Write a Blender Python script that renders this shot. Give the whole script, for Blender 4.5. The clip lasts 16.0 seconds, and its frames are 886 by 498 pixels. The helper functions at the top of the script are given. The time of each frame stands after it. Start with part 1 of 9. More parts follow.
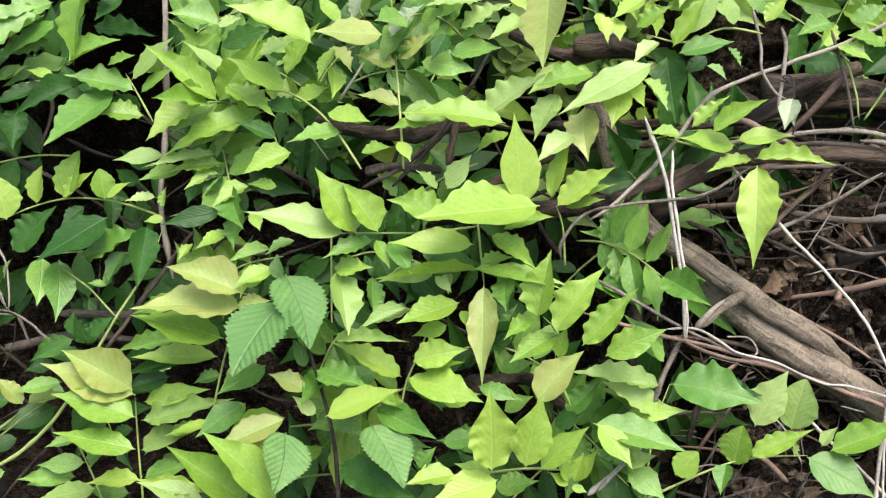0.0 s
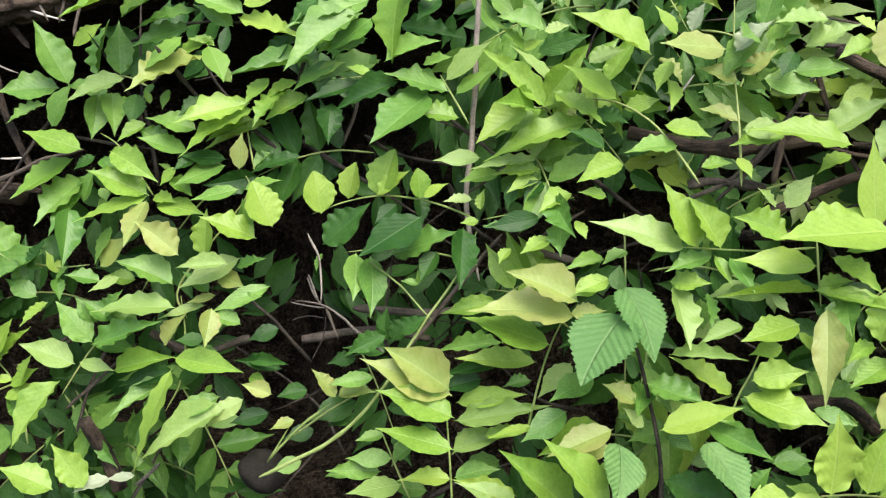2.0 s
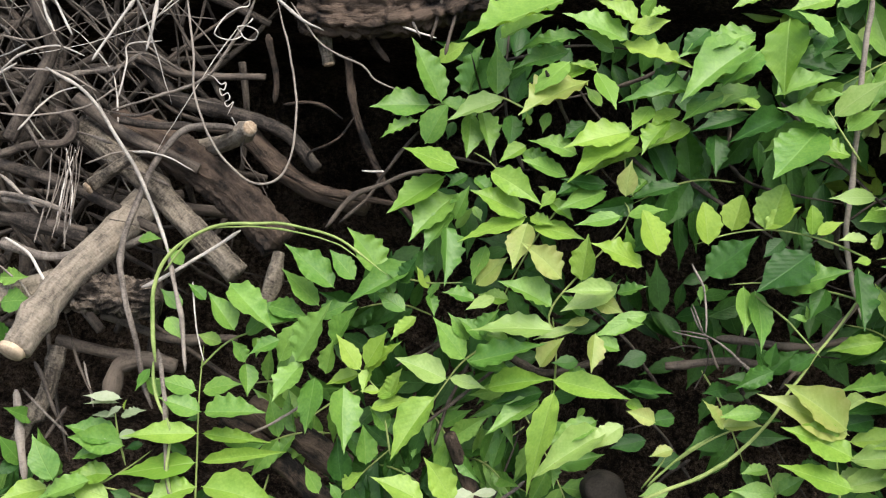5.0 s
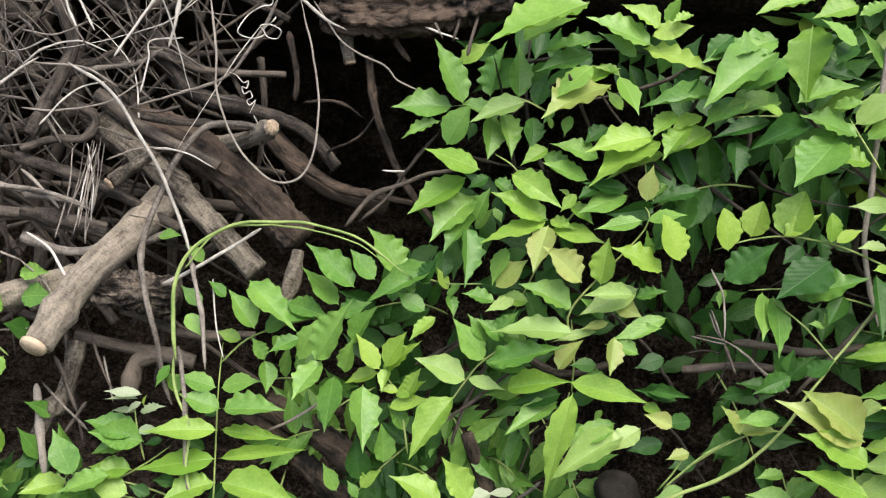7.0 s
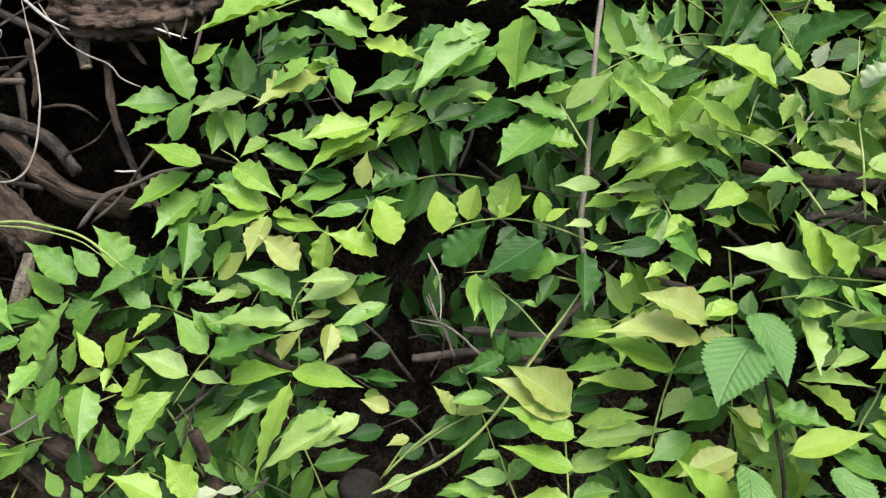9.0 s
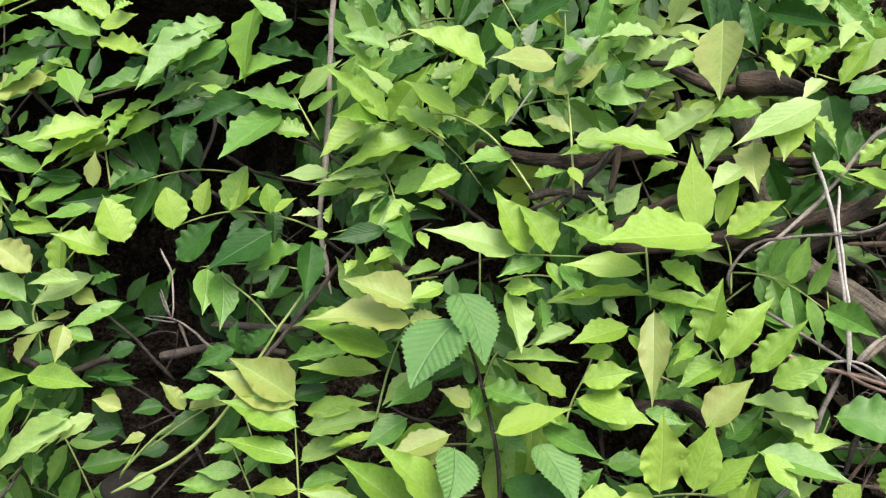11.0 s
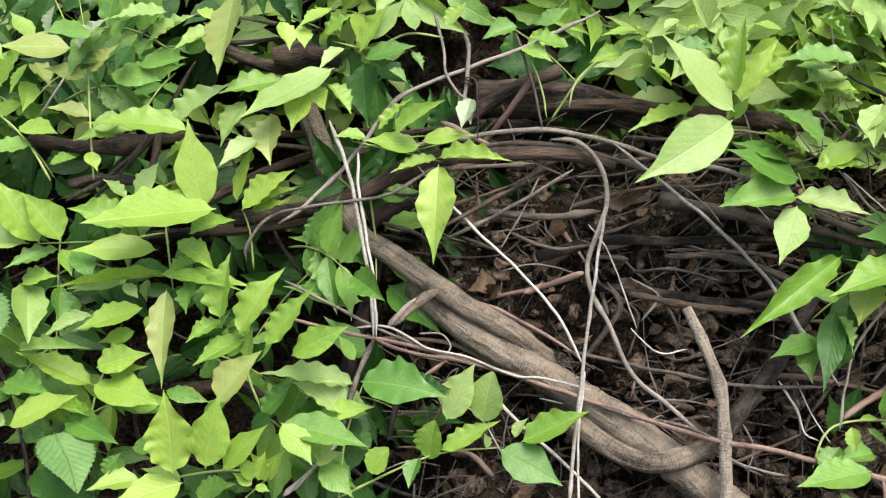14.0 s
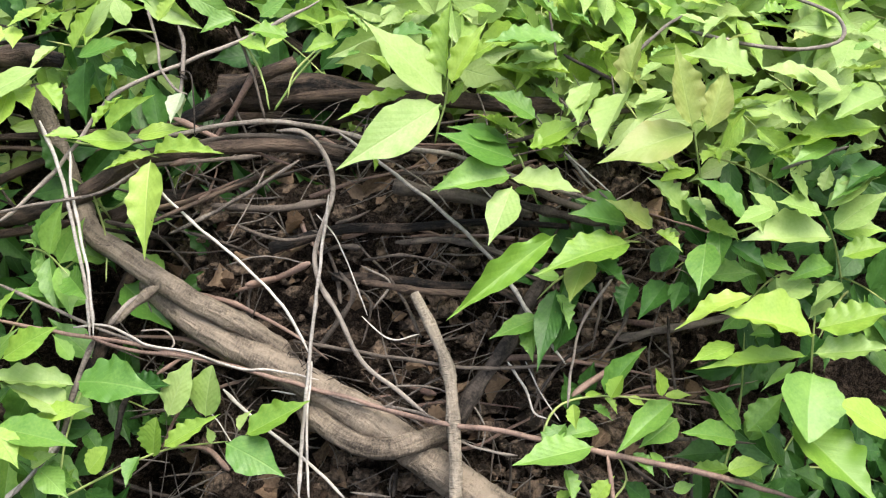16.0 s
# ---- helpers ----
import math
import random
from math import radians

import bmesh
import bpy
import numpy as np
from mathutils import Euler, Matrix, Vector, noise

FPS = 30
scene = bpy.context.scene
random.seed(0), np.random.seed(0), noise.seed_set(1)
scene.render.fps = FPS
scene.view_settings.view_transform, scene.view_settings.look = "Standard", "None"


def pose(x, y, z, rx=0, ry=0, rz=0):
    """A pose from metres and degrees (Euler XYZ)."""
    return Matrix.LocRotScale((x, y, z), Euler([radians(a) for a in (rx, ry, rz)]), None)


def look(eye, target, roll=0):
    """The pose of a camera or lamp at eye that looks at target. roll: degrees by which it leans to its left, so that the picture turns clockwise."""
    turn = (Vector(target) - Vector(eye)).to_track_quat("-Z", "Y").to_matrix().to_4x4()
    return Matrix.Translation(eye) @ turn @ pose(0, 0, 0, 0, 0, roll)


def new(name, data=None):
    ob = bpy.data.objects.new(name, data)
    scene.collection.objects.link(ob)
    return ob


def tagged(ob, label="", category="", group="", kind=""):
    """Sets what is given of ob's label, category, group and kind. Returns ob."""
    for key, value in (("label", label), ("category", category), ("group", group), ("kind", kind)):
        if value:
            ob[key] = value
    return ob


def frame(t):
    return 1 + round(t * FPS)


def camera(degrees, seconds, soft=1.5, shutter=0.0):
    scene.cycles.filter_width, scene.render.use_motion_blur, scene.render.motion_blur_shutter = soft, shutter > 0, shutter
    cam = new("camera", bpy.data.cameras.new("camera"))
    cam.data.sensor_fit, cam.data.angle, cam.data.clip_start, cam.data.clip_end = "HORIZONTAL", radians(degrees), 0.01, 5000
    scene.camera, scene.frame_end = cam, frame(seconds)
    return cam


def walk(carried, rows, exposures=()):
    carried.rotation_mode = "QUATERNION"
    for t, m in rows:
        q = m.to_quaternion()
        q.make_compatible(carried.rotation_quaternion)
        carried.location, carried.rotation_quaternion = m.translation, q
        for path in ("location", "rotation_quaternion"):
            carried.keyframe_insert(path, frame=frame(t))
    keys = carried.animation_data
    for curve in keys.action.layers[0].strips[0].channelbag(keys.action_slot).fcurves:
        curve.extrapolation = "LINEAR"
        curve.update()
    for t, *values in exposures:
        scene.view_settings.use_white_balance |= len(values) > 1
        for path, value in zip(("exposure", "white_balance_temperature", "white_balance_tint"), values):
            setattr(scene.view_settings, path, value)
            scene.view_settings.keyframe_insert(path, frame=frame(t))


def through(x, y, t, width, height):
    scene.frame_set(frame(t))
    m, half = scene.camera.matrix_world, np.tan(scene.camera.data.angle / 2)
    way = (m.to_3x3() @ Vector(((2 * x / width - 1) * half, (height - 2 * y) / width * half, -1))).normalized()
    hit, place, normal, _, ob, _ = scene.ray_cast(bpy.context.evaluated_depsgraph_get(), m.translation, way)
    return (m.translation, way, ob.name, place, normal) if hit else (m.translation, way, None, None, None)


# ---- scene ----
cam = camera(46.0, 16.0, soft=1.2)
PATH = [
    (0, (0.0000, 0.0000, 1.0500), (0.0000, 0.7988, 0.7593), 0.00),
    (0.5, (-0.0627, 0.0023, 1.0479), (-0.0739, 0.8018, 0.7595), 0.45),
    (1, (-0.1177, 0.0018, 1.0520), (-0.1337, 0.8002, 0.7609), 1.08),
    (1.5, (-0.1720, -0.0002, 1.0574), (-0.1954, 0.7967, 0.7628), 1.70),
    (2, (-0.2147, -0.0018, 1.0588), (-0.2555, 0.7935, 0.7617), 2.08),
    (2.5, (-0.2752, -0.0061, 1.0698), (-0.3125, 0.7867, 0.7655), 2.83),
    (3, (-0.3275, -0.0064, 1.0672), (-0.3732, 0.7866, 0.7645), 3.16),
    (3.5, (-0.3676, -0.0083, 1.0700), (-0.4189, 0.7836, 0.7654), 3.35),
    (4, (-0.4172, -0.0089, 1.0713), (-0.4640, 0.7825, 0.7648), 3.71),
    (4.5, (-0.4612, -0.0165, 1.0709), (-0.5214, 0.7743, 0.7651), 3.86),
    (5, (-0.5051, -0.0211, 1.0795), (-0.5767, 0.7672, 0.7697), 4.08),
    (5.2, (-0.5275, -0.0251, 1.0796), (-0.6003, 0.7634, 0.7705), 4.30),
    (5.6, (-0.5549, -0.0282, 1.0840), (-0.6322, 0.7588, 0.7724), 4.55),
    (6, (-0.5637, -0.0284, 1.0877), (-0.6410, 0.7572, 0.7726), 4.77),
    (6.4, (-0.5574, -0.0266, 1.0909), (-0.6315, 0.7578, 0.7721), 4.93),
    (6.8, (-0.5394, -0.0237, 1.0941), (-0.6087, 0.7598, 0.7720), 4.98),
    (7.3, (-0.5057, -0.0199, 1.0985), (-0.5688, 0.7631, 0.7739), 4.83),
    (7.5, (-0.4889, -0.0185, 1.1050), (-0.5516, 0.7629, 0.7762), 4.44),
    (8, (-0.4527, -0.0152, 1.1054), (-0.5082, 0.7677, 0.7790), 4.44),
    (8.5, (-0.3968, -0.0238, 1.0808), (-0.4356, 0.7702, 0.7797), 4.27),
    (9, (-0.3306, -0.0312, 1.0334), (-0.3565, 0.7789, 0.7773), 4.36),
    (9.2, (-0.3116, -0.0306, 1.0326), (-0.3317, 0.7805, 0.7790), 4.48),
    (9.7, (-0.2526, -0.0323, 1.0142), (-0.2650, 0.7845, 0.7795), 4.27),
    (10.2, (-0.1971, -0.0297, 1.0186), (-0.2096, 0.7862, 0.7804), 3.53),
    (10.7, (-0.1451, -0.0251, 1.0319), (-0.1600, 0.7868, 0.7807), 2.55),
    (11.3, (-0.0872, -0.0208, 1.0402), (-0.1007, 0.7881, 0.7791), 1.49),
    (11.5, (-0.0697, -0.0186, 1.0437), (-0.0800, 0.7889, 0.7785), 1.26),
    (12, (-0.0226, -0.0179, 1.0365), (-0.0284, 0.7910, 0.7753), 0.50),
    (12.5, (0.0217, -0.0209, 1.0312), (0.0249, 0.7889, 0.7729), 0.11),
    (13, (0.0805, -0.0233, 1.0268), (0.0927, 0.7869, 0.7699), -0.27),
    (13.5, (0.1554, -0.0254, 1.0292), (0.1765, 0.7831, 0.7677), -0.79),
    (14, (0.2061, -0.0276, 1.0212), (0.2390, 0.7822, 0.7648), -1.21),
    (14.5, (0.2667, -0.0359, 1.0070), (0.2928, 0.7777, 0.7623), -1.98),
    (15, (0.3074, -0.0362, 1.0097), (0.3418, 0.7751, 0.7588), -2.36),
    (15.5, (0.3667, -0.0405, 1.0071), (0.4190, 0.7692, 0.7538), -2.68),
    (16, (0.3967, -0.0430, 1.0045), (0.4571, 0.7654, 0.7492), -3.11),
]
walk(
    cam,
    [(t, look(eye, target, roll)) for t, eye, target, roll in PATH],
    exposures=[(0.0, 1.74, 6520, 8), (1.0, 1.68, 6520, 8), (3.0, 1.63, 6520, 8), (5.0, 1.47, 6520, 8), (7.5, 1.48, 6520, 8), (9.5, 1.61, 6520, 8), (12.0, 1.63, 6520, 8), (14.4, 1.63, 6520, 8), (16.0, 1.79, 6520, 8)],
)

# ---- overcast daylight ----
world = bpy.data.worlds.new("overcast_sky")
scene.world = world
world.use_nodes = True
wn = world.node_tree.nodes
sky = wn.new("ShaderNodeTexSky")
sky.sky_type, sky.sun_disc = "NISHITA", False
sky.sun_elevation, sky.sun_rotation = radians(64), radians(150)
sky.air_density, sky.dust_density, sky.ozone_density = 1.0, 4.0, 1.0
wn["Background"].inputs["Strength"].default_value = 0.125
world.node_tree.links.new(sky.outputs[0], wn["Background"].inputs["Color"])
sun = new("sun", bpy.data.lights.new("sun", "SUN"))
sun.data.energy, sun.data.angle, sun.data.color = 1.5, radians(42), (1.0, 0.97, 0.92)
SUN_FROM = Vector((math.sin(radians(150)) * math.cos(radians(64)), math.cos(radians(150)) * math.cos(radians(64)), math.sin(radians(64))))
sun.matrix_world = look(SUN_FROM * 20, (0, 0, 0))


# ---- materials ----
def shader(name):
    m = bpy.data.materials.new(name)
    m.use_nodes = True
    t = m.node_tree
    return m, t, t.nodes["Principled BSDF"]


def node(t, kind, links=(), **values):
    """A node with its inputs set; links: (input, output socket) pairs."""
    n = t.nodes.new(kind)
    for key, value in values.items():
        n.inputs[key].default_value = value
    for key, out in links:
        t.links.new(out, n.inputs[key])
    return n


def math_node(t, operation, a, b=0.0):
    n = t.nodes.new("ShaderNodeMath")
    n.operation = operation
    for i, v in enumerate((a, b)):
        if isinstance(v, (int, float)):
            n.inputs[i].default_value = v
        else:
            t.links.new(v, n.inputs[i])
    return n.outputs[0]


def ramp(t, fac, stops):
    n = t.nodes.new("ShaderNodeValToRGB")
    t.links.new(fac, n.inputs[0])
    e = n.color_ramp.elements
    while len(e) < len(stops):
        e.new(0.5)
    for el, (p, c) in zip(e, stops):
        el.position, el.color = p, (*c, 1)
    return n.outputs[0]


def mix(t, fac, a, b, blend="MIX"):
    n = t.nodes.new("ShaderNodeMixRGB")
    n.blend_type = blend
    for key, v in (("Fac", fac), ("Color1", a), ("Color2", b)):
        if isinstance(v, (int, float)):
            n.inputs[key].default_value = v
        elif isinstance(v, tuple):
            n.inputs[key].default_value = (*v, 1)
        else:
            t.links.new(v, n.inputs[key])
    return n.outputs[0]


def bump(t, bsdf, height, strength, distance):
    n = t.nodes.new("ShaderNodeBump")
    n.inputs["Strength"].default_value, n.inputs["Distance"].default_value = strength, distance
    t.links.new(height, n.inputs["Height"])
    t.links.new(n.outputs[0], bsdf.inputs["Normal"])
    return n.outputs[0]


def leaf_material(name, low, high, vein, rough=0.42, through=0.38, veins=9.0, relief=0.3, tint=None, sheen=0.45):
    """Leaf blade: colour varies from leaf to leaf and in patches, pale midrib and side veins, light shines through."""
    m, t, b = shader(name)
    uv = t.nodes.new("ShaderNodeUVMap")
    uv.uv_map = "blade"
    split = node(t, "ShaderNodeSeparateXYZ", [("Vector", uv.outputs[0])])
    u, v = split.outputs[0], split.outputs[1]
    side = math_node(t, "ABSOLUTE", math_node(t, "SUBTRACT", u, 0.5))
    info = t.nodes.new("ShaderNodeObjectInfo")
    isle = t.nodes.new("ShaderNodeNewGeometry")
    rnd = math_node(t, "FRACT", math_node(t, "ADD", info.outputs["Random"], isle.outputs["Random Per Island"]))
    place = t.nodes.new("ShaderNodeTexCoord")
    patch = node(t, "ShaderNodeTexNoise", [("Vector", isle.outputs["Position"])], Scale=46.0, Detail=4.0, Roughness=0.6)
    grain = node(t, "ShaderNodeTexNoise", [("Vector", isle.outputs["Position"])], Scale=420.0, Detail=3.0)
    f = math_node(t, "ADD", math_node(t, "MULTIPLY", rnd, 0.75), math_node(t, "MULTIPLY", math_node(t, "SUBTRACT", patch.outputs[0], 0.5), 1.1))
    f = math_node(t, "ADD", f, math_node(t, "MULTIPLY", math_node(t, "SUBTRACT", grain.outputs[0], 0.5), 0.8))
    colour = ramp(t, f, [(0.05, low), (0.9, high)])
    if tint:
        # young blades keep a rusty flush in blotches along the edge
        flush = math_node(t, "MULTIPLY", side, math_node(t, "MULTIPLY", patch.outputs[0], 1.7))
        colour = mix(t, flush, colour, tint)
    # side veins slope towards the tip
    way = math_node(t, "SUBTRACT", math_node(t, "MULTIPLY", v, veins), math_node(t, "MULTIPLY", side, veins * 0.75))
    wave = math_node(t, "ABSOLUTE", math_node(t, "SUBTRACT", math_node(t, "FRACT", way), 0.5))
    line = ramp(t, wave, [(0.0, (1, 1, 1)), (0.09, (0, 0, 0))])
    rib = ramp(t, side, [(0.0, (1, 1, 1)), (0.028, (0, 0, 0))])
    colour = mix(t, math_node(t, "MULTIPLY", line, 0.09), colour, vein)
    colour = mix(t, math_node(t, "MULTIPLY", rib, 0.36), colour, vein)
    spots = node(t, "ShaderNodeTexVoronoi", [("Vector", isle.outputs["Position"])], Scale=95.0)
    spot = ramp(t, spots.outputs["Distance"], [(0.03, (1, 1, 1)), (0.07, (0, 0, 0))])
    colour = mix(t, math_node(t, "MULTIPLY", spot, 0.45), colour, (0.16, 0.11, 0.03))
    t.links.new(colour, b.inputs["Base Color"])
    b.inputs["Roughness"].default_value = rough
    b.inputs["Specular IOR Level"].default_value = sheen
    h = math_node(t, "ADD", math_node(t, "MULTIPLY", wave, 0.4 if veins < 9.5 else 0.6), math_node(t, "MULTIPLY", grain.outputs[0], 0.35))
    h = math_node(t, "SUBTRACT", h, math_node(t, "MULTIPLY", rib, 0.6))
    nrm = bump(t, b, h, relief, 0.0018)
    light = node(t, "ShaderNodeBsdfTranslucent", [("Color", mix(t, 1.0, colour, (1.0, 0.96, 0.58), "MULTIPLY")), ("Normal", nrm)])
    both = node(t, "ShaderNodeMixShader", [(1, b.outputs[0]), (2, light.outputs[0])], Fac=through)
    t.links.new(both.outputs[0], t.nodes["Material Output"].inputs[0])
    return m


def bark_material(name, dark, pale, stretch=6.0, scale=190.0, relief=0.6, rough=0.85, distance=0.004, wrinkles=0.0, flakes=0.0, big=0.0):
    """Bark or dead wood: furrows run along the stem (the mesh's second map coordinate)."""
    m, t, b = shader(name)
    uv = t.nodes.new("ShaderNodeUVMap")
    uv.uv_map = "bark"
    mapped = node(t, "ShaderNodeMapping", [("Vector", uv.outputs[0])])
    mapped.inputs["Scale"].default_value = (1.0, 1.0 / stretch, 1.0)
    geo = t.nodes.new("ShaderNodeNewGeometry")
    info = t.nodes.new("ShaderNodeObjectInfo")
    fur = node(t, "ShaderNodeTexNoise", [("Vector", mapped.outputs[0])], Scale=scale, Detail=6.0, Roughness=0.65, Distortion=0.4)
    blot = node(t, "ShaderNodeTexNoise", [("Vector", geo.outputs["Position"])], Scale=42.0, Detail=5.0, Roughness=0.65)
    height = fur.outputs[0]
    if wrinkles:
        # fine wrinkles and pores across the stem
        across = node(t, "ShaderNodeMapping", [("Vector", uv.outputs[0])])
        across.inputs["Scale"].default_value = (0.3, 1.0, 1.0)
        fine = node(t, "ShaderNodeTexNoise", [("Vector", across.outputs[0])], Scale=620.0, Detail=3.0, Distortion=0.6)
        height = math_node(t, "ADD", math_node(t, "MULTIPLY", height, 1 - wrinkles), math_node(t, "MULTIPLY", fine.outputs[0], wrinkles))
    if flakes:
        # bark breaks up into lifted scales
        scales = node(t, "ShaderNodeTexVoronoi", [("Vector", mix(t, 0.04, mapped.outputs[0], fur.outputs["Color"]))], Scale=flakes)
        height = math_node(t, "SUBTRACT", height, math_node(t, "MULTIPLY", scales.outputs["Distance"], 0.8))
        height = math_node(t, "ADD", height, 0.5)
    f = math_node(t, "ADD", math_node(t, "MULTIPLY", height, 0.75), math_node(t, "MULTIPLY", blot.outputs[0], 0.5))
    speck = node(t, "ShaderNodeTexNoise", [("Vector", geo.outputs["Position"])], Scale=520.0, Detail=3.0)
    f = math_node(t, "ADD", f, math_node(t, "MULTIPLY", math_node(t, "SUBTRACT", speck.outputs[0], 0.5), 0.22))
    if big:
        worn = node(t, "ShaderNodeTexNoise", [("Vector", geo.outputs["Position"])], Scale=13.0, Detail=6.0, Roughness=0.7, Distortion=0.8)
        f = math_node(t, "ADD", f, math_node(t, "MULTIPLY", math_node(t, "SUBTRACT", worn.outputs[0], 0.5), big))
    f = math_node(t, "ADD", math_node(t, "SUBTRACT", f, 0.24), math_node(t, "MULTIPLY", info.outputs["Random"], 0.2))
    colour = ramp(t, f, [(0.34, dark), (0.62, pale)])
    t.links.new(colour, b.inputs["Base Color"])
    b.inputs["Roughness"].default_value = rough
    b.inputs["Specular IOR Level"].default_value = 0.22
    bump(t, b, height, relief, distance)
    return m


def soil_material():
    m, t, b = shader("soil")
    geo = t.nodes.new("ShaderNodeNewGeometry")
    big = node(t, "ShaderNodeTexNoise", [("Vector", geo.outputs["Position"])], Scale=16.0, Detail=5.0, Roughness=0.6)
    fine = node(t, "ShaderNodeTexNoise", [("Vector", geo.outputs["Position"])], Scale=150.0, Detail=6.0, Roughness=0.7)
    grit = node(t, "ShaderNodeTexNoise", [("Vector", geo.outputs["Position"])], Scale=620.0, Detail=3.0)
    crumb = node(t, "ShaderNodeTexVoronoi", [("Vector", geo.outputs["Position"])], Scale=150.0)
    f = math_node(t, "ADD", math_node(t, "MULTIPLY", big.outputs[0], 0.55), math_node(t, "MULTIPLY", fine.outputs[0], 0.65))
    f = math_node(t, "ADD", f, math_node(t, "MULTIPLY", math_node(t, "SUBTRACT", grit.outputs[0], 0.5), 0.45))
    colour = ramp(t, f, [(0.44, (0.003, 0.0022, 0.0017)), (0.57, (0.02, 0.0145, 0.0105)), (0.74, (0.11, 0.08, 0.058))])
    t.links.new(colour, b.inputs["Base Color"])
    b.inputs["Roughness"].default_value = 0.95
    b.inputs["Specular IOR Level"].default_value = 0.05
    h = math_node(t, "SUBTRACT", fine.outputs[0], math_node(t, "MULTIPLY", crumb.outputs["Distance"], 0.9))
    h = math_node(t, "ADD", h, math_node(t, "MULTIPLY", grit.outputs[0], 0.3))
    bump(t, b, h, 1.0, 0.014)
    return m


LIME = leaf_material("leaf_lime", (0.200, 0.335, 0.040), (0.340, 0.475, 0.082), (0.395, 0.51, 0.16))
# pale leaves; the raised tone also paints sky light and shine on blades
MINT = leaf_material("leaf_pale_green", (0.235, 0.365, 0.088), (0.385, 0.50, 0.175), (0.43, 0.54, 0.235))
LIME2 = leaf_material("leaf_yellow_green", (0.15, 0.29, 0.034), (0.305, 0.455, 0.076), (0.37, 0.51, 0.15))
GREEN = leaf_material("leaf_green", (0.083, 0.20, 0.03), (0.2, 0.35, 0.066), (0.26, 0.41, 0.12), through=0.32)
# dark leaves, and leaves whose shade is put into a darker, less translucent green
DARK_SHADE = leaf_material("leaf_dark_and_shade", (0.018, 0.064, 0.01), (0.055, 0.14, 0.024), (0.08, 0.19, 0.05), through=0.28, sheen=0.25)
BRONZE = leaf_material("leaf_bronze", (0.24, 0.325, 0.07), (0.375, 0.44, 0.135), (0.43, 0.49, 0.2), tint=(0.30, 0.26, 0.09))
PALE = leaf_material("leaf_pale", (0.27, 0.34, 0.19), (0.43, 0.47, 0.32), (0.5, 0.54, 0.4))
NETTLE = leaf_material("leaf_nettle", (0.105, 0.23, 0.06), (0.22, 0.37, 0.12), (0.29, 0.44, 0.19), rough=0.6, veins=10.0, relief=1.0)
SHOOT = bark_material("green_shoot", (0.11, 0.165, 0.04), (0.28, 0.345, 0.115), relief=0.15, rough=0.5)
STALK = bark_material("leaf_stalk", (0.14, 0.20, 0.05), (0.30, 0.34, 0.12), relief=0.1, rough=0.55)
TWIG = bark_material("twig_bark", (0.014, 0.0112, 0.009), (0.112, 0.09, 0.072), relief=0.6, wrinkles=0.2)
STRAW = bark_material("dry_vine", (0.05, 0.041, 0.034), (0.25, 0.215, 0.18), relief=0.4, rough=0.75, wrinkles=0.3)
BLEACH = bark_material("bleached_vine", (0.20, 0.18, 0.155), (0.52, 0.475, 0.42), relief=0.3, rough=0.7, wrinkles=0.3)
BARK = bark_material("grey_bark", (0.038, 0.031, 0.024), (0.285, 0.24, 0.184), relief=1.0, scale=210.0, stretch=5.5, distance=0.007, wrinkles=0.3, big=0.2)
VINE = bark_material("living_vine_bark", (0.031, 0.024, 0.018), (0.235, 0.19, 0.142), relief=1.0, scale=210.0, stretch=5.5, distance=0.007, wrinkles=0.3, big=0.35)
FLAKY = bark_material("flaky_bark", (0.022, 0.017, 0.013), (0.25, 0.20, 0.155), relief=1.0, scale=60.0, stretch=1.6, distance=0.02, flakes=70.0, big=0.5)
# rotten wood, also put on sound twigs in the hollow as painted shade
ROT_SHADE = bark_material("rotten_and_shaded_wood", (0.003, 0.0024, 0.002), (0.082, 0.058, 0.042), relief=1.0, scale=90.0, stretch=4.0, distance=0.01, big=0.9)
CANE = bark_material("reddish_cane", (0.075, 0.048, 0.038), (0.23, 0.155, 0.12), relief=0.3, rough=0.6, wrinkles=0.3)
CUT = bark_material("cut_wood", (0.16, 0.11, 0.07), (0.46, 0.36, 0.25), stretch=1.0, scale=140.0, relief=0.6)
LOG_END = bark_material("dull_log_end", (0.012, 0.010, 0.008), (0.05, 0.042, 0.034), stretch=1.0, scale=60.0, relief=0.3, rough=0.9)
SOIL = soil_material()
CRUMB = bark_material("dry_soil_crumbs", (0.022, 0.016, 0.011), (0.26, 0.185, 0.128), stretch=1.0, scale=170.0, relief=1.0, rough=0.95, distance=0.006, big=0.6)
LITTER = leaf_material("dead_leaf", (0.05, 0.03, 0.018), (0.32, 0.22, 0.14), (0.3, 0.21, 0.14), rough=0.8, through=0.08, sheen=0.2)


# ---- builders ----
def mesh_of(name, verts, faces, material, uvs=None, layer="bark", smooth=True):
    me = bpy.data.meshes.new(name)
    me.from_pydata(verts, [], faces)
    if uvs is not None:
        lay = me.uv_layers.new(name=layer)
        for loop in me.loops:
            lay.data[loop.index].uv = uvs[loop.vertex_index]
    me.materials.append(material)
    if smooth:
        me.polygons.foreach_set("use_smooth", [True] * len(me.polygons))
    me.update()
    return me


def blade_grid(seed, rows=42, half=3, wave=0.02, teeth=0, tooth=0.0, broad=0.4, bend=0.1, fold=0.16, acute=1.0, full=1.0):
    """Points of a leaf blade of length 1 along y and width 1 along x: short stalk, trough-shaped halves, sinuous edges that rise and dip, drooping drawn-out tip."""
    rnd = random.Random(seed)
    off = [Vector((rnd.uniform(0, 90), rnd.uniform(0, 90), 0)) for _ in range(4)]
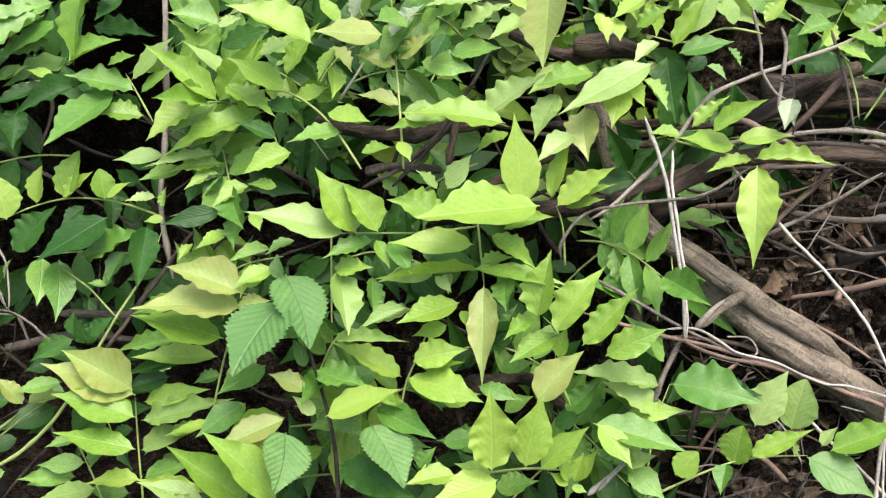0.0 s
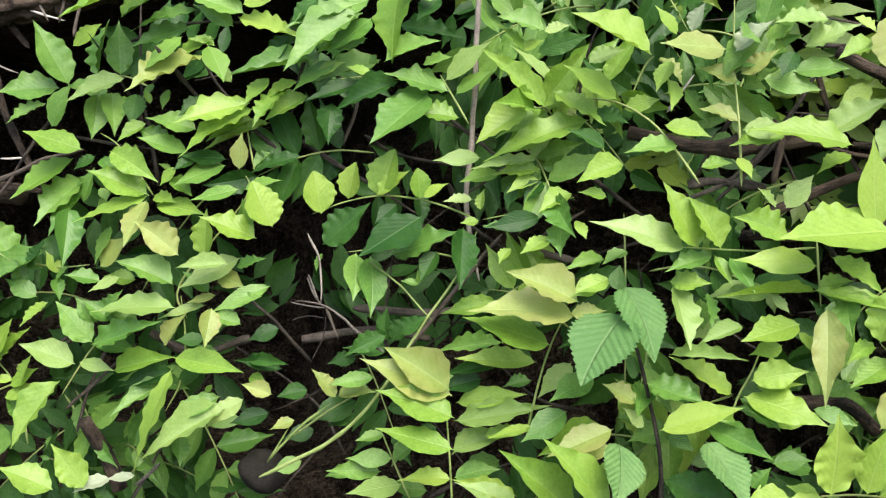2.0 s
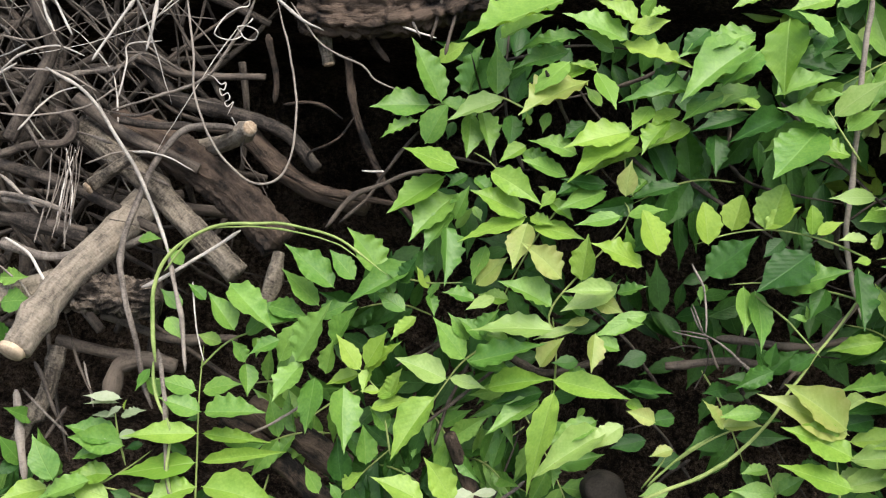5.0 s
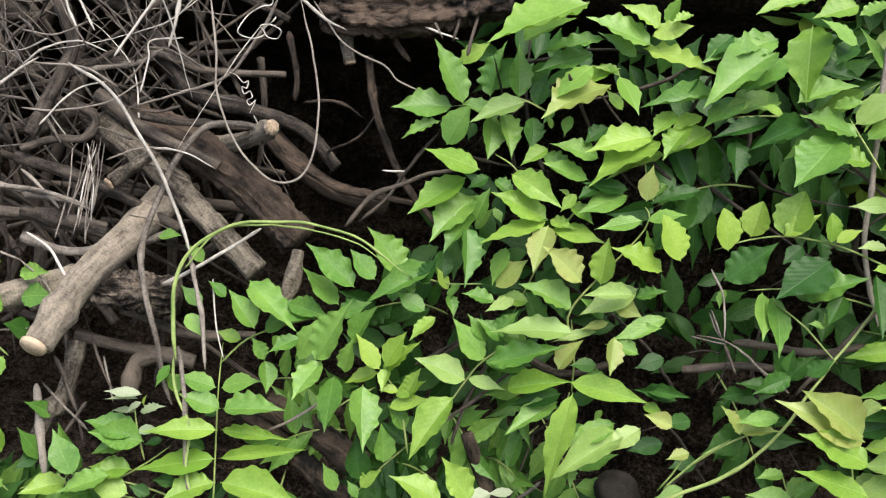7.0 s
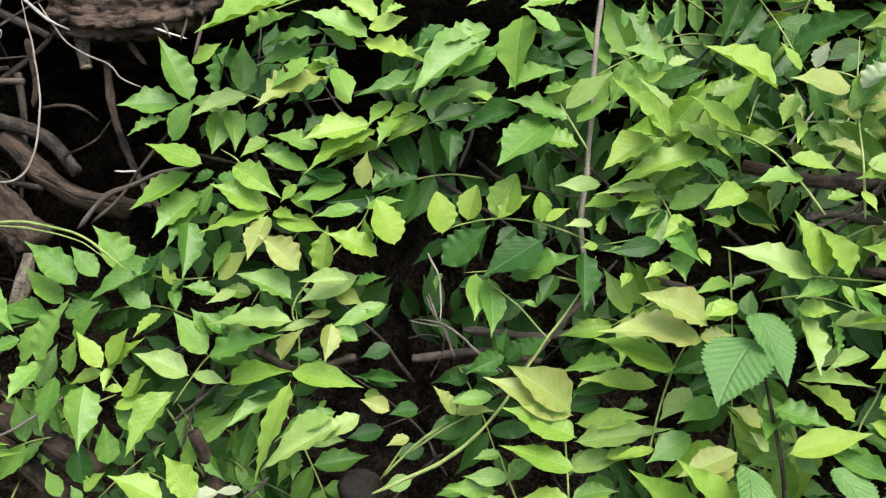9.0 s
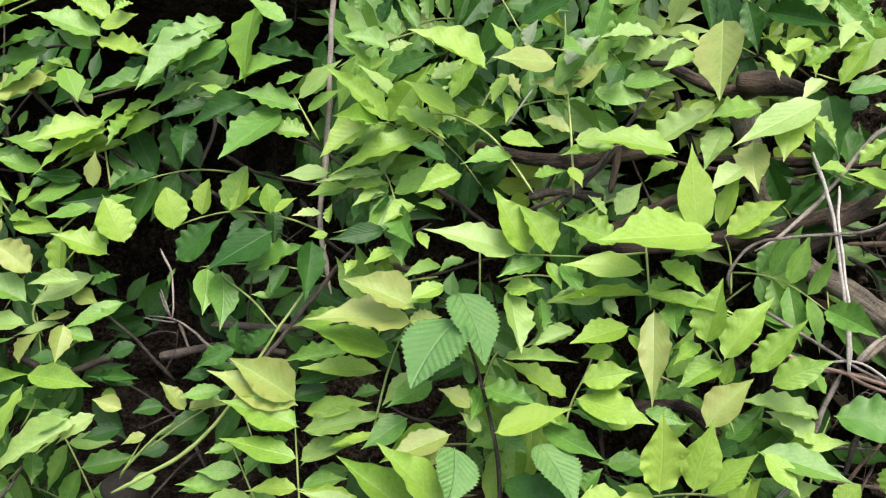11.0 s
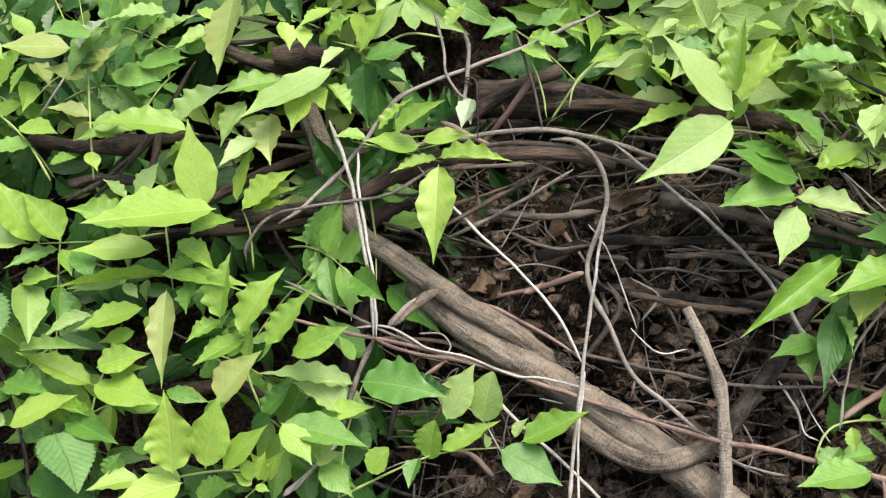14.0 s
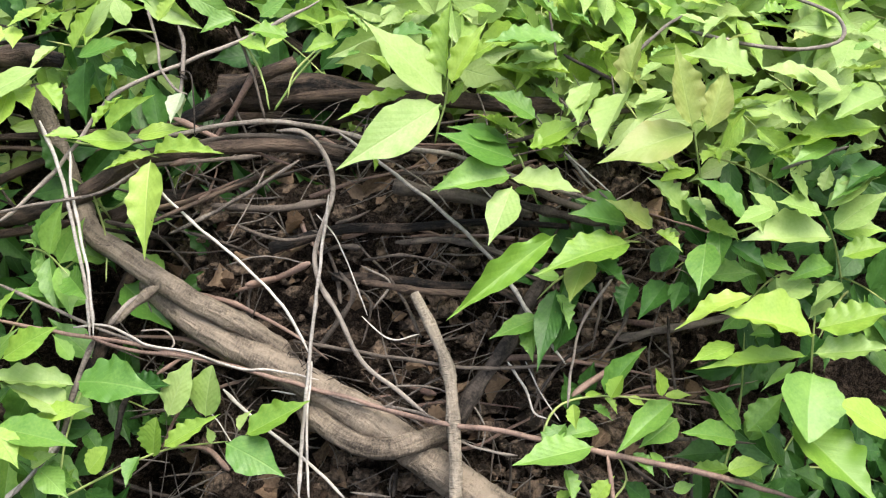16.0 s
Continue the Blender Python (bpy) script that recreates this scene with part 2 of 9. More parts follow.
    twist, lean = rnd.uniform(-0.2, 0.2), rnd.uniform(-0.06, 0.06)
    droop, sides = bend * rnd.uniform(0.3, 2.0), rnd.uniform(0.4, 1.5)
    turns, phase = [rnd.uniform(4.5, 6.6) for _ in range(2)], [rnd.uniform(0, 6.28) for _ in range(2)]
    swell = [rnd.uniform(0.55, 1.3) for _ in range(2)]
    verts, uvs, faces = [], [], []
    p = math.log(0.5) / math.log(broad)
    across = (-1, -0.8, -0.45, -0.06, 0.06, 0.45, 0.8, 1) if half > 1 else (-1, 0, 1)
    for i in range(rows + 1):
        v = i / rows
        s = max(0.0, (v - 0.04) / 0.96)
        w = max(0.0, math.sin(3.14159 * s**p)) ** (full if s > broad else full * 0.85)
        # the tip is drawn out
        e = max(0.0, min(1.0, (s - 0.5) / 0.42))
        w *= 1 - 0.55 * acute * e * e * (3 - 2 * e)
        w = max(w, 0.03 if v < 0.5 else 0.0)
        for u in across:
            k = 0 if u > 0 else 1
            ww = w * 0.5
            ripple = math.sin(6.28318 * turns[k] * v + phase[k] + 1.5 * noise.noise(off[k] + Vector((0, 0, v * 5))))
            if teeth:
                ww *= 1 - tooth * (i % 2) if abs(u) == 1 else 1
            else:
                ww *= 1 + abs(u) ** 3 * (0.045 * swell[k] * ripple + 0.07 * noise.noise(off[k] + Vector((0, 0, v * 6))))
            x = u * ww + lean * math.sin(v * 3.14)
            z = abs(u) ** 1.3 * ww * fold * sides - droop * v * v + twist * u * ww * v
            z += wave * swell[k] * min(1, 2.2 * w) * (0.7 * abs(u) ** 4 * ripple + 1.5 * abs(u) ** 2 * noise.noise(off[2 + k] + Vector((0, 0, v * 4))))
            verts.append((x, v, z))
            uvs.append((0.5 + 0.5 * u * max(w, 0.02), v))
    k = len(across)
    for i in range(rows):
        for j in range(k - 1):
            a = i * k + j
            faces.append((a, a + 1, a + 1 + k, a + k))
    return verts, faces, uvs


BLADES = {}


def blade(material, variant, kind="leaf"):
    """One of a few shared blade meshes for this material."""
    key = (material.name, variant, kind)
    if key not in BLADES:
        if kind == "nettle":
            grid = blade_grid(50 + variant, rows=36, half=3, wave=0.012, teeth=1, tooth=0.11, broad=0.36, bend=0.12, fold=0.12, acute=0.5, full=0.8)
        elif kind == "dry":
            grid = blade_grid(120 + variant, rows=20, wave=0.09, broad=0.44, bend=0.45, fold=1.1, acute=0.4, full=0.8)
        elif kind == "round":
            grid = blade_grid(70 + variant, wave=0.02, broad=0.46, bend=0.1, fold=0.2, acute=0.25, full=0.72)
        else:
            grid = blade_grid(10 + variant, wave=0.018 + 0.009 * (variant % 3), bend=0.05 + 0.035 * (variant % 4), fold=0.1 + 0.11 * (variant % 3), acute=0.75 + 0.25 * (variant % 2))
        BLADES[key] = mesh_of("leaflet", grid[0], grid[1], material, grid[2], "blade")
    return BLADES[key]


OUT = Vector((0.0, -0.9, 0.44)).normalized()


def leaf_pose(base, tip, width, roll):
    """Blade from base to tip; roll turns it about its length, away from facing straight out of the bank."""
    base, tip = Vector(base), Vector(tip)
    y = tip - base
    length = y.length
    y.normalize()
    z = (OUT - y * OUT.dot(y)).normalized()
    z = Matrix.Rotation(radians(roll), 3, y) @ z
    x = y.cross(z)
    m = Matrix((x, y, z)).transposed().to_4x4()
    return Matrix.Translation(base) @ m @ Matrix.Diagonal((width, length, length, 1))


COUNT = [0]


def leaf(parent, x, y, z, tx, ty, tz, width, roll=0, material=None, kind="leaf"):
    """A leaflet of the spray `parent`, from its base to its tip."""
    COUNT[0] += 1
    ob = new("leaflet", blade(material or SPRAY_MATERIAL[parent.name], (COUNT[0] * 5) % 11, kind))
    ob.matrix_world = leaf_pose((x, y, z), (tx, ty, tz), width, roll)
    ob.parent = parent
    return ob


def smooth_line(points, step):
    """Catmull-Rom line through the points."""
    pts = [Vector(p) for p in points]
    pts = [pts[0] * 2 - pts[1], *pts, pts[-1] * 2 - pts[-2]]
    out = []
    for a, b, c, d in zip(pts, pts[1:], pts[2:], pts[3:]):
        n = max(2, int((c - b).length / step))
        for i in range(n):
            s = i / n
            out.append(0.5 * (2 * b + (c - a) * s + (2 * a - 5 * b + 4 * c - d) * s * s + (3 * b - a - 3 * c + d) * s**3))
    return out + [pts[-2]]


def tube(points, r0, r1, sides=8, rough=0.0, knots=0, seed=0, step=None, plates=0.0):
    """A round stem along a line, tapering from r0 to r1, with rounded ends, uneven girth and swollen knots; plates: how far cracked bark stands off."""
    line = smooth_line(points, step or max(0.004, r0 * 0.5 if r0 > 0.006 else r0 * 1.4))
    rnd = random.Random(seed)
    verts, faces, uvs = [], [], []
    n, run = len(line), 0.0
    bumps = [(rnd.randrange(1, n - 1), rnd.uniform(0.15, 0.4)) for _ in range(knots)] if n > 4 else []
    side = None
    off = Vector((seed * 1.7 % 50, seed * 2.3 % 50, 0))
    if rough > 0.05:
        # no stem grows quite straight
        line = [p + Vector((noise.noise(p * (0.07 / r0) + off), noise.noise(p * (0.07 / r0) + off * 1.3), noise.noise(p * (0.07 / r0) + off * 0.7))) * min(0.75 * r0, 0.003) for p in line]
    rings = [(line[0], 0, 0.45)] + [(p, i, 1.0) for i, p in enumerate(line)] + [(line[-1], n - 1, 0.45)]
    for k, (p, i, girth) in enumerate(rings):
        ahead = (line[min(i + 1, n - 1)] - line[max(i - 1, 0)]).normalized()
        if side is None:
            side = ahead.orthogonal().normalized()
        side = (side - ahead * side.dot(ahead)).normalized()
        other = ahead.cross(side)
        if i:
            run += (line[i] - line[i - 1]).length if girth == 1.0 else 0
        r = (r0 + (r1 - r0) * i / (n - 1)) * girth
        if r0 < 0.0035:
            # thin stems end in a broken point
            r *= min(1.0, 0.4 + i / (0.08 * n)) * min(1.0, 0.3 + (n - 1 - i) / (0.12 * n))
        for bi, bh in bumps:
            r *= 1 + bh * math.exp(-(((i - bi) / 1.2) ** 2))
        shift = ahead * ((-0.35 if k == 0 else 0.35) * r if girth < 1 else 0)
        for j in range(sides):
            a = 6.28318 * j / sides
            way = side * math.cos(a) + other * math.sin(a)
            g = 1 + rough * (noise.noise((p + way * r0) * (1.1 / max(r0, 0.002)) + off) * 0.5 + (0.8 * noise.noise(Vector((math.cos(a) * 3.2, math.sin(a) * 3.2, run * 0.12 / r0)) + off) + 0.45 * noise.noise((p + way * r0) * (4.5 / r0) + off) if r0 > 0.006 else 0))
            if plates:
                w = Vector((math.cos(a) * 1.5, math.sin(a) * 1.5, run * 0.75 / r0)) + off
                near = noise.voronoi(w * 1.6 + Vector((noise.noise(w * 3), noise.noise(w * 3.3), 0)) * 0.35)[0]
                g += plates * (min(0.3, near[1] - near[0]) / 0.3 - 0.5) + 0.35 * plates * noise.noise(w * 9)
            verts.append(p + shift + way * r * g)
            uvs.append((min(j, sides - j) / sides * 6.28318 * r0, run))
    for k in range(len(rings) - 1):
        for j in range(sides):
            a, b = k * sides + j, k * sides + (j + 1) % sides
            faces.append((a, b, b + sides, a + sides))
    faces.append(tuple(range(sides - 1, -1, -1)))
    faces.append(tuple(range((len(rings) - 1) * sides, len(rings) * sides)))
    return verts, faces, uvs


def stem(name, material, label, r0, r1, *points, rough=0.16, knots=2, sides=8, category="branch", group="", cut=False, plates=0.0):
    """A twig, vine or branch as one top-level thing; cut: its first end is sawn off and shows bare wood."""
    COUNT[0] += 1
    if material in (STRAW, BLEACH):
        r0, r1 = r0 * 0.8, r1 * 0.8
    v, f, uv = tube(points, r0, r1, sides, rough, knots, COUNT[0], 0.0012 if name == "tendril" else 0.0022 if plates else None, plates)
    ob = new(name, mesh_of(name, v, f, material, uv))
    if cut:
        a, b = Vector(points[0]), Vector(points[1])
        way = (a - b).normalized()
        v, f, uv = tube([a + way * r0 * 0.1, a + way * r0 * 0.3, a + way * r0 * 0.42], r0 * 0.93, r0 * 0.86, 14, 0.06, 0, 3)
        part("cut_face", mesh_of("cut_face", v, f, CUT, uv), ob, "pale sawn wood")
    return tagged(ob, label, category, group)


def part(name, data, parent, label=""):
    ob = new(name, data)
    ob.parent = parent
    return tagged(ob, label)


SPRAY_MATERIAL = {}


def spray(material, label, *points, r=0.0011, stalk=None, name="leaf_spray", group="leaf sprays on the bank", category="leaf spray"):
    """A compound leaf or shoot: an Empty at its foot, the stalk, and leaflets added with leaf()."""
    COUNT[0] += 1
    ob = tagged(new(name), label, category, group)
    ob.empty_display_size = 0.01
    SPRAY_MATERIAL[ob.name] = material
    if points:
        v, f, uv = tube(points, r, r * 0.6, 6, 0.05, 0, COUNT[0], step=0.006)
        part("stalk", mesh_of("stalk", v, f, stalk or STALK, uv), ob)
    return ob


# ---- the bank ----
LEAN = radians(20)


def bank(x, d, v):
    """World place from the bank's own frame: x along it, d into it, v up its face."""
    return Vector((x, d * math.cos(LEAN) + v * math.sin(LEAN), 1.05 - d * math.sin(LEAN) + v * math.cos(LEAN)))


def clamp(x, a=0.0, b=1.0):
    return max(a, min(b, x))


def step_up(x, a, b):
    s = clamp((x - a) / (b - a))
    return s * s * (3 - 2 * s)


def soil_depth(x, v):
    """How deep behind the face the soil lies: close on the bare patch, hollowed under the heap of dead wood."""
    d = 1.36 + 0.3 * (1 - step_up(x, -0.55, -0.3)) * step_up(x, -1.35, -0.95)
    bare = step_up(x, 0.13, 0.27) * (1 - step_up(x, 0.62, 0.78))
    d -= bare * (0.485 - 0.12 * step_up(v, 0.0, 0.14))
    d -= 0.34 * step_up(x, 0.62, 0.8)
    # foot and top of the bank stand out further; an added overhang shades hollows
    d += (1.15 + 0.2 * (1 - step_up(x, -0.35, 0.1)) - d) * (1 - step_up(v, -0.34, -0.26)) * (1 - bare)
    d += (1.04 - d) * step_up(v, 0.22, 0.31) * (1 - bare)
    return d


def ground_sheet():
    """One sheet: level ground in front, the steep bank, and the slope that goes on behind it to the horizon."""
    verts, faces = [], []
    xs = [-400, -60, -12, -4, -2.2, -1.6] + [-1.3 + 0.02 * i for i in range(71)] + [0.11 + 0.0048 * i for i in range(142)] + [0.8 + 0.03 * i for i in range(25)] + [1.7, 2.4, 4, 12, 60, 400]
    rows = []
    for y, z in ((-400, 0.0), (-40, 0.0), (-6, 0.0), (-1, 0.0), (0.1, 0.02), (0.42, 0.05)):
        rows.append(("flat", y, z))
    for i in range(134):
        rows.append(("face", -0.36 + 0.0051 * i, 0))
    for y, z in ((1.35, 1.08), (1.6, 1.13), (2.2, 1.26), (3.2, 1.5), (5, 2.0), (9, 3.0), (40, 4.0), (400, 6.0)):
        rows.append(("flat", y, z))
    for kind, a, b in rows:
        for x in xs:
            if kind == "flat":
                p = Vector((x, a, b))
            else:
                p = bank(x, soil_depth(x, a), a)
                q = p * 9
                p += Vector((0, -1, 0.4)) * (0.03 * noise.noise(q) + 0.018 * noise.noise(q * 3.1) + 0.012 * abs(noise.noise(q * 7.3)) + 0.008 * noise.noise(q * 15.0) + 0.014 * abs(noise.noise(q * 4.7 + Vector((3, 1, 7)))) ** 0.6)
                if 0.1 < x < 0.8:
                    # crumbled clods on the bare patch
                    w = q * 0.35 + Vector((noise.noise(q * 2), noise.noise(q * 2.3), noise.noise(q * 1.7))) * 0.25
                    p += Vector((0, -1, 0.4)) * (0.034 * (0.4 - noise.voronoi(w * 9)[0][0]) + 0.016 * (0.4 - noise.voronoi(w * 22)[0][0]))
            verts.append(p)
    k = len(xs)
    for i in range(len(rows) - 1):
        for j in range(k - 1):
            faces.append((i * k + j, i * k + j + 1, (i + 1) * k + j + 1, (i + 1) * k + j))
    return tagged(new("ground", mesh_of("ground", verts, faces, SOIL)), "dark crumbly soil of a steep bank", "ground", "", "structure")


ground_sheet()


# ---- dead wood, vines and shoots ----
stem("log", BARK, "thick sawn branch with grey-brown bark", 0.0132, 0.0165, (-0.935, 0.734, 0.650), (-0.924, 0.795, 0.682), (-0.897, 0.846, 0.713), (-0.875, 0.897, 0.740), category="log", rough=0.12, knots=1, sides=28, cut=True)
stem("log", ROT_SHADE, "dark rotting log lying in the heap", 0.0195, 0.0185, (-0.921, 0.926, 0.798), (-0.863, 0.920, 0.785), (-0.790, 0.902, 0.746), (-0.745, 0.885, 0.711), category="log", rough=0.25, knots=0, sides=60, plates=0.09)
stem("log", BARK, "thick sawn branch with grey-brown bark", 0.0120, 0.0118, (-0.950, 0.914, 0.799), (-0.883, 0.897, 0.761), (-0.833, 0.880, 0.726), (-0.778, 0.861, 0.686), category="log", rough=0.2, knots=2, sides=28)
stem("log", FLAKY, "short log with thick cracked bark", 0.0184, 0.0169, (-0.933, 0.818, 0.675), (-0.894, 0.820, 0.670), (-0.842, 0.825, 0.669), category="log", rough=0.35, knots=0, sides=84, plates=0.26)
stem("vine", STRAW, "dry tan vine stem trailing over the bank", 0.0031, 0.0042, (-0.827, 0.763, 0.590), (-0.836, 0.771, 0.609), (-0.850, 0.788, 0.644), (-0.866, 0.805, 0.679), (-0.875, 0.823, 0.710), (-0.870, 0.842, 0.742), (-0.858, 0.862, 0.781), (-0.834, 0.878, 0.814), (-0.794, 0.881, 0.823), (-0.771, 0.876, 0.812), category="vine")
stem("vine", BLEACH, "bleached whitish dead vine stem", 0.0020, 0.0023, (-0.966, 0.886, 0.861), (-0.926, 0.880, 0.843), (-0.898, 0.868, 0.815), (-0.869, 0.852, 0.782), (-0.842, 0.832, 0.743), (-0.827, 0.818, 0.716), category="vine")
stem("vine", STRAW, "dry tan vine stem trailing over the bank", 0.0026, 0.0022, (-0.827, 0.818, 0.716), (-0.809, 0.794, 0.669), (-0.799, 0.773, 0.625), category="vine")
stem("vine", STRAW, "dry tan vine stem trailing over the bank", 0.0014, 0.0012, (-0.836, 0.903, 0.935), (-0.824, 0.884, 0.884), (-0.819, 0.871, 0.851), (-0.799, 0.856, 0.815), (-0.773, 0.846, 0.791), (-0.748, 0.842, 0.784), (-0.729, 0.848, 0.798), (-0.724, 0.863, 0.836), (-0.731, 0.879, 0.878), (-0.742, 0.891, 0.910), (-0.754, 0.902, 0.942), category="vine")
stem("twig", BLEACH, "bleached pale dead twig", 0.0023, 0.0011, (-0.758, 0.912, 0.939), (-0.733, 0.905, 0.923), (-0.710, 0.901, 0.914), category="twig")
stem("vine", STRAW, "dry tan vine stem trailing over the bank", 0.0011, 0.0011, (-0.743, 0.915, 0.934), (-0.711, 0.902, 0.901), (-0.673, 0.895, 0.887), (-0.659, 0.890, 0.876), (-0.639, 0.886, 0.870), category="vine")
stem("twig", BLEACH, "bleached pale dead twig", 0.0016, 0.0016, (-0.923, 0.891, 0.870), (-0.906, 0.901, 0.897), (-0.886, 0.911, 0.928), category="twig")
stem("twig", BLEACH, "bleached pale dead twig", 0.0016, 0.0020, (-0.872, 0.895, 0.883), (-0.869, 0.902, 0.902), (-0.866, 0.912, 0.931), category="twig")
stem("vine", STRAW, "dry tan vine stem trailing over the bank", 0.0012, 0.0023, (-0.899, 0.874, 0.830), (-0.857, 0.880, 0.845), (-0.816, 0.887, 0.863), (-0.800, 0.894, 0.884), (-0.784, 0.904, 0.912), (-0.775, 0.912, 0.937), category="vine")
stem("tendril", BLEACH, "curled bleached dry tendril", 0.0009, 0.0006, (-0.7767, 0.8985, 0.9399), (-0.7787, 0.9023, 0.9298), (-0.7857, 0.8943, 0.9283), (-0.7993, 0.8982, 0.9186), (-0.8051, 0.8865, 0.9068), (-0.8025, 0.8918, 0.9011), (-0.7890, 0.8846, 0.9015), (-0.7821, 0.8932, 0.9047), (-0.7850, 0.8885, 0.9123), (-0.7778, 0.8961, 0.9127), (-0.7662, 0.8877, 0.9101), (-0.7704, 0.8922, 0.9019), (-0.7768, 0.8853, 0.9035), (-0.7836, 0.8945, 0.9084), (-0.7733, 0.8906, 0.9180), (-0.7739, 0.8986, 0.9197), (-0.7752, 0.8902, 0.9169), category="tendril", rough=0.0, knots=0, sides=6)
stem("tendril", BLEACH, "curled bleached dry tendril", 0.0008, 0.0006, (-0.8089, 0.8736, 0.8713), (-0.8040, 0.8796, 0.8674), (-0.7951, 0.8709, 0.8639), (-0.7926, 0.8782, 0.8636), (-0.7915, 0.8693, 0.8595), (-0.7978, 0.8763, 0.8584), (-0.7931, 0.8675, 0.8546), (-0.7901, 0.8752, 0.8553), (-0.7856, 0.8667, 0.8524), (-0.7919, 0.8723, 0.8474), (-0.7869, 0.8642, 0.8457), (-0.7841, 0.8726, 0.8481), (-0.7861, 0.8618, 0.8391), category="tendril", rough=0.0, knots=0, sides=6)
stem("tendril", BLEACH, "curled bleached dry tendril", 0.0008, 0.0006, (-0.7824, 0.8613, 0.8375), (-0.7788, 0.8654, 0.8285), (-0.7718, 0.8588, 0.8309), category="tendril", rough=0.0, knots=0, sides=6)
stem("tendril", TWIG, "fine dark curled tendril", 0.0007, 0.0005, (-0.7685, 0.8548, 0.8198), (-0.7723, 0.8576, 0.8071), (-0.7608, 0.8464, 0.7967), (-0.7530, 0.8491, 0.7835), (-0.7427, 0.8381, 0.7737), category="tendril", rough=0.0, knots=0, sides=6)
stem("branch", BARK, "short sawn stub with an ochre end", 0.0064, 0.0054, (-0.9155, 0.8545, 0.7604), (-0.9089, 0.8639, 0.7659), (-0.8926, 0.8610, 0.7784), (-0.8812, 0.8714, 0.7864), category="branch", rough=0.12, knots=1, sides=10, cut=True)
stem("branch", STRAW, "light brown dead branch lying across", 0.0032, 0.0027, (-1.0298, 0.8356, 0.7524), (-0.9897, 0.8419, 0.7492), (-0.9535, 0.8342, 0.7486), (-0.9278, 0.8379, 0.7381), category="branch", rough=0.12, knots=1, sides=10)
stem("branch", TWIG, "grey-brown dead branch in the heap", 0.0055, 0.0047, (-1.0383, 0.8462, 0.7229), (-0.9919, 0.8530, 0.7212), (-0.9441, 0.8456, 0.7213), (-0.9194, 0.8513, 0.7164), category="branch", rough=0.12, knots=1, sides=10)
stem("branch", TWIG, "grey-brown dead branch in the heap", 0.0060, 0.0051, (-1.0179, 0.8781, 0.7668), (-0.9640, 0.8812, 0.7547), (-0.8978, 0.8676, 0.7380), (-0.8542, 0.8677, 0.7179), category="branch", rough=0.12, knots=1, sides=10)
stem("branch", TWIG, "grey-brown dead branch in the heap", 0.0062, 0.0053, (-0.9487, 0.9061, 0.8292), (-0.9103, 0.9050, 0.8057), (-0.8672, 0.8929, 0.7928), (-0.8239, 0.8942, 0.7759), category="branch", rough=0.12, knots=1, sides=10)
stem("branch", TWIG, "grey-brown dead branch in the heap", 0.0038, 0.0032, (-0.8987, 0.8907, 0.8160), (-0.8628, 0.8969, 0.8126), (-0.8224, 0.8902, 0.8146), (-0.7866, 0.8971, 0.8132), category="branch", rough=0.12, knots=1, sides=10)
stem("twig", STRAW, "thin dry straw-coloured stalk", 0.0007, 0.0006, (-0.9126, 0.8334, 0.8107), (-0.9200, 0.8269, 0.7724), (-0.9256, 0.8071, 0.7383), category="twig")
stem("twig", STRAW, "thin dry straw-coloured stalk", 0.0007, 0.0006, (-0.9161, 0.8312, 0.8047), (-0.9187, 0.8242, 0.7648), (-0.9194, 0.8038, 0.7294), category="twig")
stem("twig", STRAW, "thin dry straw-coloured stalk", 0.0007, 0.0006, (-0.9201, 0.8323, 0.8076), (-0.9297, 0.8266, 0.7714), (-0.9373, 0.8075, 0.7395), category="twig")
stem("twig", STRAW, "thin dry straw-coloured stalk", 0.0007, 0.0006, (-0.9229, 0.8296, 0.8003), (-0.9250, 0.8241, 0.7647), (-0.9251, 0.8053, 0.7336), category="twig")
stem("twig", STRAW, "thin dry straw-coloured stalk", 0.0007, 0.0006, (-0.9136, 0.8299, 0.8011), (-0.9154, 0.8253, 0.7680), (-0.9153, 0.8074, 0.7393), category="twig")
stem("twig", STRAW, "thin dry straw-coloured stalk", 0.0007, 0.0006, (-0.9184, 0.8318, 0.8064), (-0.9249, 0.8239, 0.7640), (-0.9295, 0.8026, 0.7260), category="twig")
stem("twig", STRAW, "thin dry straw-coloured stalk", 0.0007, 0.0006, (-0.9275, 0.8308, 0.8036), (-0.9320, 0.8272, 0.7731), (-0.9344, 0.8102, 0.7469), category="twig")
stem("twig", STRAW, "thin dry straw-coloured stalk", 0.0007, 0.0006, (-0.9089, 0.8315, 0.8054), (-0.9143, 0.8235, 0.7629), (-0.9179, 0.8021, 0.7248), category="twig")
stem("log", BARK, "thick sawn branch with grey-brown bark", 0.0070, 0.0090, (-0.764, 0.852, 0.832), (-0.785, 0.883, 0.814), (-0.811, 0.913, 0.795), (-0.851, 0.949, 0.778), category="log", rough=0.2, knots=2, sides=28, cut=True)
stem("branch", TWIG, "grey-brown dead branch in the heap", 0.0058, 0.0057, (-0.999, 0.844, 0.725), (-0.968, 0.846, 0.722), (-0.918, 0.844, 0.714), category="branch", rough=0.2, knots=3, sides=10)
stem("branch", STRAW, "light brown dead branch lying across", 0.0033, 0.0024, (-0.998, 0.845, 0.744), (-0.967, 0.847, 0.741), (-0.933, 0.846, 0.736), category="branch", rough=0.2, knots=3, sides=10)
stem("twig", STRAW, "dry light brown twig", 0.0020, 0.0016, (-1.000, 0.852, 0.764), (-0.976, 0.845, 0.749), (-0.959, 0.838, 0.736), category="twig")
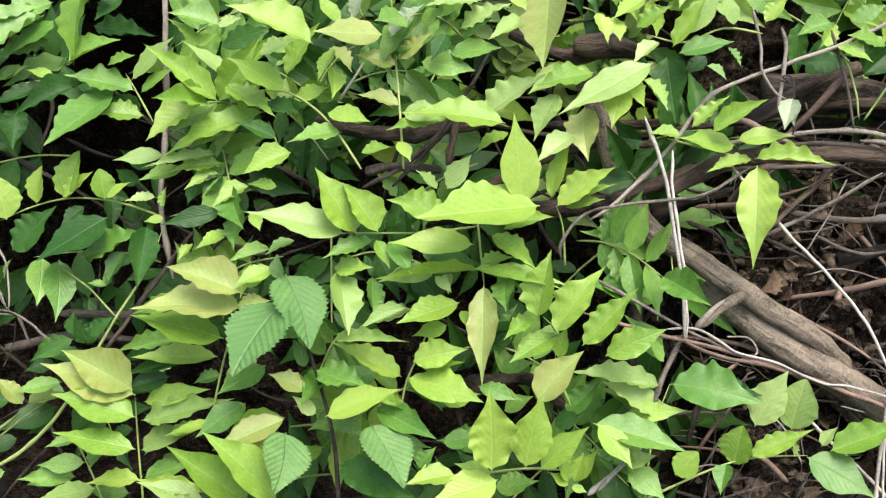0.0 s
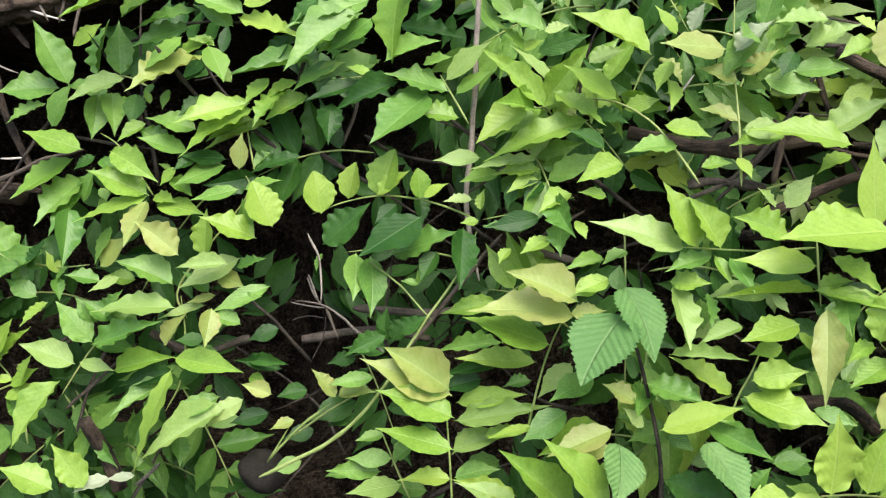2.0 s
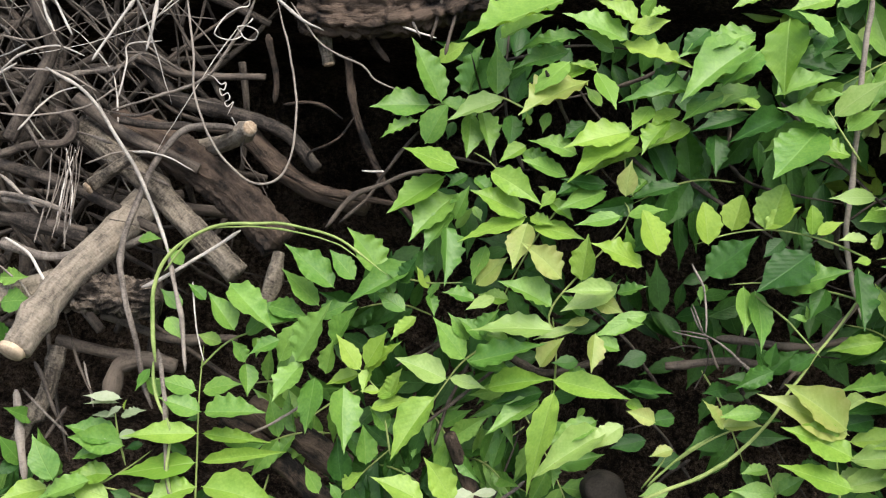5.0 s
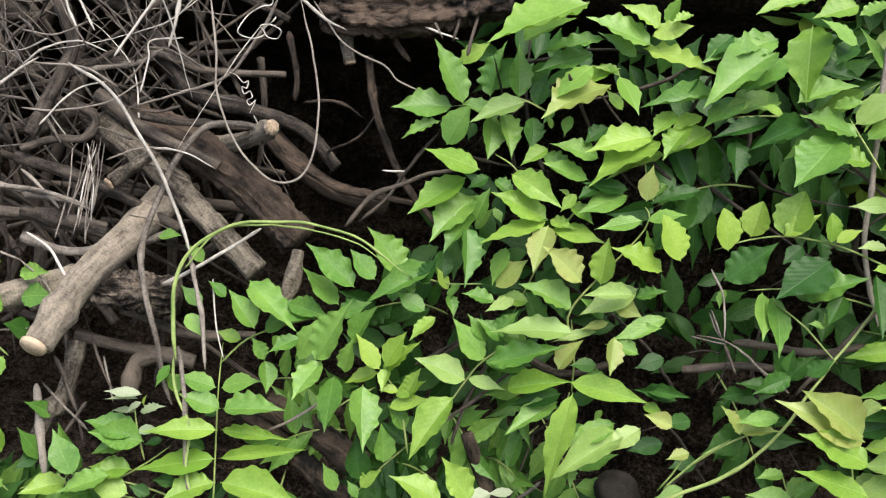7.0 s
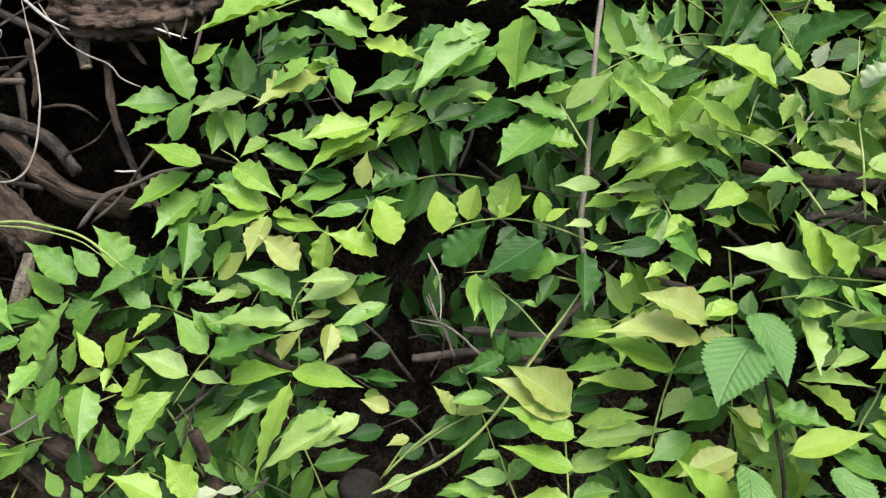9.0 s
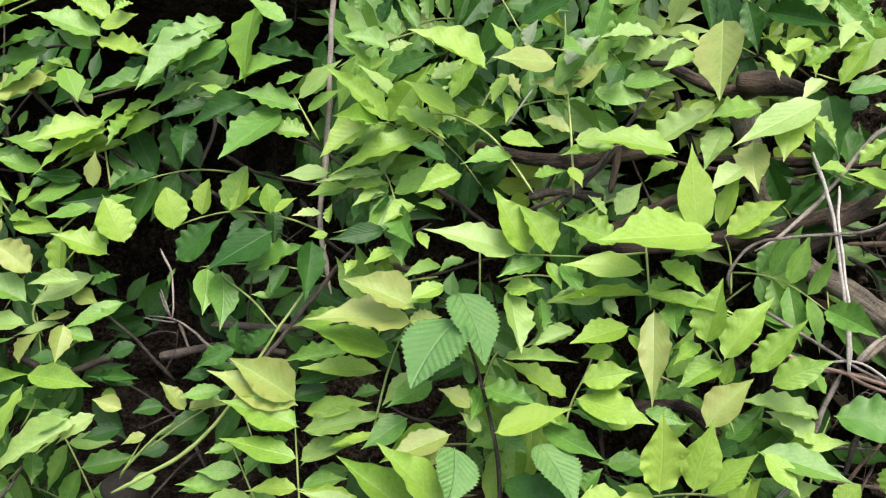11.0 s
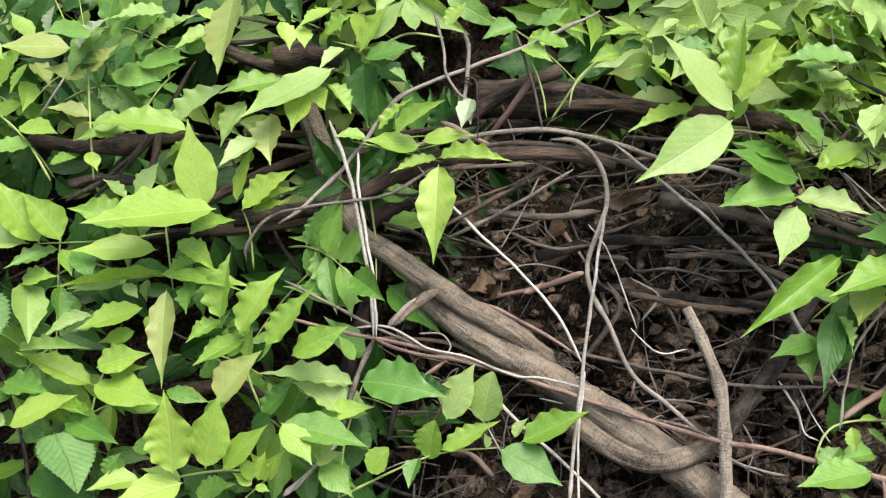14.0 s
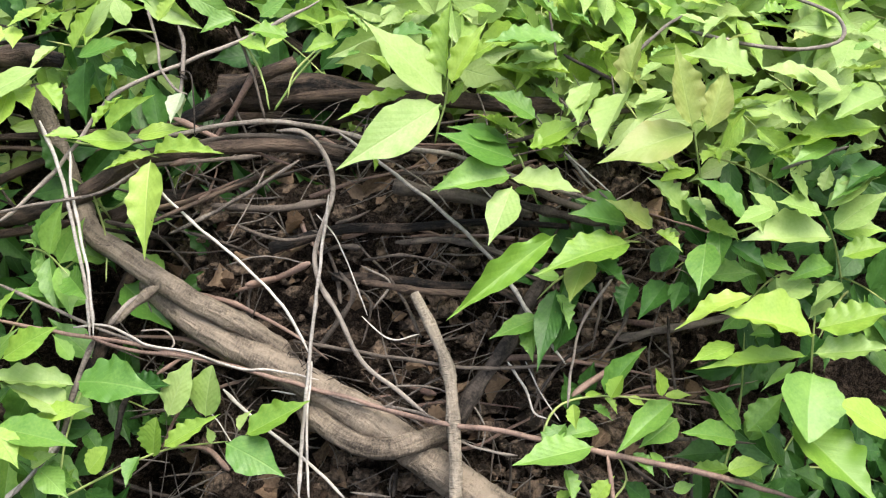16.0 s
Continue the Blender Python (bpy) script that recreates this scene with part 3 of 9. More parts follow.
stem("branch", STRAW, "light brown dead branch lying across", 0.0058, 0.0046, (-0.994, 0.830, 0.704), (-0.951, 0.831, 0.697), (-0.890, 0.842, 0.707), (-0.861, 0.851, 0.718), category="branch", rough=0.2, knots=3, sides=10)
stem("branch", TWIG, "grey-brown dead branch in the heap", 0.0042, 0.0033, (-1.008, 0.870, 0.777), (-0.979, 0.879, 0.788), (-0.950, 0.883, 0.793), (-0.944, 0.892, 0.810), (-0.963, 0.896, 0.821), category="branch", rough=0.2, knots=3, sides=10)
stem("branch", TWIG, "grey-brown dead branch in the heap", 0.0068, 0.0059, (-1.001, 0.874, 0.793), (-0.984, 0.896, 0.835), (-0.971, 0.911, 0.871), (-0.979, 0.918, 0.896), (-0.990, 0.922, 0.919), category="branch", rough=0.2, knots=3, sides=10)
stem("branch", TWIG, "grey-brown dead branch in the heap", 0.0086, 0.0066, (-0.922, 0.978, 0.875), (-0.876, 0.959, 0.826), (-0.817, 0.954, 0.816), (-0.758, 0.948, 0.803), (-0.721, 0.935, 0.773), category="branch", rough=0.2, knots=3, sides=10)
stem("branch", TWIG, "grey-brown dead branch in the heap", 0.0038, 0.0032, (-0.922, 0.963, 0.863), (-0.858, 0.958, 0.850), (-0.778, 0.958, 0.855), category="branch", rough=0.2, knots=3, sides=10)
stem("branch", STRAW, "light brown dead branch lying across", 0.0030, 0.0025, (-0.984, 0.931, 0.842), (-0.924, 0.938, 0.853), (-0.897, 0.944, 0.869), category="branch", rough=0.2, knots=3, sides=10)
stem("branch", ROT_SHADE, "dark decaying branch on the soil", 0.0116, 0.0092, (-0.801, 0.957, 0.796), (-0.733, 0.938, 0.753), (-0.668, 0.929, 0.743), category="branch", rough=0.2, knots=3, sides=10)
# twig and branch in the hollow: darkest wood colour in place of shade
stem("twig", ROT_SHADE, "thin grey-brown dead twig", 0.0033, 0.0028, (-0.779, 0.971, 0.894), (-0.767, 0.958, 0.858), (-0.767, 0.948, 0.830), category="twig")
stem("branch", ROT_SHADE, "grey-brown dead branch in the heap", 0.0040, 0.0027, (-0.698, 0.962, 0.878), (-0.690, 0.948, 0.840), (-0.677, 0.937, 0.813), (-0.651, 0.918, 0.774), (-0.611, 0.896, 0.737), category="branch", rough=0.2, knots=3, sides=10)
stem("branch", TWIG, "grey-brown dead branch in the heap", 0.0023, 0.0019, (-0.698, 0.874, 0.737), (-0.677, 0.884, 0.764), (-0.654, 0.888, 0.777), (-0.626, 0.889, 0.791), (-0.588, 0.889, 0.803), category="branch", rough=0.2, knots=3, sides=10)
stem("twig", TWIG, "thin grey-brown dead twig", 0.0015, 0.0015, (-0.685, 0.875, 0.742), (-0.661, 0.884, 0.767), (-0.645, 0.893, 0.793), (-0.619, 0.905, 0.830), category="twig")
stem("twig", BLEACH, "bleached pale dead twig", 0.0011, 0.0011, (-0.669, 0.894, 0.789), (-0.645, 0.892, 0.791), category="twig")
# shade of the hollow is put into the wood colour down to the crossing branches
stem("twig", ROT_SHADE, "thin grey-brown dead twig", 0.0016, 0.0012, (-0.756, 0.938, 0.833), (-0.723, 0.938, 0.837), (-0.696, 0.933, 0.826), category="twig")
stem("twig", ROT_SHADE, "thin grey-brown dead twig", 0.0012, 0.0012, (-0.719, 0.915, 0.778), (-0.726, 0.921, 0.792), (-0.698, 0.926, 0.809), (-0.685, 0.933, 0.829), category="twig")
stem("branch", ROT_SHADE, "grey-brown dead branch in the heap", 0.0036, 0.0027, (-0.752, 0.924, 0.772), (-0.705, 0.916, 0.756), (-0.640, 0.908, 0.754), category="branch", rough=0.2, knots=3, sides=10)
stem("branch", ROT_SHADE, "grey-brown dead branch in the heap", 0.0032, 0.0031, (-0.699, 0.968, 0.928), (-0.678, 0.960, 0.904), (-0.656, 0.950, 0.881), category="branch", rough=0.2, knots=3, sides=10)
stem("log", ROT_SHADE, "thick dark log with cracked rotting bark", 0.0264, 0.0247, (-0.741, 0.959, 0.926), (-0.686, 0.956, 0.925), (-0.633, 0.958, 0.935), (-0.572, 0.962, 0.954), category="log", rough=0.3, knots=0, sides=84, plates=0.2)
stem("branch", BARK, "grey bark-covered branch stub", 0.0061, 0.0047, (-0.715, 0.951, 0.874), (-0.720, 0.957, 0.890), (-0.724, 0.964, 0.910), category="branch", rough=0.2, knots=3, sides=10, cut=True)
stem("twig", BLEACH, "bleached pale dead twig", 0.0011, 0.0011, (-0.643, 0.931, 0.918), (-0.611, 0.927, 0.911), category="twig")
stem("twig", STRAW, "dry light brown twig", 0.0011, 0.0011, (-0.635, 0.933, 0.926), (-0.626, 0.927, 0.910), category="twig")
stem("twig", TWIG, "thin grey-brown dead twig", 0.0015, 0.0015, (-0.616, 0.926, 0.909), (-0.608, 0.940, 0.947), category="twig")
stem("twig", TWIG, "thin grey-brown dead twig", 0.0015, 0.0015, (-0.601, 0.921, 0.898), (-0.593, 0.940, 0.948), category="twig")
stem("log", ROT_SHADE, "dark rotting log lying in the heap", 0.0136, 0.0134, (-0.754, 0.818, 0.573), (-0.708, 0.809, 0.554), (-0.656, 0.796, 0.530), category="log", rough=0.2, knots=0, sides=28)
stem("log", ROT_SHADE, "dark rotting log lying in the heap", 0.0101, 0.0110, (-0.774, 0.810, 0.560), (-0.716, 0.798, 0.529), (-0.669, 0.782, 0.500), category="log", rough=0.2, knots=0, sides=28)
stem("branch", BARK, "grey bark-covered branch stub", 0.0054, 0.0059, (-0.739, 0.863, 0.711), (-0.741, 0.851, 0.686), (-0.747, 0.840, 0.664), category="branch", rough=0.2, knots=3, sides=10)
stem("branch", STRAW, "light brown dead branch lying across", 0.0015, 0.0015, (-0.743, 0.780, 0.564), (-0.714, 0.789, 0.581), (-0.685, 0.798, 0.603), category="branch", rough=0.2, knots=3, sides=10)
stem("log", ROT_SHADE, "dark rotting log lying in the heap", 0.0060, 0.0071, (-0.559, 0.772, 0.594), (-0.546, 0.777, 0.558), (-0.531, 0.764, 0.532), category="log", rough=0.2, knots=0, sides=28)
stem("branch", TWIG, "grey-brown dead branch in the heap", 0.0082, 0.0071, (-0.886, 0.809, 0.567), (-0.882, 0.823, 0.593), (-0.857, 0.830, 0.600), (-0.830, 0.832, 0.595), category="branch", rough=0.2, knots=3, sides=10)
stem("branch", TWIG, "grey-brown dead branch in the heap", 0.0059, 0.0052, (-0.942, 0.827, 0.614), (-0.901, 0.828, 0.607), (-0.831, 0.833, 0.598), category="branch", rough=0.2, knots=3, sides=10)
stem("branch", TWIG, "grey-brown dead branch in the heap", 0.0041, 0.0040, (-0.906, 0.843, 0.635), (-0.840, 0.844, 0.621), (-0.775, 0.852, 0.623), category="branch", rough=0.2, knots=3, sides=10)
stem("branch", STRAW, "light brown dead branch lying across", 0.0040, 0.0044, (-0.950, 0.759, 0.595), (-0.940, 0.740, 0.555), (-0.930, 0.724, 0.523), category="branch", rough=0.2, knots=3, sides=10)
stem("branch", BARK, "grey bark-covered branch stub", 0.0080, 0.0062, (-0.927, 0.790, 0.625), (-0.930, 0.769, 0.587), (-0.943, 0.755, 0.563), (-0.951, 0.742, 0.541), category="branch", rough=0.2, knots=3, sides=10)
stem("twig", STRAW, "dry light brown twig", 0.0016, 0.0012, (-0.943, 0.756, 0.598), (-0.897, 0.744, 0.563), category="twig")
stem("twig", TWIG, "thin grey-brown dead twig", 0.0020, 0.0016, (-0.939, 0.773, 0.618), (-0.911, 0.754, 0.575), category="twig")
stem("twig", STRAW, "dry light brown twig", 0.0012, 0.0012, (-0.896, 0.780, 0.620), (-0.881, 0.763, 0.584), category="twig")
stem("twig", TWIG, "thin grey-brown dead twig", 0.0016, 0.0012, (-0.904, 0.759, 0.584), (-0.927, 0.737, 0.547), category="twig")
stem("twig", BLEACH, "bleached pale dead twig", 0.0023, 0.0019, (-0.851, 0.810, 0.685), (-0.840, 0.814, 0.690), (-0.800, 0.831, 0.715), (-0.768, 0.843, 0.738), category="twig")
stem("twig", BLEACH, "bleached pale dead twig", 0.0016, 0.0016, (-0.981, 0.817, 0.717), (-0.957, 0.812, 0.705), (-0.937, 0.800, 0.684), (-0.921, 0.793, 0.668), category="twig")
stem("vine", SHOOT, "smooth green climbing shoot", 0.0022, 0.0009, (-0.824, 0.769, 0.634), (-0.832, 0.784, 0.665), (-0.834, 0.801, 0.696), (-0.821, 0.817, 0.724), (-0.793, 0.828, 0.742), (-0.753, 0.832, 0.750), (-0.707, 0.832, 0.751), (-0.675, 0.826, 0.745), (-0.626, 0.809, 0.723), category="vine")
stem("vine", SHOOT, "smooth green climbing shoot", 0.0011, 0.0006, (-0.828, 0.807, 0.705), (-0.803, 0.825, 0.737), (-0.763, 0.831, 0.746), (-0.717, 0.830, 0.747), (-0.679, 0.825, 0.742), (-0.651, 0.817, 0.731), category="vine")
stem("vine", STRAW, "dry tan vine stem trailing over the bank", 0.0026, 0.0027, (-0.826, 0.778, 0.641), (-0.816, 0.766, 0.615), (-0.810, 0.753, 0.588), (-0.807, 0.741, 0.562), (-0.797, 0.722, 0.523), category="vine")
stem("vine", SHOOT, "smooth green climbing shoot", 0.0015, 0.0013, (-0.827, 0.771, 0.633), (-0.821, 0.759, 0.606), (-0.805, 0.748, 0.580), (-0.803, 0.733, 0.550), (-0.794, 0.721, 0.524), category="vine")
stem("twig", TWIG, "thin grey-brown dead twig", 0.0015, 0.0014, (-0.582, 0.786, 0.595), (-0.547, 0.795, 0.628), (-0.519, 0.802, 0.656), category="twig")
stem("twig", TWIG, "thin grey-brown dead twig", 0.0019, 0.0015, (-0.598, 0.826, 0.634), (-0.574, 0.833, 0.657), (-0.618, 0.825, 0.626), category="twig")
stem("twig", STRAW, "dry light brown twig", 0.0018, 0.0015, (-0.512, 0.754, 0.542), (-0.490, 0.758, 0.565), category="twig")
stem("twig", TWIG, "thin grey-brown dead twig", 0.0015, 0.0015, (-0.574, 0.786, 0.572), (-0.566, 0.799, 0.606), (-0.550, 0.814, 0.646), category="twig")
stem("twig", STRAW, "dry light brown twig", 0.0012, 0.0009, (-0.370, 0.812, 0.762), (-0.358, 0.800, 0.742), (-0.354, 0.783, 0.712), category="twig")
stem("twig", STRAW, "dry light brown twig", 0.0007, 0.0021, (-0.377, 0.787, 0.711), (-0.354, 0.783, 0.711), (-0.335, 0.776, 0.703), (-0.316, 0.767, 0.690), (-0.299, 0.760, 0.682), category="twig")
stem("twig", STRAW, "dry light brown twig", 0.0007, 0.0010, (-0.367, 0.796, 0.732), (-0.356, 0.784, 0.712), category="twig")
stem("twig", TWIG, "thin grey-brown dead twig", 0.0011, 0.0011, (-0.352, 0.792, 0.704), (-0.339, 0.780, 0.682), category="twig")
stem("tendril", TWIG, "fine dark curled tendril", 0.0007, 0.0007, (-0.381, 0.791, 0.691), (-0.367, 0.791, 0.696), (-0.353, 0.789, 0.696), category="tendril", rough=0.0, knots=0, sides=6)
stem("vine", SHOOT, "smooth green climbing shoot", 0.0018, 0.0009, (-0.399, 0.734, 0.573), (-0.343, 0.739, 0.606), (-0.306, 0.749, 0.642), (-0.283, 0.763, 0.680), (-0.259, 0.779, 0.717), (-0.239, 0.793, 0.748), (-0.228, 0.806, 0.774), category="vine")
stem("vine", SHOOT, "smooth green climbing shoot", 0.0011, 0.0009, (-0.390, 0.733, 0.591), (-0.365, 0.741, 0.619), (-0.340, 0.747, 0.639), category="vine")
stem("vine", SHOOT, "smooth green climbing shoot", 0.0009, 0.0007, (-0.320, 0.803, 0.745), (-0.291, 0.791, 0.730), (-0.262, 0.774, 0.707), category="vine")
stem("branch", STRAW, "light brown dead branch lying across", 0.0031, 0.0029, (-0.238, 0.928, 0.983), (-0.239, 0.907, 0.917), (-0.238, 0.870, 0.826), (-0.239, 0.844, 0.779), (-0.225, 0.810, 0.729), category="branch", rough=0.2, knots=3, sides=10)
stem("branch", TWIG, "grey-brown dead branch in the heap", 0.0034, 0.0030, (-0.334, 0.836, 0.685), (-0.272, 0.829, 0.689), (-0.223, 0.826, 0.703), category="branch", rough=0.2, knots=3, sides=10)
stem("branch", TWIG, "grey-brown dead branch in the heap", 0.0018, 0.0019, (-0.285, 0.786, 0.667), (-0.245, 0.807, 0.720), (-0.208, 0.825, 0.766), category="branch", rough=0.2, knots=3, sides=10)
stem("branch", TWIG, "grey-brown dead branch in the heap", 0.0037, 0.0030, (-0.376, 0.819, 0.660), (-0.320, 0.817, 0.674), (-0.264, 0.808, 0.674), category="branch", rough=0.2, knots=3, sides=10)
stem("twig", TWIG, "thin grey-brown dead twig", 0.0019, 0.0015, (-0.365, 0.913, 0.879), (-0.343, 0.903, 0.858), (-0.351, 0.886, 0.820), category="twig")
stem("branch", TWIG, "grey-brown dead branch in the heap", 0.0038, 0.0030, (-0.527, 0.861, 0.637), (-0.483, 0.847, 0.626), (-0.433, 0.845, 0.645), category="branch", rough=0.2, knots=3, sides=10)
stem("twig", BLEACH, "bleached pale dead twig", 0.0010, 0.0008, (-0.938, 0.831, 0.731), (-0.938, 0.849, 0.760), (-0.932, 0.866, 0.791), category="twig")
stem("twig", STRAW, "dry light brown twig", 0.0010, 0.0008, (-0.954, 0.818, 0.714), (-0.951, 0.845, 0.755), (-0.954, 0.863, 0.787), category="twig")
stem("twig", STRAW, "dry light brown twig", 0.0010, 0.0008, (-0.926, 0.819, 0.711), (-0.933, 0.844, 0.751), (-0.929, 0.868, 0.794), category="twig")
stem("twig", BLEACH, "bleached pale dead twig", 0.0009, 0.0008, (-0.925, 0.831, 0.729), (-0.930, 0.850, 0.761), (-0.941, 0.866, 0.792), category="twig")
stem("twig", BLEACH, "bleached pale dead twig", 0.0012, 0.0010, (-1.011, 0.888, 0.853), (-0.993, 0.897, 0.869), (-0.962, 0.903, 0.878), (-0.934, 0.902, 0.871), category="twig")
stem("twig", BLEACH, "bleached pale dead twig", 0.0014, 0.0010, (-0.979, 0.914, 0.920), (-0.972, 0.910, 0.903), (-0.964, 0.907, 0.888), category="twig")
stem("twig", STRAW, "dry light brown twig", 0.0012, 0.0008, (-1.014, 0.898, 0.884), (-0.983, 0.903, 0.882), (-0.948, 0.911, 0.899), category="twig")
stem("twig", STRAW, "dry light brown twig", 0.0014, 0.0012, (-1.002, 0.891, 0.856), (-0.954, 0.895, 0.855), (-0.920, 0.890, 0.842), category="twig")
stem("twig", BLEACH, "bleached pale dead twig", 0.0012, 0.0008, (-0.989, 0.870, 0.803), (-0.962, 0.886, 0.834), (-0.932, 0.892, 0.846), category="twig")
stem("twig", STRAW, "dry light brown twig", 0.0014, 0.0010, (-1.008, 0.876, 0.816), (-0.977, 0.879, 0.816), (-0.930, 0.886, 0.827), (-0.898, 0.895, 0.849), category="twig")
stem("twig", BLEACH, "bleached pale dead twig", 0.0012, 0.0008, (-0.898, 0.889, 0.839), (-0.894, 0.901, 0.869), (-0.894, 0.907, 0.884), (-0.863, 0.909, 0.890), category="twig")
stem("twig", STRAW, "dry light brown twig", 0.0012, 0.0009, (-0.915, 0.891, 0.843), (-0.903, 0.897, 0.859), (-0.895, 0.901, 0.870), category="twig")
stem("twig", BLEACH, "bleached pale dead twig", 0.0012, 0.0008, (-0.877, 0.865, 0.795), (-0.847, 0.865, 0.794), (-0.817, 0.860, 0.783), category="twig")
stem("twig", STRAW, "dry light brown twig", 0.0012, 0.0008, (-0.924, 0.866, 0.778), (-0.888, 0.873, 0.792), (-0.845, 0.874, 0.792), category="twig")
stem("tendril", TWIG, "fine dark curled tendril", 0.0006, 0.0005, (-0.780, 0.879, 0.819), (-0.774, 0.868, 0.793), (-0.757, 0.865, 0.785), (-0.748, 0.860, 0.774), category="tendril", rough=0.0, knots=0, sides=6)
stem("tendril", TWIG, "fine dark curled tendril", 0.0006, 0.0005, (-0.892, 0.838, 0.737), (-0.871, 0.838, 0.735), (-0.853, 0.835, 0.729), category="tendril", rough=0.0, knots=0, sides=6)
stem("twig", STRAW, "dry light brown twig", 0.0012, 0.0010, (-0.983, 0.807, 0.693), (-0.959, 0.800, 0.679), (-0.946, 0.793, 0.664), category="twig")
stem("twig", STRAW, "dry light brown twig", 0.0015, 0.0013, (-0.823, 0.814, 0.708), (-0.810, 0.794, 0.669), (-0.799, 0.774, 0.627), category="twig")
stem("twig", TWIG, "thin grey-brown dead twig", 0.0012, 0.0010, (-0.906, 0.779, 0.642), (-0.889, 0.765, 0.611), (-0.877, 0.759, 0.596), category="twig")
stem("twig", BLEACH, "bleached pale dead twig", 0.0010, 0.0008, (-0.808, 0.823, 0.690), (-0.799, 0.805, 0.654), (-0.788, 0.792, 0.627), category="twig")
stem("twig", STRAW, "dry light brown twig", 0.0008, 0.0007, (-0.381, 0.789, 0.709), (-0.365, 0.785, 0.708), (-0.351, 0.783, 0.708), category="twig")
stem("twig", STRAW, "dry light brown twig", 0.0008, 0.0006, (-0.368, 0.796, 0.729), (-0.361, 0.789, 0.717), (-0.352, 0.783, 0.708), category="twig")
stem("tendril", TWIG, "fine dark curled tendril", 0.0005, 0.0005, (-0.350, 0.782, 0.702), (-0.351, 0.775, 0.686), (-0.359, 0.767, 0.668), category="tendril", rough=0.0, knots=0, sides=6)
stem("branch", TWIG, "grey-brown dead branch in the heap", 0.0038, 0.0029, (-1.077, 0.829, 0.702), (-1.037, 0.849, 0.711), (-0.988, 0.862, 0.716), category="branch", rough=0.2, knots=3, sides=10)
stem("log", BARK, "thick sawn branch with grey-brown bark", 0.0129, 0.0134, (-1.068, 0.785, 0.642), (-1.027, 0.800, 0.649), (-0.984, 0.815, 0.661), (-0.935, 0.827, 0.671), category="log", rough=0.2, knots=2, sides=28)
stem("branch", STRAW, "light brown dead branch lying across", 0.0042, 0.0033, (-1.082, 0.841, 0.764), (-1.044, 0.849, 0.749), (-0.993, 0.855, 0.741), category="branch", rough=0.2, knots=3, sides=10)
stem("branch", TWIG, "grey-brown dead branch in the heap", 0.0060, 0.0049, (-1.075, 0.888, 0.871), (-1.051, 0.883, 0.816), (-1.028, 0.863, 0.763), category="branch", rough=0.2, knots=3, sides=10)
stem("twig", BLEACH, "bleached pale dead twig", 0.0021, 0.0017, (-1.079, 0.856, 0.814), (-1.042, 0.880, 0.828), (-1.002, 0.903, 0.859), category="twig")
stem("twig", STRAW, "dry light brown twig", 0.0016, 0.0012, (-1.037, 0.755, 0.614), (-1.002, 0.772, 0.633), (-0.963, 0.781, 0.639), category="twig")
stem("branch", BARK, "grey bark-covered branch stub", 0.0079, 0.0068, (-1.015, 0.724, 0.501), (-1.008, 0.750, 0.551), (-1.012, 0.775, 0.601), category="branch", rough=0.2, knots=3, sides=10)
stem("twig", STRAW, "dry light brown twig", 0.0016, 0.0012, (-1.046, 0.794, 0.685), (-1.021, 0.810, 0.699), (-0.985, 0.811, 0.691), category="twig")
stem("vine", STRAW, "dry tan vine stem trailing over the bank", 0.0015, 0.0016, (0.088, 0.728, 0.777), (0.088, 0.733, 0.788), (0.105, 0.742, 0.807), (0.134, 0.746, 0.814), (0.168, 0.750, 0.816), (0.198, 0.754, 0.820), (0.232, 0.764, 0.837), category="vine")
stem("twig", TWIG, "thin grey-brown dead twig", 0.0020, 0.0017, (-0.065, 0.803, 0.809), (-0.029, 0.809, 0.828), (0.007, 0.828, 0.863), (0.040, 0.853, 0.913), category="twig")
stem("twig", TWIG, "thin grey-brown dead twig", 0.0016, 0.0017, (-0.040, 0.800, 0.812), (-0.011, 0.815, 0.840), (0.027, 0.836, 0.878), category="twig")
stem("branch", TWIG, "grey-brown dead branch in the heap", 0.0036, 0.0029, (-0.061, 0.810, 0.821), (-0.038, 0.808, 0.826), (-0.002, 0.807, 0.824), category="branch", rough=0.2, knots=3, sides=10)
stem("twig", ROT_SHADE, "dark rotten stick among leaves", 0.0029, 0.0027, (0.003, 0.808, 0.826), (0.010, 0.826, 0.859), (0.003, 0.834, 0.873), category="twig")
stem("twig", BLEACH, "bleached pale dead twig", 0.0013, 0.0010, (-0.083, 0.824, 0.876), (-0.063, 0.835, 0.905), category="twig")
stem("branch", ROT_SHADE, "dark decaying branch on the soil", 0.0058, 0.0055, (-0.107, 0.864, 0.850), (-0.039, 0.835, 0.848), (0.035, 0.836, 0.857), category="branch", rough=0.2, knots=3, sides=10)
stem("branch", ROT_SHADE, "dark decaying branch on the soil", 0.0049, 0.0049, (0.054, 0.868, 0.923), (0.100, 0.860, 0.906), (0.138, 0.864, 0.914), category="branch", rough=0.2, knots=3, sides=10)
stem("twig", STRAW, "dry light brown twig", 0.0026, 0.0026, (0.147, 0.694, 0.631), (0.158, 0.704, 0.656), (0.173, 0.721, 0.696), (0.182, 0.728, 0.712), category="twig")
stem("twig", BLEACH, "bleached pale dead twig", 0.0019, 0.0019, (0.117, 0.677, 0.610), (0.135, 0.685, 0.626), (0.157, 0.695, 0.647), category="twig")
stem("twig", TWIG, "thin grey-brown dead twig", 0.0020, 0.0020, (0.189, 0.709, 0.632), (0.198, 0.720, 0.658), (0.213, 0.726, 0.670), category="twig")
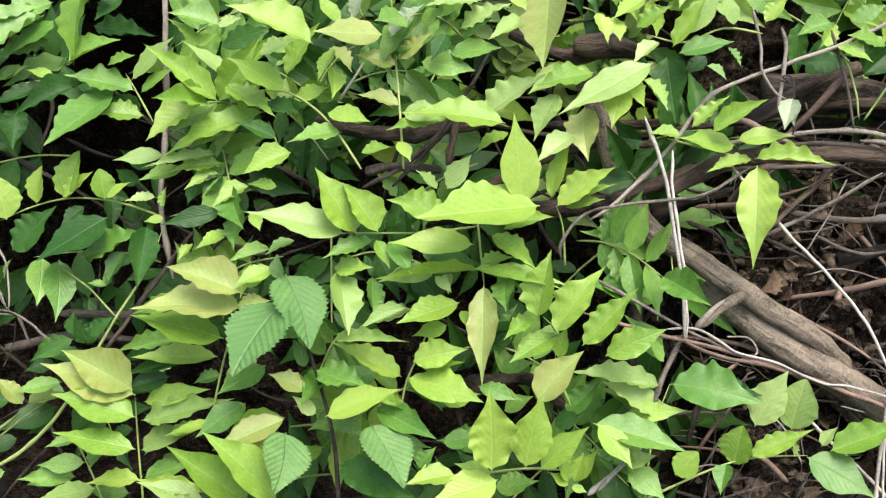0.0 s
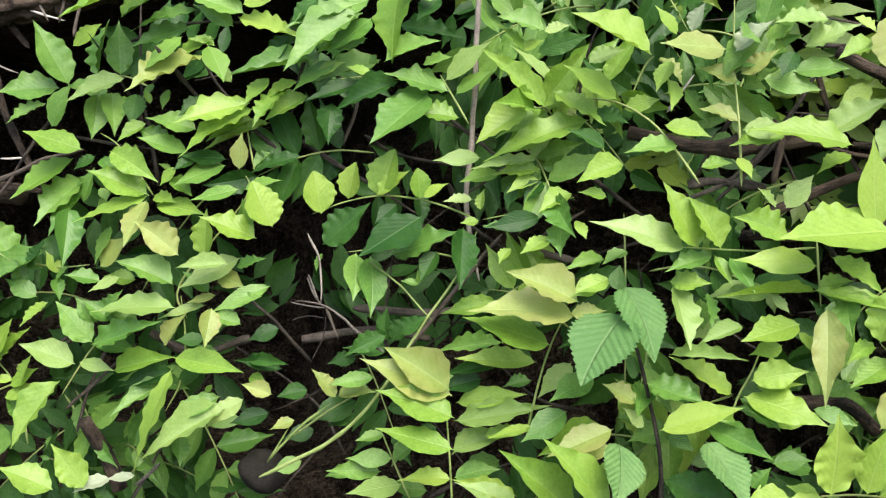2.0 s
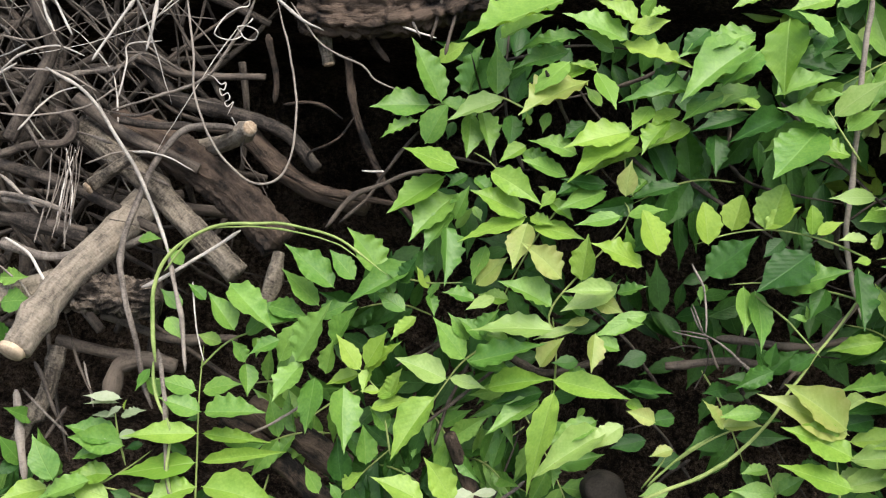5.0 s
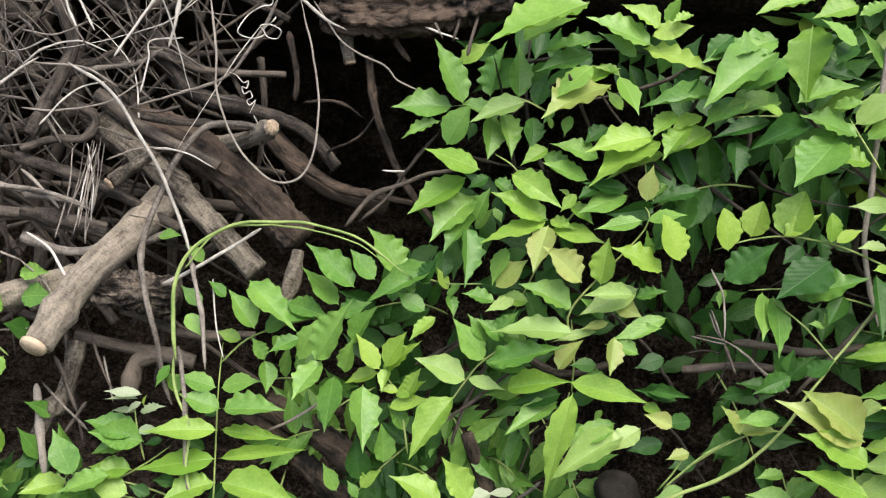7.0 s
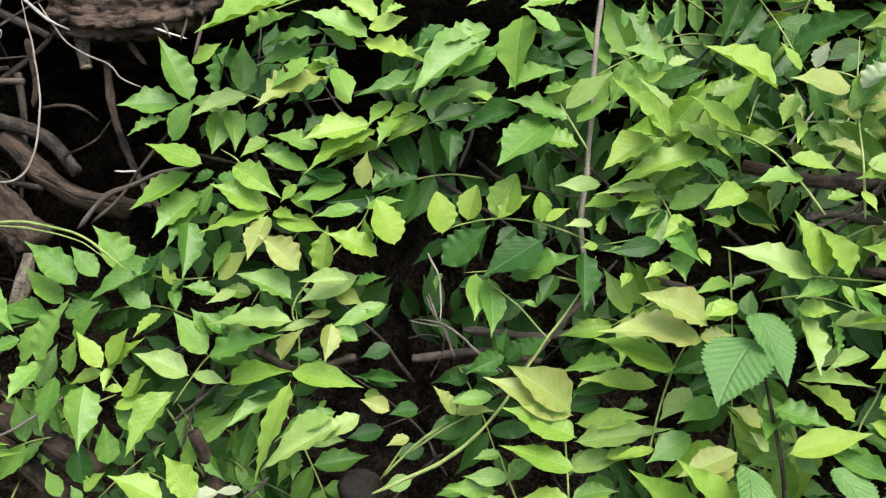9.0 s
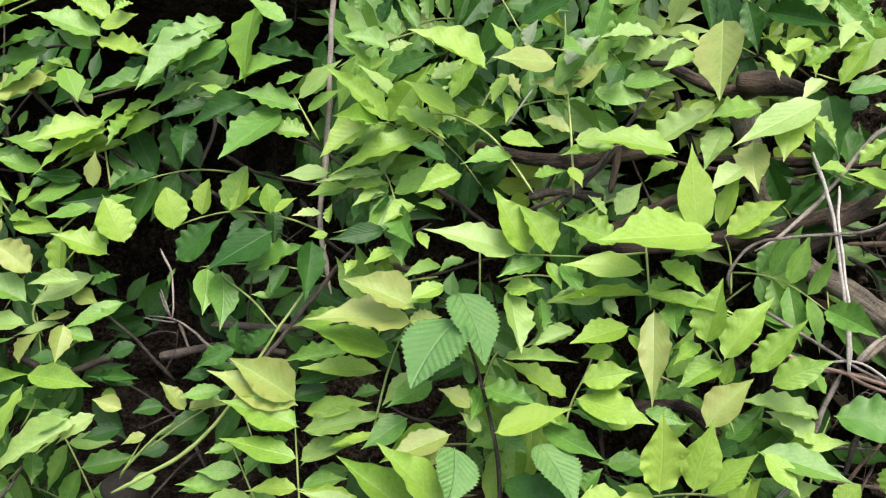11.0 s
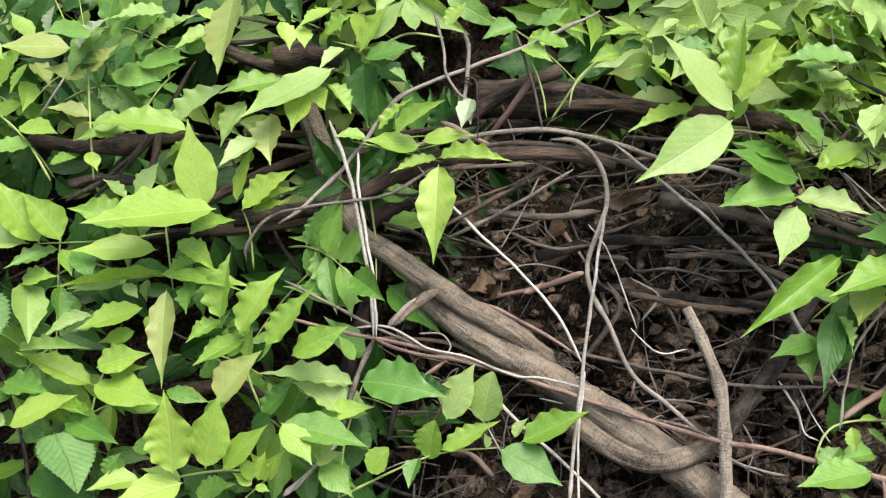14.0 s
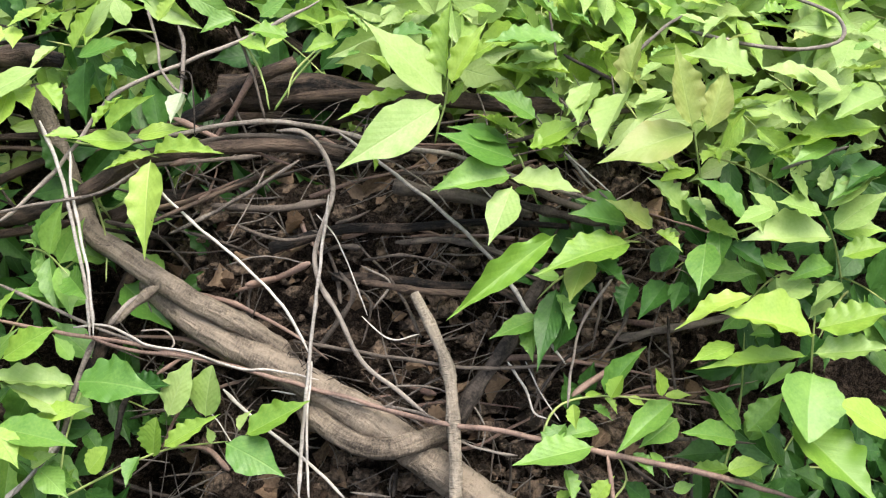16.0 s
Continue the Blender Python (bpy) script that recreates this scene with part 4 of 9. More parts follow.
stem("twig", TWIG, "thin grey-brown dead twig", 0.0014, 0.0014, (-0.203, 0.808, 0.741), (-0.170, 0.815, 0.774), (-0.141, 0.815, 0.793), category="twig")
stem("branch", TWIG, "grey-brown dead branch in the heap", 0.0032, 0.0031, (-0.219, 0.831, 0.733), (-0.183, 0.828, 0.749), (-0.147, 0.812, 0.750), category="branch", rough=0.2, knots=3, sides=10)
stem("branch", ROT_SHADE, "dark decaying branch on the soil", 0.0054, 0.0055, (0.016, 0.745, 0.659), (0.066, 0.753, 0.665), (0.098, 0.747, 0.643), category="branch", rough=0.2, knots=3, sides=10)
vine = tagged(new("woody_vine"), "thick twisted woody vine with furrowed grey bark", "vine trunk")
vine.empty_display_size = 0.01


def strand(r0, r1, *points, name="strand", sides=28, rough=0.17, knots=3, material=VINE):
    """A strand, stub or rootlet of the woody vine."""
    COUNT[0] += 1
    v, f, uv = tube(points, r0, r1, sides, rough, knots, COUNT[0])
    return part(name, mesh_of(name, v, f, material, uv), vine)


strand(0.0095, 0.0085, (0.119, 0.881, 0.884), (0.127, 0.874, 0.865), (0.137, 0.866, 0.841), (0.146, 0.856, 0.815), (0.155, 0.842, 0.791), (0.172, 0.808, 0.771), (0.198, 0.783, 0.761), (0.219, 0.770, 0.749), (0.239, 0.761, 0.738), (0.258, 0.755, 0.726), (0.280, 0.750, 0.714), (0.300, 0.750, 0.699), (0.320, 0.757, 0.673), (0.340, 0.755, 0.639))
strand(0.0105, 0.0165, (0.214, 0.789, 0.733), (0.230, 0.774, 0.722), (0.249, 0.761, 0.709), (0.277, 0.750, 0.691), (0.299, 0.744, 0.679), (0.325, 0.737, 0.664), (0.351, 0.729, 0.649), (0.381, 0.721, 0.629), (0.407, 0.714, 0.610), (0.437, 0.706, 0.586), (0.471, 0.696, 0.559), (0.506, 0.687, 0.533))
strand(0.0085, 0.0088, (0.318, 0.765, 0.652), (0.338, 0.732, 0.634), (0.358, 0.706, 0.626), (0.380, 0.696, 0.617), (0.402, 0.694, 0.613), (0.422, 0.701, 0.613), (0.441, 0.717, 0.608), (0.454, 0.736, 0.601))
strand(0.0030, 0.0022, (0.234, 0.740, 0.745), (0.224, 0.739, 0.741), (0.209, 0.735, 0.731), (0.196, 0.731, 0.719), name="stub", sides=10)
strand(0.0005, 0.0004, (0.337, 0.723, 0.688), (0.333, 0.725, 0.695), (0.335, 0.725, 0.695), name="rootlet", sides=5, rough=0.0, knots=0, material=TWIG)
strand(0.0005, 0.0004, (0.343, 0.717, 0.671), (0.345, 0.717, 0.673), (0.350, 0.716, 0.669), name="rootlet", sides=5, rough=0.0, knots=0, material=TWIG)
strand(0.0005, 0.0004, (0.350, 0.719, 0.679), (0.344, 0.722, 0.686), (0.342, 0.722, 0.687), name="rootlet", sides=5, rough=0.0, knots=0, material=TWIG)
strand(0.0005, 0.0004, (0.367, 0.713, 0.661), (0.368, 0.714, 0.663), (0.374, 0.712, 0.658), name="rootlet", sides=5, rough=0.0, knots=0, material=TWIG)
strand(0.0005, 0.0004, (0.339, 0.719, 0.678), (0.345, 0.720, 0.679), (0.345, 0.718, 0.674), name="rootlet", sides=5, rough=0.0, knots=0, material=TWIG)
strand(0.0005, 0.0004, (0.329, 0.721, 0.683), (0.330, 0.723, 0.687), (0.334, 0.722, 0.685), name="rootlet", sides=5, rough=0.0, knots=0, material=TWIG)
strand(0.0005, 0.0004, (0.347, 0.721, 0.683), (0.353, 0.721, 0.684), (0.358, 0.720, 0.679), name="rootlet", sides=5, rough=0.0, knots=0, material=TWIG)
strand(0.0005, 0.0004, (0.338, 0.717, 0.673), (0.342, 0.718, 0.675), (0.340, 0.716, 0.670), name="rootlet", sides=5, rough=0.0, knots=0, material=TWIG)
strand(0.0005, 0.0004, (0.348, 0.719, 0.677), (0.348, 0.721, 0.682), (0.351, 0.720, 0.680), name="rootlet", sides=5, rough=0.0, knots=0, material=TWIG)
strand(0.0005, 0.0004, (0.339, 0.718, 0.675), (0.335, 0.721, 0.683), (0.328, 0.721, 0.684), name="rootlet", sides=5, rough=0.0, knots=0, material=TWIG)
strand(0.0005, 0.0004, (0.338, 0.720, 0.680), (0.342, 0.722, 0.685), (0.338, 0.721, 0.684), name="rootlet", sides=5, rough=0.0, knots=0, material=TWIG)
strand(0.0005, 0.0004, (0.334, 0.721, 0.684), (0.329, 0.723, 0.688), (0.327, 0.722, 0.685), name="rootlet", sides=5, rough=0.0, knots=0, material=TWIG)
strand(0.0005, 0.0004, (0.341, 0.718, 0.675), (0.342, 0.719, 0.679), (0.337, 0.719, 0.676), name="rootlet", sides=5, rough=0.0, knots=0, material=TWIG)
strand(0.0005, 0.0004, (0.331, 0.724, 0.692), (0.328, 0.725, 0.694), (0.324, 0.724, 0.690), name="rootlet", sides=5, rough=0.0, knots=0, material=TWIG)
strand(0.0005, 0.0004, (0.336, 0.721, 0.684), (0.330, 0.723, 0.689), (0.329, 0.723, 0.687), name="rootlet", sides=5, rough=0.0, knots=0, material=TWIG)
strand(0.0005, 0.0004, (0.356, 0.714, 0.665), (0.365, 0.715, 0.667), (0.367, 0.714, 0.663), name="rootlet", sides=5, rough=0.0, knots=0, material=TWIG)
stem("branch", ROT_SHADE, "dark branch behind the woody vine", 0.0070, 0.0055, (0.065, 0.827, 0.784), (0.102, 0.828, 0.786), (0.139, 0.830, 0.791), (0.168, 0.833, 0.800), (0.192, 0.836, 0.808), (0.220, 0.839, 0.816), category="branch", rough=0.14, knots=2, sides=14)
stem("vine", BLEACH, "bleached whitish dead vine stem", 0.0019, 0.0018, (0.153, 0.777, 0.874), (0.166, 0.762, 0.838), (0.174, 0.745, 0.797), (0.180, 0.729, 0.756), (0.182, 0.714, 0.718), category="vine")
stem("vine", BLEACH, "bleached whitish dead vine stem", 0.0015, 0.0015, (0.174, 0.769, 0.850), (0.174, 0.757, 0.820), (0.179, 0.744, 0.788), (0.183, 0.731, 0.755), (0.184, 0.716, 0.717), category="vine")
stem("vine", STRAW, "dry tan vine stem trailing over the bank", 0.0020, 0.0021, (0.111, 0.753, 0.799), (0.139, 0.762, 0.817), (0.175, 0.779, 0.851), (0.198, 0.791, 0.879), (0.213, 0.797, 0.890), (0.264, 0.808, 0.908), (0.309, 0.818, 0.921), (0.372, 0.833, 0.947), category="vine")
stem("tendril", STRAW, "curled dry brown tendril", 0.0017, 0.0013, (0.238, 0.816, 0.949), (0.244, 0.806, 0.922), (0.245, 0.800, 0.905), (0.255, 0.794, 0.889), (0.264, 0.794, 0.884), category="tendril", rough=0.0, knots=0, sides=6)
stem("vine", STRAW, "dry tan vine stem trailing over the bank", 0.0017, 0.0020, (0.261, 0.813, 0.936), (0.264, 0.807, 0.921), (0.261, 0.798, 0.896), (0.257, 0.789, 0.874), category="vine")
stem("tendril", TWIG, "fine dark curled tendril", 0.0007, 0.0007, (0.256, 0.795, 0.899), (0.265, 0.795, 0.896), (0.260, 0.796, 0.901), (0.268, 0.796, 0.899), (0.269, 0.789, 0.879), (0.268, 0.779, 0.853), category="tendril", rough=0.0, knots=0, sides=6)
stem("branch", STRAW, "light brown dead branch lying across", 0.0024, 0.0026, (0.199, 0.784, 0.848), (0.247, 0.790, 0.853), (0.282, 0.796, 0.856), (0.322, 0.801, 0.857), (0.362, 0.802, 0.850), (0.389, 0.800, 0.842), (0.425, 0.794, 0.830), (0.470, 0.786, 0.822), (0.514, 0.770, 0.806), (0.583, 0.742, 0.785), category="branch", rough=0.2, knots=3, sides=10)
stem("branch", ROT_SHADE, "dark decaying branch on the soil", 0.0060, 0.0056, (0.173, 0.780, 0.815), (0.222, 0.792, 0.835), (0.266, 0.798, 0.839), (0.311, 0.804, 0.838), (0.356, 0.806, 0.832), (0.381, 0.803, 0.823), category="branch", rough=0.2, knots=3, sides=10)
stem("branch", TWIG, "grey-brown dead branch in the heap", 0.0017, 0.0017, (0.196, 0.784, 0.830), (0.244, 0.789, 0.830), (0.315, 0.798, 0.830), category="branch", rough=0.2, knots=3, sides=10)
stem("branch", TWIG, "grey-brown dead branch in the heap", 0.0020, 0.0017, (0.244, 0.797, 0.842), (0.298, 0.805, 0.846), (0.361, 0.808, 0.837), (0.424, 0.799, 0.815), category="branch", rough=0.2, knots=3, sides=10)
stem("vine", STRAW, "dry tan vine stem trailing over the bank", 0.0027, 0.0023, (0.330, 0.804, 0.848), (0.351, 0.800, 0.846), (0.368, 0.789, 0.829), (0.372, 0.779, 0.802), (0.364, 0.770, 0.780), (0.353, 0.760, 0.755), (0.356, 0.751, 0.734), (0.369, 0.740, 0.708), (0.385, 0.725, 0.674), (0.410, 0.713, 0.652), (0.439, 0.698, 0.629), category="vine")
stem("vine", BLEACH, "bleached whitish dead vine stem", 0.0016, 0.0020, (0.369, 0.768, 0.801), (0.360, 0.752, 0.762), (0.350, 0.732, 0.713), (0.343, 0.716, 0.676), (0.334, 0.695, 0.625), (0.328, 0.677, 0.581), category="vine")
stem("vine", BLEACH, "bleached whitish dead vine stem", 0.0013, 0.0013, (0.346, 0.719, 0.680), (0.338, 0.699, 0.632), (0.336, 0.677, 0.580), category="vine")
stem("branch", BLEACH, "bleached straight dead branch leaning on the soil", 0.0018, 0.0021, (0.380, 0.797, 0.845), (0.423, 0.783, 0.810), (0.465, 0.763, 0.774), (0.498, 0.743, 0.739), (0.521, 0.722, 0.701), (0.544, 0.704, 0.666), category="branch", rough=0.2, knots=3, sides=10)
stem("vine", BLEACH, "bleached whitish dead vine stem", 0.0013, 0.0016, (0.221, 0.769, 0.837), (0.258, 0.756, 0.794), (0.294, 0.748, 0.759), (0.326, 0.737, 0.722), (0.346, 0.722, 0.682), category="vine")
stem("twig", STRAW, "dry light brown twig", 0.0020, 0.0020, (0.241, 0.763, 0.779), (0.264, 0.770, 0.787), (0.305, 0.782, 0.804), (0.347, 0.794, 0.825), category="twig")
stem("cane", CANE, "long reddish-brown cane crossing the soil", 0.0015, 0.0028, (0.100, 0.721, 0.738), (0.140, 0.720, 0.726), (0.173, 0.719, 0.717), (0.238, 0.719, 0.699), (0.301, 0.718, 0.675), (0.365, 0.711, 0.652), (0.430, 0.696, 0.632), (0.494, 0.683, 0.622), (0.571, 0.668, 0.603), (0.645, 0.659, 0.583), (0.725, 0.653, 0.554), category="cane")
stem("vine", STRAW, "dry tan vine stem trailing over the bank", 0.0017, 0.0016, (0.115, 0.731, 0.760), (0.157, 0.725, 0.737), (0.197, 0.721, 0.716), (0.238, 0.718, 0.697), category="vine")
stem("vine", BLEACH, "bleached whitish dead vine stem", 0.0013, 0.0013, (0.169, 0.719, 0.724), (0.194, 0.721, 0.723), (0.222, 0.717, 0.706), (0.255, 0.718, 0.696), (0.288, 0.716, 0.681), (0.314, 0.718, 0.676), (0.350, 0.715, 0.666), category="vine")
stem("vine", STRAW, "dry tan vine stem trailing over the bank", 0.0016, 0.0016, (0.348, 0.714, 0.658), (0.382, 0.707, 0.645), (0.417, 0.701, 0.640), (0.445, 0.693, 0.630), category="vine")
stem("vine", CANE, "thin reddish-brown vine stem", 0.0016, 0.0016, (0.177, 0.719, 0.718), (0.205, 0.717, 0.704), (0.250, 0.718, 0.693), (0.309, 0.718, 0.673), category="vine")
stem("twig", STRAW, "dry light brown twig", 0.0026, 0.0020, (0.192, 0.729, 0.720), (0.210, 0.737, 0.735), (0.230, 0.742, 0.741), category="twig")
stem("tendril", STRAW, "curled dry brown tendril", 0.0010, 0.0010, (0.217, 0.727, 0.714), (0.234, 0.729, 0.712), (0.241, 0.726, 0.703), (0.237, 0.723, 0.697), category="tendril", rough=0.0, knots=0, sides=6)
stem("branch", BARK, "upright grey stick with peeling bark", 0.0042, 0.0054, (0.430, 0.742, 0.722), (0.441, 0.731, 0.700), (0.449, 0.716, 0.672), (0.453, 0.704, 0.647), (0.453, 0.689, 0.616), (0.448, 0.669, 0.573), category="branch", rough=0.2, knots=3, sides=10)
stem("branch", TWIG, "grey-brown dead branch in the heap", 0.0047, 0.0062, (0.542, 0.746, 0.735), (0.516, 0.735, 0.697), (0.506, 0.730, 0.680), (0.488, 0.723, 0.660), (0.472, 0.716, 0.640), (0.458, 0.708, 0.620), category="branch", rough=0.2, knots=3, sides=10)
stem("twig", TWIG, "thin grey-brown dead twig", 0.0016, 0.0016, (0.332, 0.738, 0.691), (0.376, 0.734, 0.680), (0.429, 0.725, 0.670), (0.478, 0.715, 0.664), (0.538, 0.707, 0.664), category="twig")
stem("twig", STRAW, "dry light brown twig", 0.0016, 0.0013, (0.587, 0.723, 0.727), (0.561, 0.717, 0.695), (0.549, 0.705, 0.662), (0.543, 0.693, 0.633), category="twig")
stem("twig", TWIG, "thin grey-brown dead twig", 0.0013, 0.0013, (0.514, 0.697, 0.623), (0.526, 0.706, 0.645), (0.545, 0.712, 0.665), (0.572, 0.715, 0.681), category="twig")
stem("twig", BLEACH, "bleached pale dead twig", 0.0013, 0.0010, (0.500, 0.716, 0.667), (0.512, 0.705, 0.647), (0.517, 0.697, 0.630), (0.528, 0.693, 0.625), category="twig")
stem("log", ROT_SHADE, "dark rotting log lying in the heap", 0.0052, 0.0024, (0.317, 0.784, 0.755), (0.369, 0.790, 0.763), (0.420, 0.788, 0.763), (0.481, 0.782, 0.765), (0.562, 0.761, 0.761), category="log", rough=0.2, knots=0, sides=28)
stem("branch", ROT_SHADE, "dark decaying branch on the soil", 0.0037, 0.0033, (0.366, 0.772, 0.731), (0.440, 0.764, 0.722), (0.490, 0.755, 0.718), (0.518, 0.744, 0.706), category="branch", rough=0.2, knots=3, sides=10)
stem("branch", TWIG, "grey-brown dead branch in the heap", 0.0027, 0.0027, (0.274, 0.783, 0.795), (0.321, 0.786, 0.788), (0.369, 0.790, 0.789), category="branch", rough=0.2, knots=3, sides=10)
stem("log", ROT_SHADE, "dark rotting log lying in the heap", 0.0165, 0.0150, (0.277, 0.892, 0.868), (0.356, 0.893, 0.866), (0.421, 0.888, 0.850), category="log", rough=0.2, knots=0, sides=28)
stem("log", ROT_SHADE, "dark rotting log lying in the heap", 0.0063, 0.0059, (0.252, 0.845, 0.854), (0.311, 0.863, 0.883), (0.345, 0.870, 0.895), category="log", rough=0.2, knots=0, sides=28)
stem("branch", ROT_SHADE, "dark decaying branch on the soil", 0.0060, 0.0059, (0.106, 0.843, 0.916), (0.138, 0.843, 0.916), (0.160, 0.841, 0.911), category="branch", rough=0.2, knots=3, sides=10)
stem("twig", BLEACH, "bleached pale dead twig", 0.0020, 0.0020, (0.110, 0.678, 0.606), (0.141, 0.691, 0.631), (0.153, 0.703, 0.659), category="twig")
stem("twig", BLEACH, "bleached pale dead twig", 0.0017, 0.0017, (0.274, 0.725, 0.660), (0.296, 0.718, 0.636), (0.334, 0.706, 0.601), (0.365, 0.691, 0.569), category="twig")
stem("twig", STRAW, "dry light brown twig", 0.0013, 0.0013, (0.399, 0.688, 0.572), (0.368, 0.694, 0.576), category="twig")
stem("twig", STRAW, "dry light brown twig", 0.0013, 0.0013, (0.447, 0.699, 0.616), (0.472, 0.690, 0.606), (0.501, 0.685, 0.600), category="twig")
stem("twig", TWIG, "thin grey-brown dead twig", 0.0013, 0.0013, (0.543, 0.685, 0.589), (0.559, 0.672, 0.559), category="twig")
stem("twig", CANE, "reddish-brown side twig of a cane", 0.0016, 0.0016, (0.569, 0.664, 0.604), (0.569, 0.651, 0.571), category="twig")
stem("twig", TWIG, "thin grey-brown dead twig", 0.0010, 0.0010, (0.558, 0.823, 0.941), (0.559, 0.794, 0.895), (0.557, 0.783, 0.872), category="twig")
stem("twig", TWIG, "thin grey-brown dead twig", 0.0013, 0.0013, (0.565, 0.793, 0.897), (0.598, 0.771, 0.877), category="twig")
stem("vine", STRAW, "dry tan vine stem trailing over the bank", 0.0020, 0.0017, (0.657, 0.755, 0.913), (0.691, 0.740, 0.903), (0.727, 0.731, 0.897), (0.757, 0.728, 0.899), (0.768, 0.730, 0.907), (0.764, 0.736, 0.919), (0.744, 0.744, 0.930), (0.723, 0.752, 0.937), category="vine")
stem("twig", STRAW, "dry light brown twig", 0.0017, 0.0017, (0.618, 0.778, 0.893), (0.637, 0.781, 0.909), (0.660, 0.784, 0.923), category="twig")
stem("twig", TWIG, "thin grey-brown dead twig", 0.0014, 0.0010, (0.304, 0.824, 0.932), (0.314, 0.814, 0.899), (0.322, 0.800, 0.859), category="twig")
stem("vine", SHOOT, "smooth green climbing shoot", 0.0009, 0.0008, (0.309, 0.821, 0.921), (0.321, 0.813, 0.894), (0.326, 0.803, 0.866), category="vine")
stem("vine", SHOOT, "smooth green climbing shoot", 0.0010, 0.0008, (0.330, 0.803, 0.865), (0.352, 0.815, 0.892), (0.376, 0.823, 0.912), category="vine")
stem("branch", TWIG, "grey-brown dead branch in the heap", 0.0034, 0.0033, (0.488, 0.792, 0.793), (0.536, 0.773, 0.775), (0.593, 0.753, 0.762), category="branch", rough=0.2, knots=3, sides=10)
stem("branch", TWIG, "grey-brown dead branch in the heap", 0.0030, 0.0030, (0.508, 0.793, 0.806), (0.550, 0.772, 0.784), (0.602, 0.752, 0.766), category="branch", rough=0.2, knots=3, sides=10)
stem("branch", TWIG, "grey-brown dead branch in the heap", 0.0048, 0.0048, (0.423, 0.807, 0.794), (0.479, 0.795, 0.783), (0.532, 0.777, 0.769), category="branch", rough=0.2, knots=3, sides=10)
stem("twig", STRAW, "dry light brown twig", 0.0013, 0.0013, (0.560, 0.771, 0.821), (0.576, 0.759, 0.799), (0.590, 0.750, 0.786), category="twig")
stem("twig", STRAW, "dry light brown twig", 0.0017, 0.0017, (0.723, 0.731, 0.804), (0.750, 0.732, 0.811), (0.779, 0.734, 0.818), category="twig")
stem("branch", TWIG, "grey-brown dead branch in the heap", 0.0030, 0.0031, (0.590, 0.726, 0.674), (0.641, 0.723, 0.681), (0.683, 0.723, 0.687), category="branch", rough=0.2, knots=3, sides=10)
stem("twig", TWIG, "thin grey-brown dead twig", 0.0013, 0.0013, (0.630, 0.718, 0.694), (0.631, 0.706, 0.655), (0.633, 0.696, 0.624), category="twig")
stem("twig", TWIG, "thin grey-brown dead twig", 0.0013, 0.0013, (0.573, 0.713, 0.662), (0.598, 0.721, 0.695), (0.592, 0.731, 0.721), category="twig")
stem("twig", TWIG, "thin grey-brown dead twig", 0.0013, 0.0013, (0.412, 0.764, 0.729), (0.424, 0.753, 0.708), (0.434, 0.741, 0.683), category="twig")
stem("twig", TWIG, "thin grey-brown dead twig", 0.0010, 0.0010, (0.362, 0.769, 0.737), (0.393, 0.759, 0.716), (0.394, 0.753, 0.701), (0.385, 0.744, 0.680), category="twig")
stem("branch", TWIG, "grey-brown dead branch in the heap", 0.0023, 0.0020, (0.349, 0.744, 0.679), (0.368, 0.753, 0.698), (0.382, 0.761, 0.718), (0.372, 0.769, 0.736), category="branch", rough=0.2, knots=3, sides=10)
stem("twig", STRAW, "dry light brown twig", 0.0010, 0.0010, (0.396, 0.726, 0.648), (0.419, 0.724, 0.650), (0.446, 0.719, 0.646), (0.460, 0.711, 0.634), category="twig")
stem("twig", STRAW, "dry light brown twig", 0.0010, 0.0010, (0.368, 0.723, 0.637), (0.381, 0.718, 0.628), (0.409, 0.720, 0.639), category="twig")
stem("twig", STRAW, "dry light brown twig", 0.0008, 0.0007, (0.283, 0.761, 0.751), (0.314, 0.767, 0.754), (0.354, 0.766, 0.743), category="twig")
stem("twig", STRAW, "dry light brown twig", 0.0008, 0.0007, (0.319, 0.793, 0.820), (0.304, 0.781, 0.795), (0.284, 0.768, 0.767), category="twig")
stem("twig", TWIG, "thin grey-brown dead twig", 0.0017, 0.0013, (0.293, 0.775, 0.779), (0.328, 0.774, 0.765), (0.365, 0.776, 0.766), category="twig")
stem("twig", BLEACH, "bleached pale dead twig", 0.0008, 0.0007, (0.357, 0.778, 0.783), (0.373, 0.770, 0.760), (0.392, 0.746, 0.704), category="twig")
stem("twig", BLEACH, "bleached pale dead twig", 0.0007, 0.0007, (0.387, 0.746, 0.704), (0.408, 0.737, 0.686), (0.432, 0.735, 0.689), category="twig")
stem("twig", TWIG, "thin grey-brown dead twig", 0.0013, 0.0010, (0.391, 0.768, 0.744), (0.427, 0.766, 0.746), (0.463, 0.758, 0.737), category="twig")
stem("branch", ROT_SHADE, "dark decaying branch on the soil", 0.0030, 0.0026, (0.389, 0.762, 0.727), (0.434, 0.755, 0.719), (0.488, 0.746, 0.715), category="branch", rough=0.2, knots=3, sides=10)
stem("twig", STRAW, "dry light brown twig", 0.0013, 0.0010, (0.397, 0.752, 0.708), (0.412, 0.759, 0.726), (0.390, 0.767, 0.740), category="twig")
stem("twig", BLEACH, "bleached pale dead twig", 0.0007, 0.0007, (0.479, 0.785, 0.810), (0.491, 0.777, 0.797), (0.503, 0.769, 0.783), category="twig")
stem("twig", BLEACH, "bleached pale dead twig", 0.0007, 0.0007, (0.559, 0.767, 0.822), (0.577, 0.755, 0.805), (0.591, 0.746, 0.792), category="twig")
